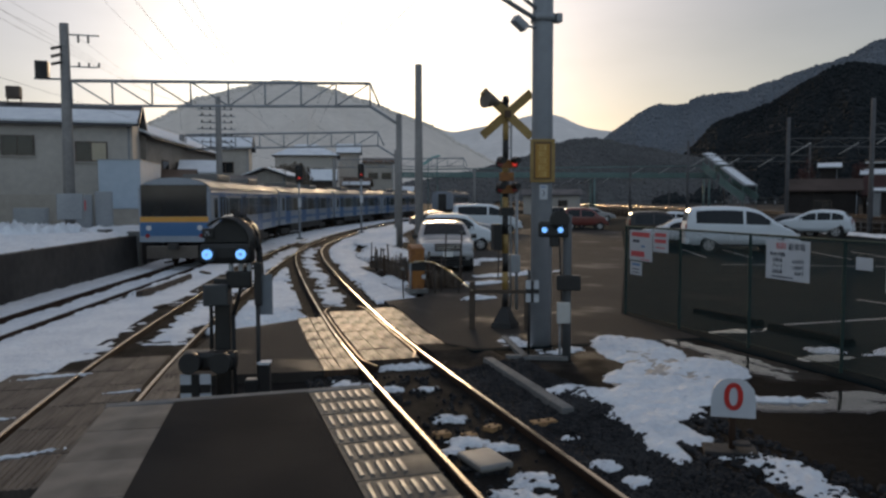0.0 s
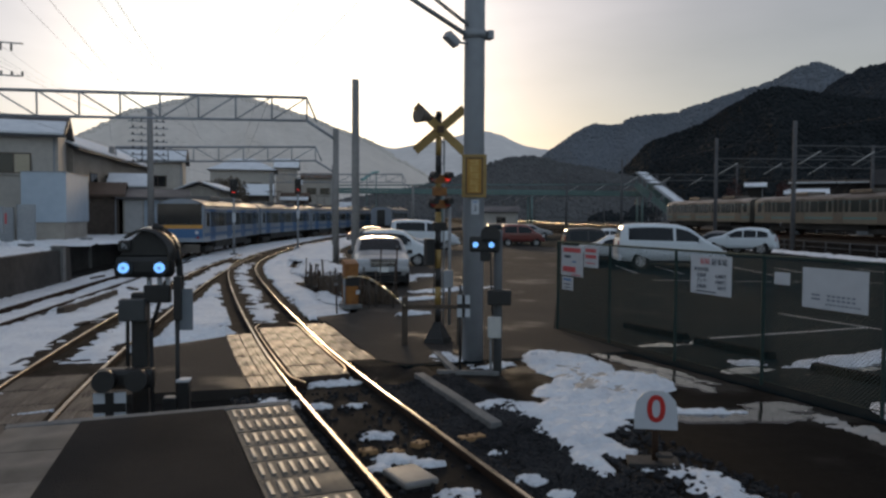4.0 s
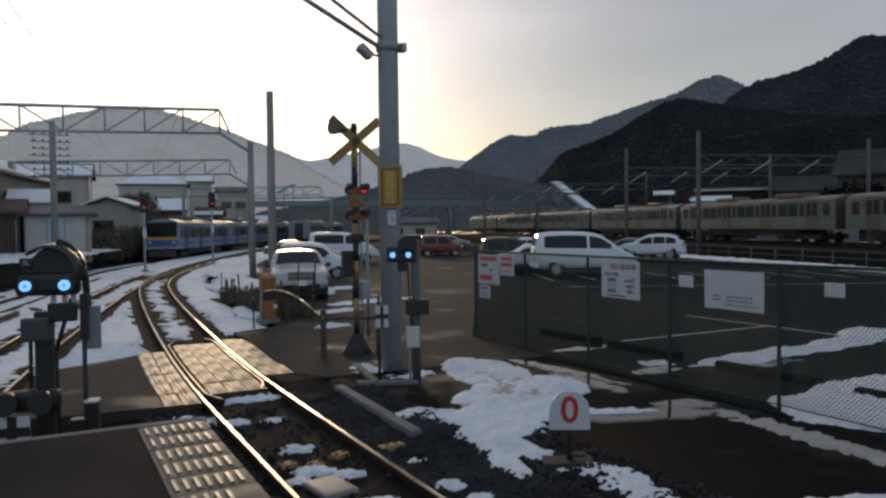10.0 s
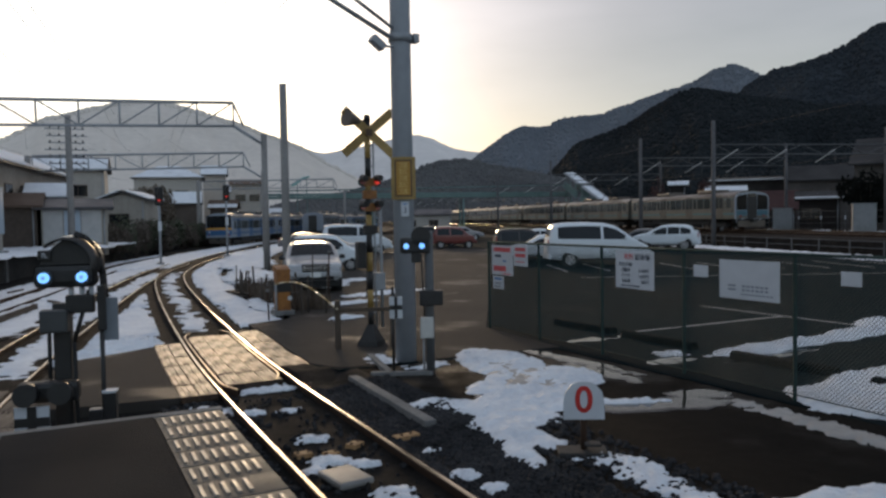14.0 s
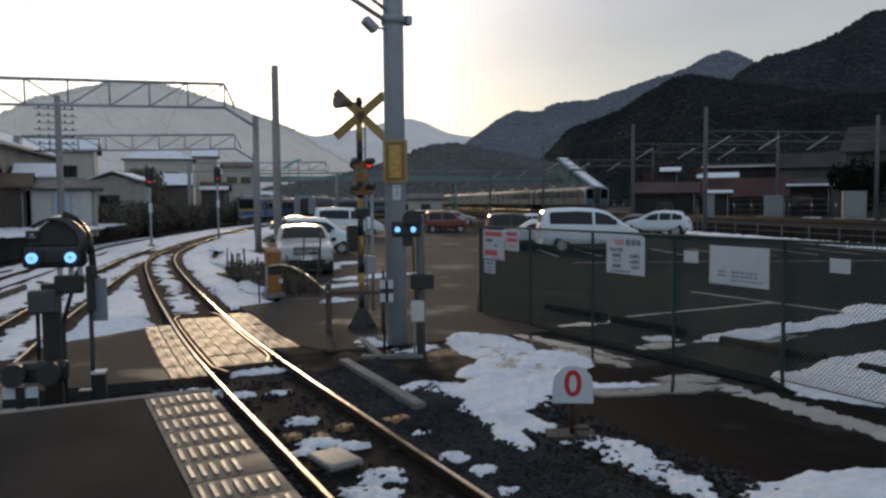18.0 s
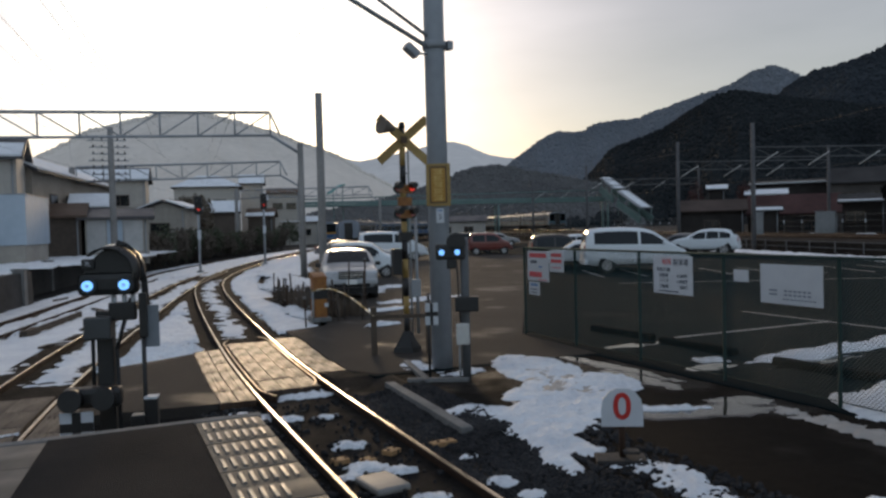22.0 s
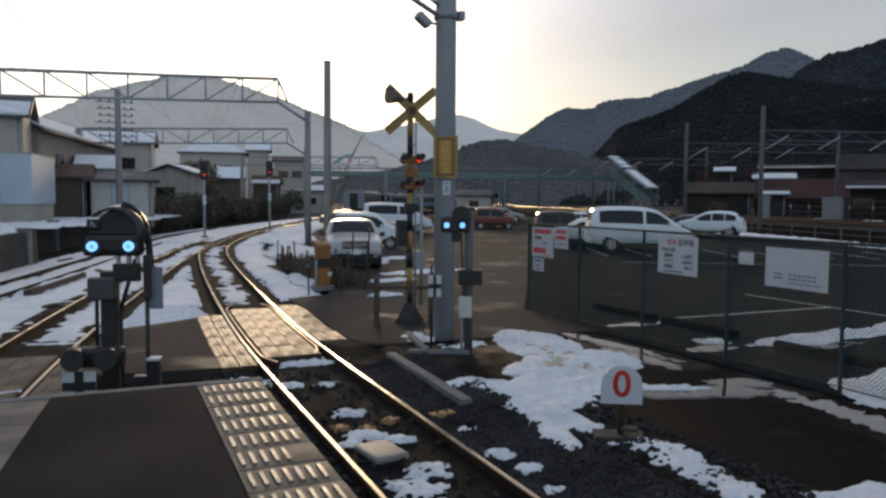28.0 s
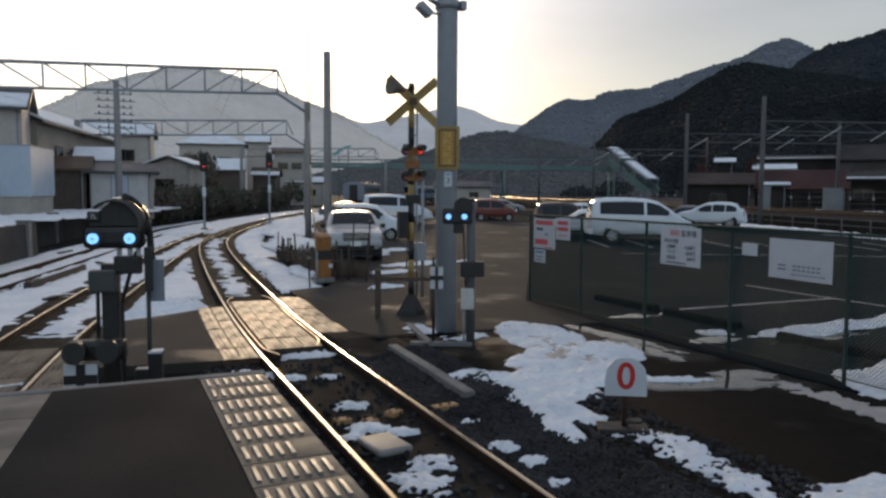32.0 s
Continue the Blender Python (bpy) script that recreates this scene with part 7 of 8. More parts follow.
for k, (x, y, rx, ry, hh) in enumerate(((-7.6, 35.3, 1.3, 0.9, 0.55), (-6.0, 35.8, 1.0, 0.8, 0.5), (-4.2, 36.4, 1.0, 0.8, 0.35), (-9.5, 37.0, 1.6, 1.2, 0.6))):
    snow_patch("snow_heap", x, y, rx, ry, 0.92, 501.0 + 3.9 * k, "heap of cleared snow behind the wall", hh, SNOW, ragged=0.25, cell=0.09)


def house(name, x, y, w, d, eave, ridge, rz, wall_m, roof_m, label, snow=True, base=0.9, windows=((0.3, 0.55),), along=True, cover=0.85, hip=False, curtain=False):
    """A house on its base: walls, gabled roof along its width, snow on the slope facing the line, windows on the front."""
    t = thing(name, pose(x, y, base, 0, 0, rz), label, "house", "houses by the line")
    e, r = eave - base, ridge - base
    boxp("wall", (0, 0, (e - 0.5) / 2), (w, d, e + 0.5), wall_m, t, bevel=0.01)
    if along:
        for sx in (-1, 1):
            pts = [(-d / 2, e), (d / 2, e), (0, r - 0.12)]
            part("gable", add_prism(bm_new(), pts, "x", sx * (w / 2 - 0.15), sx * w / 2), wall_m, t)
        o = 0.45
        roof = [(-d / 2 - o, e - 0.12), (0, r), (d / 2 + o, e - 0.12), (d / 2 + o, e + 0.02), (0, r + 0.14), (-d / 2 - o, e + 0.02)]
        rf = part("roof", add_prism(bm_new(), roof, "x", -w / 2 - 0.4, w / 2 + 0.4), roof_m, t)
        if snow:
            q = cover
            sl = lambda a: e + 0.03 + (r - e + 0.12) * a
            sn = [(-d / 2 - o + 0.05, sl(0.0)), (-(d / 2 + o) * (1 - q), sl(q)), (-(d / 2 + o) * (1 - q), sl(q) + 0.1), (-d / 2 - o + 0.02, sl(0) + 0.12)]
            part("roof_snow", add_prism(bm_new(), sn, "x", -w / 2 - 0.35, w / 2 + 0.3), SNOW, rf, "snow on the roof slope")
    else:
        for sy in (-1, 1):
            part("gable", add_prism(bm_new(), [(-w / 2, e), (w / 2, e), (0, r - 0.12)], "y", sy * (d / 2 - 0.15), sy * d / 2), wall_m, t)
        o = 0.45
        roof = [(-w / 2 - o, e - 0.12), (0, r), (w / 2 + o, e - 0.12), (w / 2 + o, e + 0.02), (0, r + 0.14), (-w / 2 - o, e + 0.02)]
        rf = part("roof", add_prism(bm_new(), roof, "y", -d / 2 - 0.4, d / 2 + 0.4), roof_m, t)
        if snow:
            sl = lambda a: e + 0.03 + (r - e + 0.12) * a
            for s in (-1, 1):
                sn = [(s * (w / 2 + o - 0.03), sl(0.0)), (s * (w / 2 + o) * (1 - cover), sl(cover)), (s * (w / 2 + o) * (1 - cover), sl(cover) + 0.1), (s * (w / 2 + o), sl(0) + 0.12)]
                part("roof_snow", add_prism(bm_new(), sn, "y", -d / 2 - 0.35, d / 2 + 0.3), SNOW, rf, "snow on the roof slope")
    if hip:
        for o in [c for c in t.children_recursive if c.name.startswith(("gable", "roof"))][::-1]:
            bpy.data.objects.remove(o)
        for nm, m_, k, up, mt in (("roof", 1.0, 0.0, 0.0, roof_m), ("roof_snow", 0.985, 0.0, 0.10, SNOW)):
            bm = bm_new()
            hw, hd, rw = (w / 2 + 0.5) * m_, (d / 2 + 0.5) * m_, 1.5
            vs = [bm.verts.new(v) for v in ((-hw, -hd, e + up), (hw, -hd, e + up), (hw, hd, e + up), (-hw, hd, e + up), (-rw, 0, r + up), (rw, 0, r + up))]
            for f in ((0, 1, 5, 4), (2, 3, 4, 5), (1, 2, 5), (3, 0, 4), (3, 2, 1, 0)):
                bm.faces.new([vs[i] for i in f])
            part(nm, bm, mt, t)
    for fx_, fz in windows:
        wx, wz = (fx_ - 0.5) * w, fz * e
        f = boxp("window", (wx, -d / 2 - 0.02, wz), (1.7, 0.08, 1.15), TIMBER, t, "dark framed window")
        for q in (-0.4, 0.4):
            boxp("pane", (wx + q, -d / 2 - 0.065, wz), (0.74, 0.02, 1.0), CURTAIN if curtain and q > 0 and fx_ > 0.8 else GLASS_DARK, f)
        boxp("sill", (wx, -d / 2 - 0.07, wz - 0.6), (1.8, 0.14, 0.06), wall_m, f)
    for sx in (0.4,):
        rodp("downpipe", (w / 2 - 0.2, -d / 2 - 0.06, -0.4), (w / 2 - 0.2, -d / 2 - 0.06, e - 0.1), 0.05, STEEL_GREY, t, seg=6)
    return t


h1 = house("house", -11.9, 51.2, 15.6, 6.6, 6.7, 8.05, 0, PLASTER, TILE_ROOF, "two-storey cream house with snow on its tiled roof", windows=((0.86, 0.73), (0.62, 0.78), (0.4, 0.75), (0.35, 0.3)), cover=0.6, curtain=True)
boxp("annexe", (7.75, -3.81, 2.33), (2.15, 5.5, 2.6), SHED_BLUE, h1, "pale blue box-like annexe", bevel=0.02, rz=-8)
boxp("annexe_base", (7.7, -3.78, 0.32), (2.05, 5.4, 1.44), PLASTER_GREY, h1, rz=-8)
boxp("annexe_cap", (7.75, -3.81, 3.65), (2.21, 5.56, 0.05), STEEL_GREY, h1, rz=-8)
boxp("tank", (1.2, -0.5, 7.75), (0.75, 0.75, 0.7), TIMBER, h1, "dark roof tank", bevel=0.05)
for q in (-0.35, 0.35):
    rodp("tank_leg", (1.2 + q, -0.5, 7.0), (1.2 + q, -0.5, 7.5), 0.04, TIMBER, h1, seg=5)
boxp("panel_wall", (3.6, -6.0, 0.75), (4.4, 0.15, 2.1), PLASTER_GREY, h1, "grey panel wall in front", bevel=0.01)
house("house", -4.86, 64.6, 22.0, 7.0, 6.45, 8.15, 78, PLASTER_HOUSE, TILE_ROOF, "long grey-brown house beside the line with a snowy roof", windows=((0.2, 0.66), (0.38, 0.66), (0.6, 0.66), (0.8, 0.66), (0.3, 0.25)), cover=0.97)
gr = house("house", 1.1, 56.3, 3.8, 4.5, 3.45, 3.95, -3, PLASTER_GREY, TILE_ROOF, "low garage with pale shutters and a dark roof", windows=(), snow=False)
for x, w, mt in ((-1.25, 1.1, PLASTER_WHITE), (-0.15, 0.95, SHED_BLUE), (0.95, 1.15, PLASTER_WHITE)):
    boxp("shutter", (x, -2.28, 1.35), (w, 0.06, 2.1), mt, gr, "pale garage shutter", bevel=0.01)
house("house", -0.5, 60.0, 2.1, 3.4, 4.2, 5.1, -5, TIMBER, TILE_ROOF, "small dark shed with thick snow on its roof", windows=(), cover=0.95)
house("house", -2.2, 56.2, 2.3, 4.0, 3.6, 4.35, -3, TIMBER, ROOF_BROWN, "dark timber lean-to with a brown roof", windows=(), snow=False)
house("house", 5.9, 74.0, 3.7, 4.0, 4.45, 5.15, -22, PLASTER_GREY, TILE_ROOF, "small grey house with a snow-edged gable roof", windows=((0.4, 0.5),), along=False)
house("house", 15.1, 121.0, 9.2, 8.0, 8.85, 10.75, -10, PLASTER_TAN, TILE_ROOF, "house with a broad snow-covered hipped roof", windows=((0.3, 0.7), (0.7, 0.7)), hip=True)
house("house", 23.3, 130.0, 3.5, 4.0, 10.0, 11.5, -12, PLASTER_TAN, TILE_ROOF, "tall pale house with a snowy roof", windows=(), cover=0.95)
house("house", 30.2, 138.0, 5.2, 5.0, 8.9, 9.7, -12, PLASTER_TAN, ROOF_BROWN, "tan house near the curve", windows=((0.3, 0.7), (0.75, 0.7)), snow=False)
house("house", 16.4, 114.0, 3.7, 3.5, 5.0, 6.6, -10, TIMBER, TILE_ROOF, "small dark shed with snow on its roof", windows=(), cover=0.95)
house("house", 23.4, 123.0, 3.8, 3.0, 4.5, 5.7, -20, TIMBER, ROOF_BROWN, "low dark shed with a snow-edged roof", windows=(), cover=0.4)
house("house", 0.6, 86.0, 8.0, 6.0, 7.7, 9.0, -6, PLASTER_TAN, TILE_ROOF, "house on the slope with a snowy roof", windows=((0.3, 0.7), (0.7, 0.7)), cover=0.8)
house("house", 31.0, 152.0, 5.0, 6.0, 8.0, 9.6, -20, PLASTER_TAN, TILE_ROOF, "far pale house near the curve", windows=((0.5, 0.7),))


def shrub(x, y, h, r, label="dark evergreen shrub beside the line", z=0.5, seed=1, n=700, leaf=None):
    """A bush: stems and many small leaf clumps with an uneven outline."""
    rnd = random.Random(seed)
    t = thing("shrub", pose(x, y, z), label, "shrub", "shrubs beside the line")
    bm = bm_new()
    for k in range(5):
        a = rnd.uniform(0, 6.3)
        add_rod(bm, (0, 0, -0.3), (r * 0.5 * math.cos(a), r * 0.5 * math.sin(a), h * 0.7), 0.05, 5, 0.02)
    part("stem", bm, BARK, t)
    vs, fs = [], []
    lobes = [(rnd.uniform(-0.6, 0.6) * r, rnd.uniform(-0.6, 0.6) * r, rnd.uniform(0.3, 0.8) * h, rnd.uniform(0.35, 0.6) * r) for _ in range(7)]
    for k in range(n):
        lx, ly, lz, lr = rnd.choice(lobes)
        d = Vector((rnd.gauss(0, 1), rnd.gauss(0, 1), rnd.gauss(0, 1))).normalized() * lr * rnd.uniform(0.55, 1.12)
        c = Vector((lx, ly, lz)) + Vector((d.x, d.y, d.z * h / (2 * r)))
        c.z = max(0.05, c.z)
        s = rnd.uniform(0.08, 0.17) * (0.6 + 0.4 * r)
        q = Euler((rnd.uniform(0, 6), rnd.uniform(0, 6), rnd.uniform(0, 6))).to_matrix()
        i = len(vs)
        for v in ((-s, 0, 0), (0, -s * 0.5, 0.02), (s, 0, 0), (0, s * 0.5, 0.03)):
            vs.append(tuple(c + q @ Vector(v)))
        fs.append((i, i + 1, i + 2, i + 3))
    me = bpy.data.meshes.new("crown")
    me.from_pydata(vs, [], fs)
    me.materials.append(leaf or LEAF)
    o = new("crown", me)
    o.parent = t
    tagged(o, "dense dark leaves", kind="stuff")
    return t


for k in range(5, 22):
    y = 50 + 2.3 * k
    x = x_at(TRACK_C, y) - 3.4 - random.uniform(0, 1.2)
    shrub(x, y, random.uniform(0.9, 2.2), random.uniform(0.9, 1.4), seed=k + 1, z=0.5)

for k in range(2, 22):
    y = 57 + 2.0 * k
    shrub(x_at(TRACK_C, y) - 3.1 - random.uniform(0, 0.5), y, random.uniform(1.9, 3.2) + 0.025 * (y - 58), random.uniform(1.1, 1.6), "tall brownish hedge shrub in front of houses", seed=60 + k, z=-0.35, n=800, leaf=LEAF_BROWN if k % 3 else LEAF)

# the tree's brown is lightened by haze painted into the leaf colour
shrub(10.5, 105.0, 6.7, 3.4, "round brown tree before a hipped roof", z=0.9, seed=141, n=4200, leaf=mat("hazy_brown_leaf", (0.17, 0.135, 0.10), (0.11, 0.088, 0.068), rough=0.8, scale=3, big=0.6))

# ---- line signals on the curve ----
for x, y, h in ((5.35, 47.7, 4.6), (10.6, 54.9, 5.05)):
    t = thing("line_signal", pose(x, y, -0.1), "tall railway signal with a dark round head and red light", "railway signal", "line signals")
    rodp("post", (0, 0, -0.2), (0, 0, h), 0.07, STEEL_GREY, t, seg=10)
    boxp("signal_head", (0, -0.05, h - 0.55), (0.46, 0.16, 1.1), BLACK, t, "black signal head", bevel=0.1)
    l = rodp("lamp_lens", (0, -0.13, h - 0.75), (0, -0.16, h - 0.75), 0.10, LAMP_RED, t, "red lens", seg=12)
    for z in (h - 0.75, h - 0.4):
        rodp("lamp_hood", (0, -0.13, z + 0.1), (0, -0.38, z + 0.08), 0.12, BLACK, t, seg=8)
    boxp("plate", (0, -0.1, h * 0.5), (0.2, 0.03, 0.55), SIGN_WHITE, t, "white plate")
    boxp("foot", (0, 0, 0.0), (0.4, 0.4, 0.3), CONC_LIGHT, t, bevel=0.02)

# ---- right side: footbridge, station and buildings beyond the embankment ----


def footbridge():
    t = thing("footbridge", pose(0, 0, 0), "green steel footbridge with a roofed stair down beyond the line", "footbridge")
    a, b = Vector((26.5, 109, 5.3)), Vector((73.0, 100.6, 6.0))
    d = (b - a).normalized()
    n = Vector((-d.y, d.x, 0))
    h = math.degrees(math.atan2(d.y, d.x))
    mid, L = (a + b) / 2, (b - a).length
    boxp("deck", tuple(mid), (L, 2.2, 0.35), GREEN_BRIDGE, t, rz=h)
    for s in (-1.1, 1.1):
        boxp("side_panel", tuple(mid + n * s + Vector((0, 0, 0.42))), (L, 0.06, 0.3), GREEN_BRIDGE, t, rz=h)
        rodp("handrail", tuple(a + n * s + Vector((0, 0, 1.3))), tuple(b + n * s + Vector((0, 0, 1.3))), 0.05, GREEN_BRIDGE, t, seg=6)
    for q in (0.0, 0.33, 0.62, 1.0):
        for s in (-0.9, 0.9):
            p = a.lerp(b, q) + n * s
            rodp("pier", (p.x, p.y, -0.4), (p.x, p.y, 5.3), 0.16, GREEN_BRIDGE, t, seg=8)
    for k in range(26):
        p = a.lerp(b, k / 25) - n * 1.12
        rodp("baluster", (p.x, p.y, 5.4), (p.x, p.y, 6.6), 0.03, GREEN_BRIDGE, t, seg=5)
    # stair with its roof, in two flights with a landing between
    for s0, s1, n in ((Vector((71.9, 98.4, 9.0)), Vector((71.4, 95.0, 7.2)), 6), (Vector((71.2, 93.6, 6.75)), Vector((71.2, 88.3, 4.1)), 11)):
        e = s1 - s0
        for k in range(n):
            p = s0.lerp(s1, (k + 0.5) / n)
            boxp("step", (p.x, p.y, p.z - 2.3), (2.4, 0.62, 0.08), STEEL_GREY, t)
        tilt = math.degrees(math.atan2(e.z, -e.y)) * -1
        c = (s0 + s1) / 2
        boxp("stair_roof", tuple(c), (2.3, e.length, 0.14), STEEL_GREY, t, "sloping stair roof", rx=tilt)
        boxp("roof_snow", tuple(c + Vector((0, 0, 0.12))), (1.4, e.length * 0.98, 0.06), SNOW, t, "snow on the stair roof", rx=tilt)
        for s in (-1.1, 1.1):
            boxp("stair_side", tuple(c + Vector((s, 0, -1.75))), (0.06, e.length, 1.1), GREEN_BRIDGE, t, rx=tilt)
            for q in (0.05, 0.5, 0.95):
                p = s0.lerp(s1, q)
                rodp("stair_post", (p.x + s, p.y, max(-0.4, p.z - 3.6)), (p.x + s, p.y, p.z), 0.06, GREEN_BRIDGE, t, seg=6)
    boxp("landing", (71.3, 94.3, 4.6), (2.4, 1.6, 0.12), STEEL_GREY, t, "steel landing")
    # curved canopy over the near stair head
    cn = [(30.2 + 2.3 * q, 108.0, 7.35 + 1.3 * math.sin(q * 1.45)) for q in (0, 0.25, 0.5, 0.75, 1.0)]
    bm = bm_new()
    for p0, p1 in zip(cn, cn[1:]):
        for dy in (-0.7, -0.35, 0.0, 0.35, 0.7):
            add_rod(bm, (p0[0], p0[1] + dy, p0[2]), (p1[0], p1[1] + dy, p1[2]), 0.13, 6)
    part("canopy", bm, mat("teal_sheet", (0.20, 0.42, 0.40), (0.16, 0.34, 0.33), rough=0.4), t, "curved teal stair canopy")
    for x, z in ((30.9, 7.8), (32.3, 8.5)):
        rodp("canopy_post", (x, 108.0, -0.4), (x, 108.0, z), 0.07, GREEN_BRIDGE, t, seg=6)


footbridge()

house("house", 79.5, 70.2, 9.5, 8.0, 6.35, 6.8, -46, TIMBER_DIM, ROOF_DARKER, "long dark building with a snow-edged roof", base=0.0, windows=((0.2, 0.5), (0.4, 0.5), (0.6, 0.5), (0.8, 0.5)), cover=0.07)
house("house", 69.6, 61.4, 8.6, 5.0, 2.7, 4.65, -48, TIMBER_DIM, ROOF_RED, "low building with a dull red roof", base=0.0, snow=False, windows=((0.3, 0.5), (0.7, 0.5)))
house("house", 70.5, 66.0, 4.0, 4.0, 4.85, 5.6, -46, PLASTER_DIM, ROOF_DARKER, "small building with a snow-white roof", base=0.0, windows=((0.5, 0.5),), cover=0.65)
house("house", 69.9, 73.1, 1.9, 1.4, 5.9, 6.3, -44, TIMBER_DIM, ROOF_DARKER, "tiny shed with a snow-white roof", base=0.0, windows=(), cover=0.95)
house("house", 61.5, 57.3, 1.9, 1.6, 3.0, 3.35, -44, TIMBER_DIM, ROOF_DARKER, "low hut with a snow-edged roof", base=0.0, windows=(), cover=0.5)
house("house", 62.3, 66.0, 6.5, 5.0, 3.2, 4.3, -43, TIMBER_DIM, ROOF_BROWN_DARK, "brown-roofed shed beyond the line", base=0.0, snow=False, windows=((0.5, 0.5),))
house("house", 66.5, 39.5, 11.0, 9.0, 6.3, 8.6, -62, PLASTER_DIM, ROOF_DARKER, "grey house with a broad dark tiled roof", base=0.0, snow=False, windows=((0.25, 0.35), (0.25, 0.75), (0.6, 0.75), (0.7, 0.35)))
house("house", 76.0, 30.0, 12.0, 9.0, 6.5, 8.8, -66, PLASTER_DIM, ROOF_DARKER, "dim house at the mountain's foot", base=0.0, snow=False, windows=((0.3, 0.7), (0.7, 0.7)))
house("house", 67.6, 51.4, 3.6, 4.0, 3.6, 4.3, -52, TIMBER_DIM, ROOF_DARKER, "small brown house with patchy snow on its roof", base=0.0, windows=((0.3, 0.6),), cover=0.15)
house("house", 80.5, 60.6, 7.5, 6.0, 6.0, 7.7, -54, PLASTER_DIM, ROOF_DARKER, "dim two-storey house behind a small brown one", base=0.0, snow=False, windows=((0.25, 0.72), (0.7, 0.72)))
house("house", 60.0, 128.0, 10.0, 6.0, 3.0, 3.9, -25, PLASTER_TAN, TILE_ROOF, "low tan building beyond the footbridge", base=0.0, snow=False, windows=((0.3, 0.5), (0.7, 0.5)))
house("house", 33.0, 138.0, 7.0, 6.0, 3.6, 4.6, -18, PLASTER_TAN, ROOF_BROWN, "tan building beyond the cars", base=0.0, windows=((0.3, 0.5), (0.7, 0.5)))
CABINET_GREY = mat("cabinet_paint", (0.24, 0.25, 0.26), (0.18, 0.19, 0.20), rough=0.6, scale=4, big=0.6)
for x, y, w, h in ((54.5, 37.6, 1.6, 2.1), (54.4, 51.7, 0.6, 2.0), (57.9, 47.7, 1.6, 1.9)):
    t = thing("equipment_cabinet", pose(x, y, 0.8, 0, 0, -50), "grey trackside equipment cabinet", "cabinet", "trackside cabinets")
    boxp("case", (0, 0, h / 2), (w, 0.8, h), CABINET_GREY, t, bevel=0.03)
    boxp("door", (0, -0.41, h / 2), (w * 0.85, 0.03, h * 0.85), CABINET_GREY, t, bevel=0.01)
    boxp("roof_cap", (0, 0, h + 0.03), (w + 0.1, 0.9, 0.06), CABINET_GREY, t)

LEAF_RED = mat("rusty_leaf", (0.085, 0.03, 0.026), (0.05, 0.02, 0.018), rough=0.8, scale=3, big=0.6)
for x, y, h, sd in ((64.0, 70.2, 7.0, 131), (67.8, 66.6, 6.2, 132)):
    shrub(x, y, h, 1.0, "slim rusty-leaved tree beyond the far line", z=0.3, seed=sd, n=900, leaf=LEAF_RED)
# the bush's shade is put into its near-black leaf colour
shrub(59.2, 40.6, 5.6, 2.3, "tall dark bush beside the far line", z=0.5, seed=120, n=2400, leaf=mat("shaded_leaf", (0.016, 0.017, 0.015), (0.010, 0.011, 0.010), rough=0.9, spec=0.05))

# poles and arms of the passing line
CANTI = mat("pale_tube", (0.50, 0.49, 0.47), (0.42, 0.41, 0.39), rough=0.5)
JR_POLE = mat("dark_concrete_pole", (0.115, 0.115, 0.12), (0.075, 0.075, 0.08), rough=0.9, scale=6, big=0.6)
for s in (-20, 6.8, 19, 44, 70, 97, 126, 160, 200):
    p = JR0 + JRD * s - Vector((JRD.y, -JRD.x)) * 6.0
    q = JR0 + JRD * s + Vector((JRD.y, -JRD.x)) * 8.0
    t = thing("catenary_gantry", pose(0, 0, 0), "slim catenary gantry over the passing line", "gantry", "gantries of the passing line")
    rodp("post", (p.x, p.y, -0.4), (p.x, p.y, 9.0), 0.17, JR_POLE, t, "concrete post", seg=10, r2=0.14)
    rodp("post", (q.x, q.y, -0.4), (q.x, q.y, 8.6), 0.15, JR_POLE, t, "concrete post", seg=10, r2=0.12)
    for z in (6.6, 7.3):
        rodp("chord", (p.x, p.y, z), (q.x, q.y, z), 0.05, JR_STEEL, t, seg=5)
    for j in range(8):
        a, b = p.lerp(q, j / 8), p.lerp(q, (j + 1) / 8)
        rodp("diagonal", (a.x, a.y, 6.6 if j % 2 else 7.3), (b.x, b.y, 7.3 if j % 2 else 6.6), 0.03, JR_STEEL, t, seg=5)
    for j in (0.02, 0.3, 0.58):
        a = p.lerp(q, j)
        rodp("cantilever", (a.x, a.y, 6.0), (a.x + 1.5, a.y - 0.5, 6.95), 0.038, CANTI, t, "pale cantilever tube", seg=6)
        rodp("dropper", (a.x + 1.5, a.y - 0.5, 6.95), (a.x + 1.5, a.y - 0.5, 5.95), 0.02, JR_STEEL, t, seg=5)
# fence with short posts along the far edge of the car park
lf = thing("low_fence", pose(0, 0, 0), "low dark post and rail fence edging the car park", "fence")
e0, e1 = JR0 - JRD * 60 - Vector((JRD.y, -JRD.x)) * 6.2, JR0 + JRD * 90 - Vector((JRD.y, -JRD.x)) * 6.2
for k in range(61):
    p = e0.lerp(e1, k / 60)
    rodp("post", (p.x, p.y, -0.2), (p.x, p.y, 0.85), 0.035, JR_STEEL, lf, seg=6)
for z in (0.45, 0.8):
    rodp("rail", (e0.x, e0.y, z), (e1.x, e1.y, z), 0.02, JR_STEEL, lf, seg=5)
# taller wire fence with white reflectors on the far side of the tracks
ff = thing("wire_fence", pose(0, 0, 0), "dark wire fence with white reflectors beyond the tracks", "fence")
f0, f1 = JR0 - JRD * 60 + Vector((JRD.y, -JRD.x)) * 8.6, JR0 + JRD * 75 + Vector((JRD.y, -JRD.x)) * 8.6
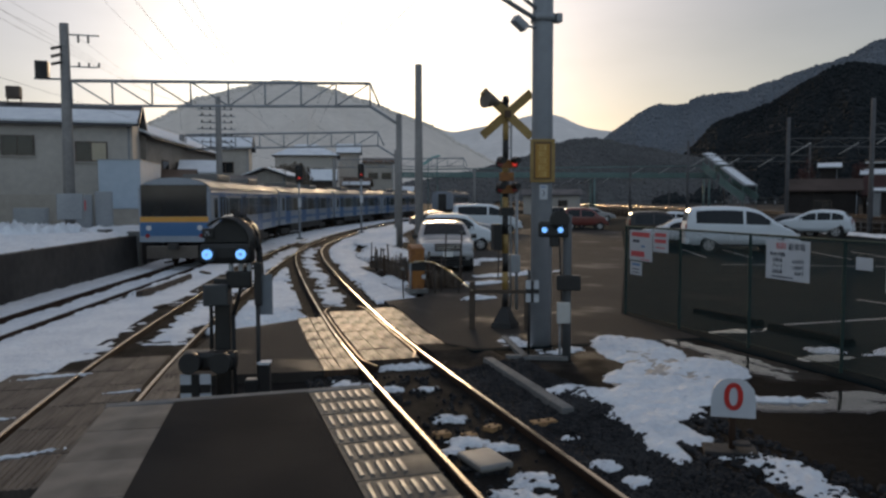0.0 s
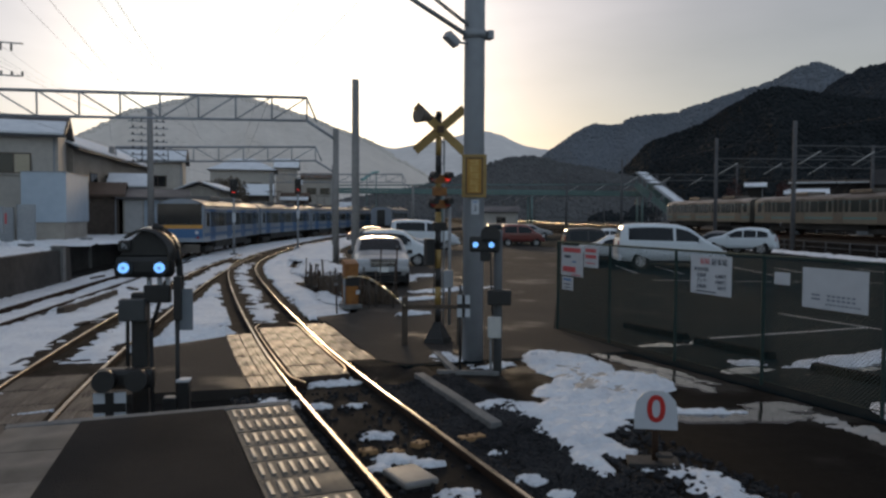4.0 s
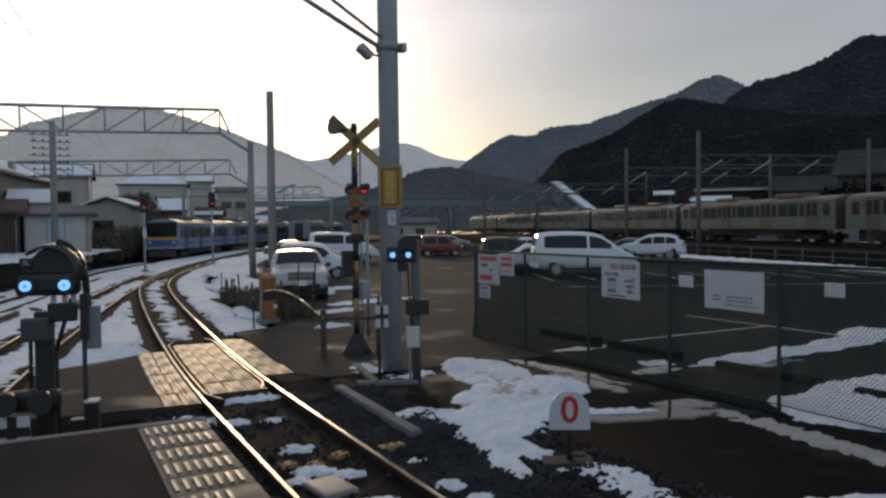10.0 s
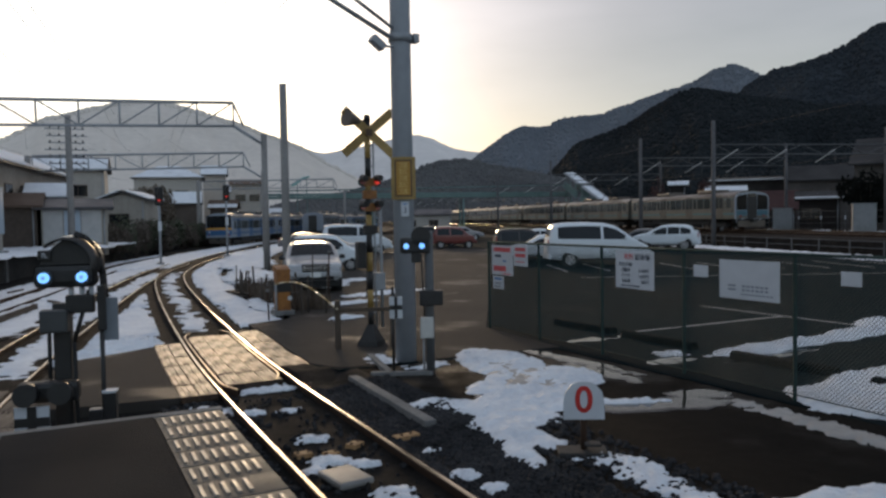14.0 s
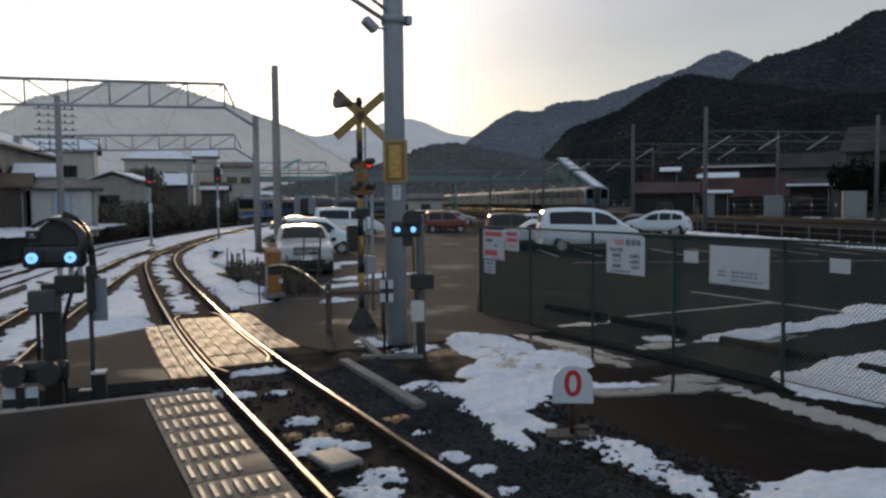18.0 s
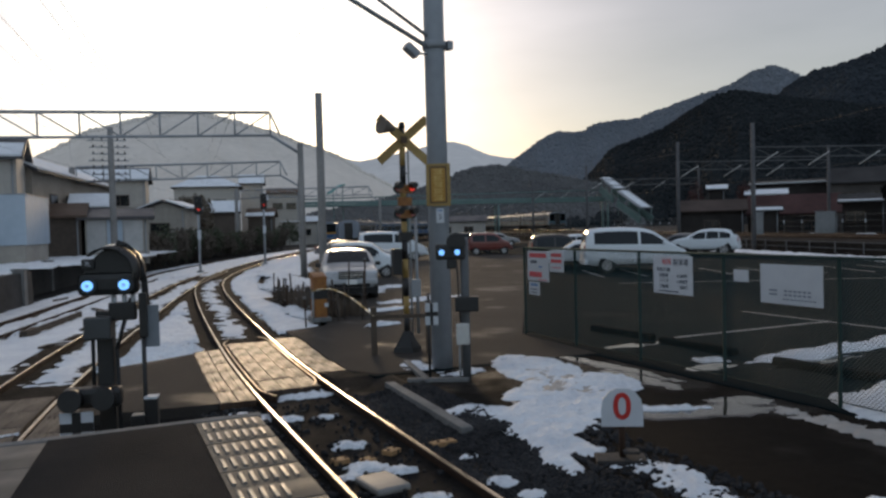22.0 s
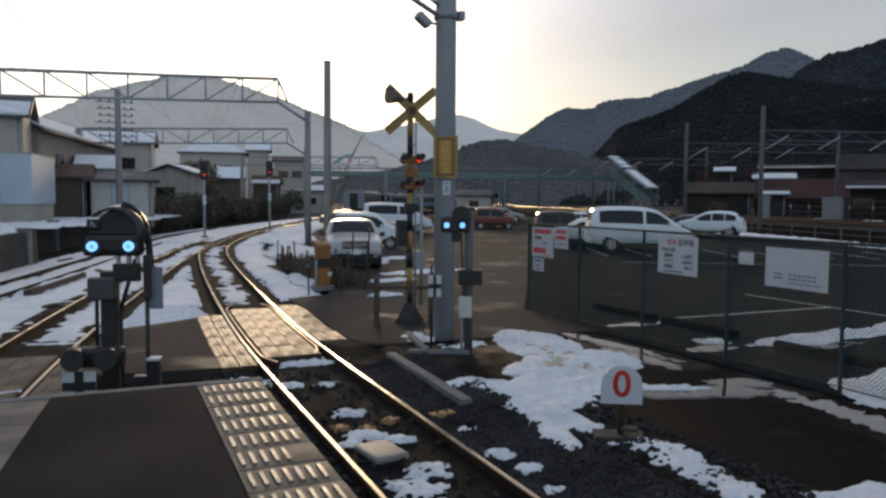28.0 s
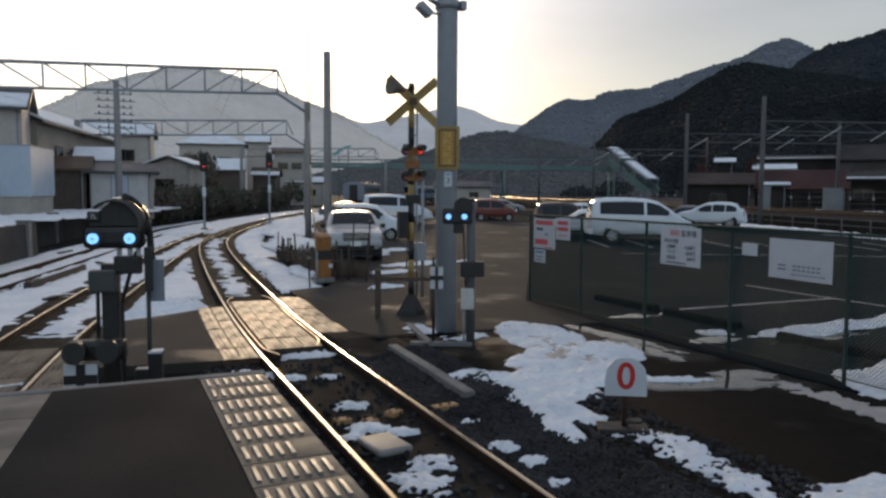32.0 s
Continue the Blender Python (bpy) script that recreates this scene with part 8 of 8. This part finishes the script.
for k in range(46):
    p = f0.lerp(f1, k / 45)
    rodp("post", (p.x, p.y, 0.2), (p.x, p.y, 2.45), 0.03, JR_STEEL, ff, seg=6)
    boxp("reflector", (p.x - 0.04, p.y - 0.03, 1.85), (0.11, 0.03, 0.3), SIGN_WHITE, ff, rz=-50)
for z in (0.9, 1.4, 1.9, 2.4):
    rodp("wire", (f0.x, f0.y, z), (f1.x, f1.y, z), 0.016, JR_STEEL, ff, seg=5)
for k, (s_, ry) in enumerate(((4, 1.6), (8.5, 2.2), (13.5, 1.2), (-4, 1.5), (-9, 2.0), (-14, 1.4), (20, 1.3))):
    snow_patch("snow_patch", *tuple(JR0 + JRD * s_ + Vector((JRD.y, -JRD.x)) * 7.4), 0.45, ry, 0.75, 311.0 + k, "old snow left along the far fence", 0.1, SNOW, rot=-16.6, ragged=0.6, cell=0.15)
snow_patch("snow_patch", *tuple(JR0 + JRD * -8 - Vector((JRD.y, -JRD.x)) * 7.2), 0.9, 38, 0.0, 77.7, "strip of snow along the far fence", 0.15, SNOW, rot=-16.6, ragged=0.25, cell=0.3)


# ---- overhead wires ----
def wires():
    t = thing("overhead_wires", pose(0, 0, 0), "thin overhead contact and feeder wires above the tracks", "wires", kind="stuff")

    def span(pts, r=0.012, sag=0.0):
        r *= 0.5
        for a, b in zip(pts, pts[1:]):
            n = 5 if sag else 1
            a, b = Vector(a), Vector(b)
            for k in range(n):
                p, q = a.lerp(b, k / n), a.lerp(b, (k + 1) / n)
                p.z -= sag * 4 * (k / n) * (1 - k / n)
                q.z -= sag * 4 * ((k + 1) / n) * (1 - (k + 1) / n)
                rodp("wire", p, q, r, WIRE, t, seg=4)

    for line, z in ((TRACK_A, 5.2), (TRACK_B, 5.2), (TRACK_C, 5.0)):
        pts = [(x, y, z) for x, y in line if y > -6][:: 22]
        span(pts, 0.007)
        span([(x, y, 6.3) for x, y, _ in pts], 0.007, 0.18)
    span([(-13.0, 8.0, 11.2), (-6.0, 39.4, 9.6), (-1.6, 52.0, 9.4), (-1.8, 63.2, 7.8)], 0.010, 0.5)
    span([(-11.0, 6.0, 10.6), (-5.2, 39.4, 9.6), (-1.2, 52.0, 9.0)], 0.010, 0.5)
    span([(-9.5, 2.0, 9.0), (-4.8, 39.4, 8.7), (-0.8, 52.0, 8.6), (15.6, 98.2, 7.6)], 0.010, 0.4)
    span([(-3.0, 8.0, 9.4), (2.0, 39.2, 8.1), (5.0, 62.3, 7.7)], 0.011, 0.4)
    span([(-5.5, 6.0, 9.6), (-1.0, 39.3, 8.1), (1.0, 62.8, 7.7)], 0.011, 0.4)
    for k in range(9):
        a, b = JR0 + JRD * (-20 + 27 * k), JR0 + JRD * (7 + 27 * k)
        for o, z in ((0, 5.9), (4.2, 5.9), (-4.0, 8.5)):
            n = Vector((JRD.y, -JRD.x)) * o
            span([(a.x + n.x, a.y + n.y, z), (b.x + n.x, b.y + n.y, z)], 0.015)


wires()

# ---- old timber lying in the snow ----
lg = thing("old_timber", pose(-1.27, 23.7, -0.15, 0, 0, -14), "old dark timber lying in the snow beside the track", "timber")
boxp("beam", (0, 0, 0.10), (0.19, 4.7, 0.19), SLEEPER, lg, bevel=0.02)
boxp("snow_cap", (-0.01, 0.3, 0.205), (0.1, 3.4, 0.03), SNOW, lg, bevel=0.012)
for x, y, l, rz in ((-1.2, 19.2, 0.5, -25), (-0.2, 27.6, 0.8, 20), (-1.5, 33.0, 1.2, -20)):
    w = thing("old_board", pose(x, y, -0.11, 0, 0, rz), "dark rotten board half sunk in the snow", "board", "boards in the snow")
    boxp("board", (0, 0, 0.03), (0.12, l, 0.06), SLEEPER, w, bevel=0.01)

# ---- between the rails ----
b = thing("track_cover_box", pose(2.36, 6.80, -0.10, 0, 0, 8), "rounded off-white cover box between the rails", "track equipment")
boxp("lid", (0, 0, 0.065), (0.36, 0.50, 0.065), mat("off_white_plastic", (0.27, 0.265, 0.25), (0.20, 0.195, 0.185), rough=0.6), b, bevel=0.032)
boxp("base", (0, 0, 0.01), (0.30, 0.46, 0.08), BLACK, b, bevel=0.02)
rodp("knob", (0.1, -0.255, 0.05), (0.1, -0.275, 0.05), 0.02, BLACK, b, seg=8)
for x, y, l, rz in ((2.24, 7.80, 0.17, -84), (2.5, 7.66, 0.15, -70), (2.84, 7.86, 0.18, -55), (3.46, 7.87, 0.3, -82)):
    w = thing("wood_block", pose(x, y, -0.10, 0, 0, rz), "sawn yellowish wooden block beside the rail", "wood block", "wooden blocks at the rails")
    boxp("block", (0, 0, 0.01), (0.13, l, 0.08), WOOD_SAWN, w, bevel=0.008)
    for q in (-0.06, 0.06):
        rodp("spike", (0, q, 0.045), (0, q, 0.06), 0.02, RUST, w, seg=8)
for a, b2 in (((2.1, 9.95), (2.45, 10.15)), ((3.2, 10.9), (3.35, 11.2))):
    c = thing("rail_cable", pose(0, 0, -0.06), "black bonding cable across the ballast", "cable", "bonding cables")
    rodp("cable", (*a, 0), (*b2, 0), 0.015, RUBBER, c, seg=6)


def stones():
    """Loose ballast near the platform, and a coarser scatter further on."""
    rnd = random.Random(3)
    bases = []
    for k in range(6):
        bm = bmesh.new()
        bmesh.ops.create_icosphere(bm, subdivisions=1, radius=1.0)
        for v in bm.verts:
            v.co *= rnd.uniform(0.7, 1.15)
        bases.append(([tuple(v.co) for v in bm.verts], [tuple(v.index for v in f.verts) for f in bm.faces]))
        bm.free()
    vs, fs = [], []
    spots = []
    for _ in range(5200):
        y = 3.0 + 10 * rnd.random() ** 1.4
        spots.append((rnd.uniform(1.15, 4.1), y))
    for _ in range(11000):
        y = 2.6 + 8.2 * rnd.random() ** 1.15
        spots.append((rnd.uniform(3.2, 4.45) + 0.05 * (y - 8) * (y < 8), y))
    for _ in range(900):
        spots.append((rnd.uniform(4.4, 5.3), rnd.uniform(3.2, 7.5)))
    for x, y in spots:
        if 10.8 < y < 16.9 and -0.7 < x < 4.2:
            continue
        xa = x_at(TRACK_A, y)
        if min(abs(x - xa - 0.566), abs(x - xa + 0.566)) < 0.07:
            continue
        if abs(x - xa) < 0.5 and rnd.random() < 0.75:
            continue
        if any(math.hypot((x - bx) / rx, (y - by) / ry) < 0.9 for bx, by, rx, ry, _ in VERGE_SNOW):
            continue
        v0, f0 = rnd.choice(bases)
        s = rnd.uniform(0.018, 0.042) * (1.5 if y > 12 else 1)
        q = Euler((rnd.uniform(0, 6), rnd.uniform(0, 6), rnd.uniform(0, 6))).to_matrix()
        i = len(vs)
        c = Vector((x, y, (-0.10 if x < 3.35 else -0.135 + 0.12 * min(1.0, (x - 3.4) / 0.9) if x < 4.4 else -0.02) + s * 0.35))
        vs.extend(tuple(c + q @ (Vector(v) * s)) for v in v0)
        fs.extend(tuple(i + k for k in f) for f in f0)
    me = bpy.data.meshes.new("ballast_stones")
    me.from_pydata(vs, [], fs)
    me.materials.append(STONE)
    tagged(new("ballast_stones", me), "loose dark ballast stones", "stones", kind="stuff")


stones()

motions()
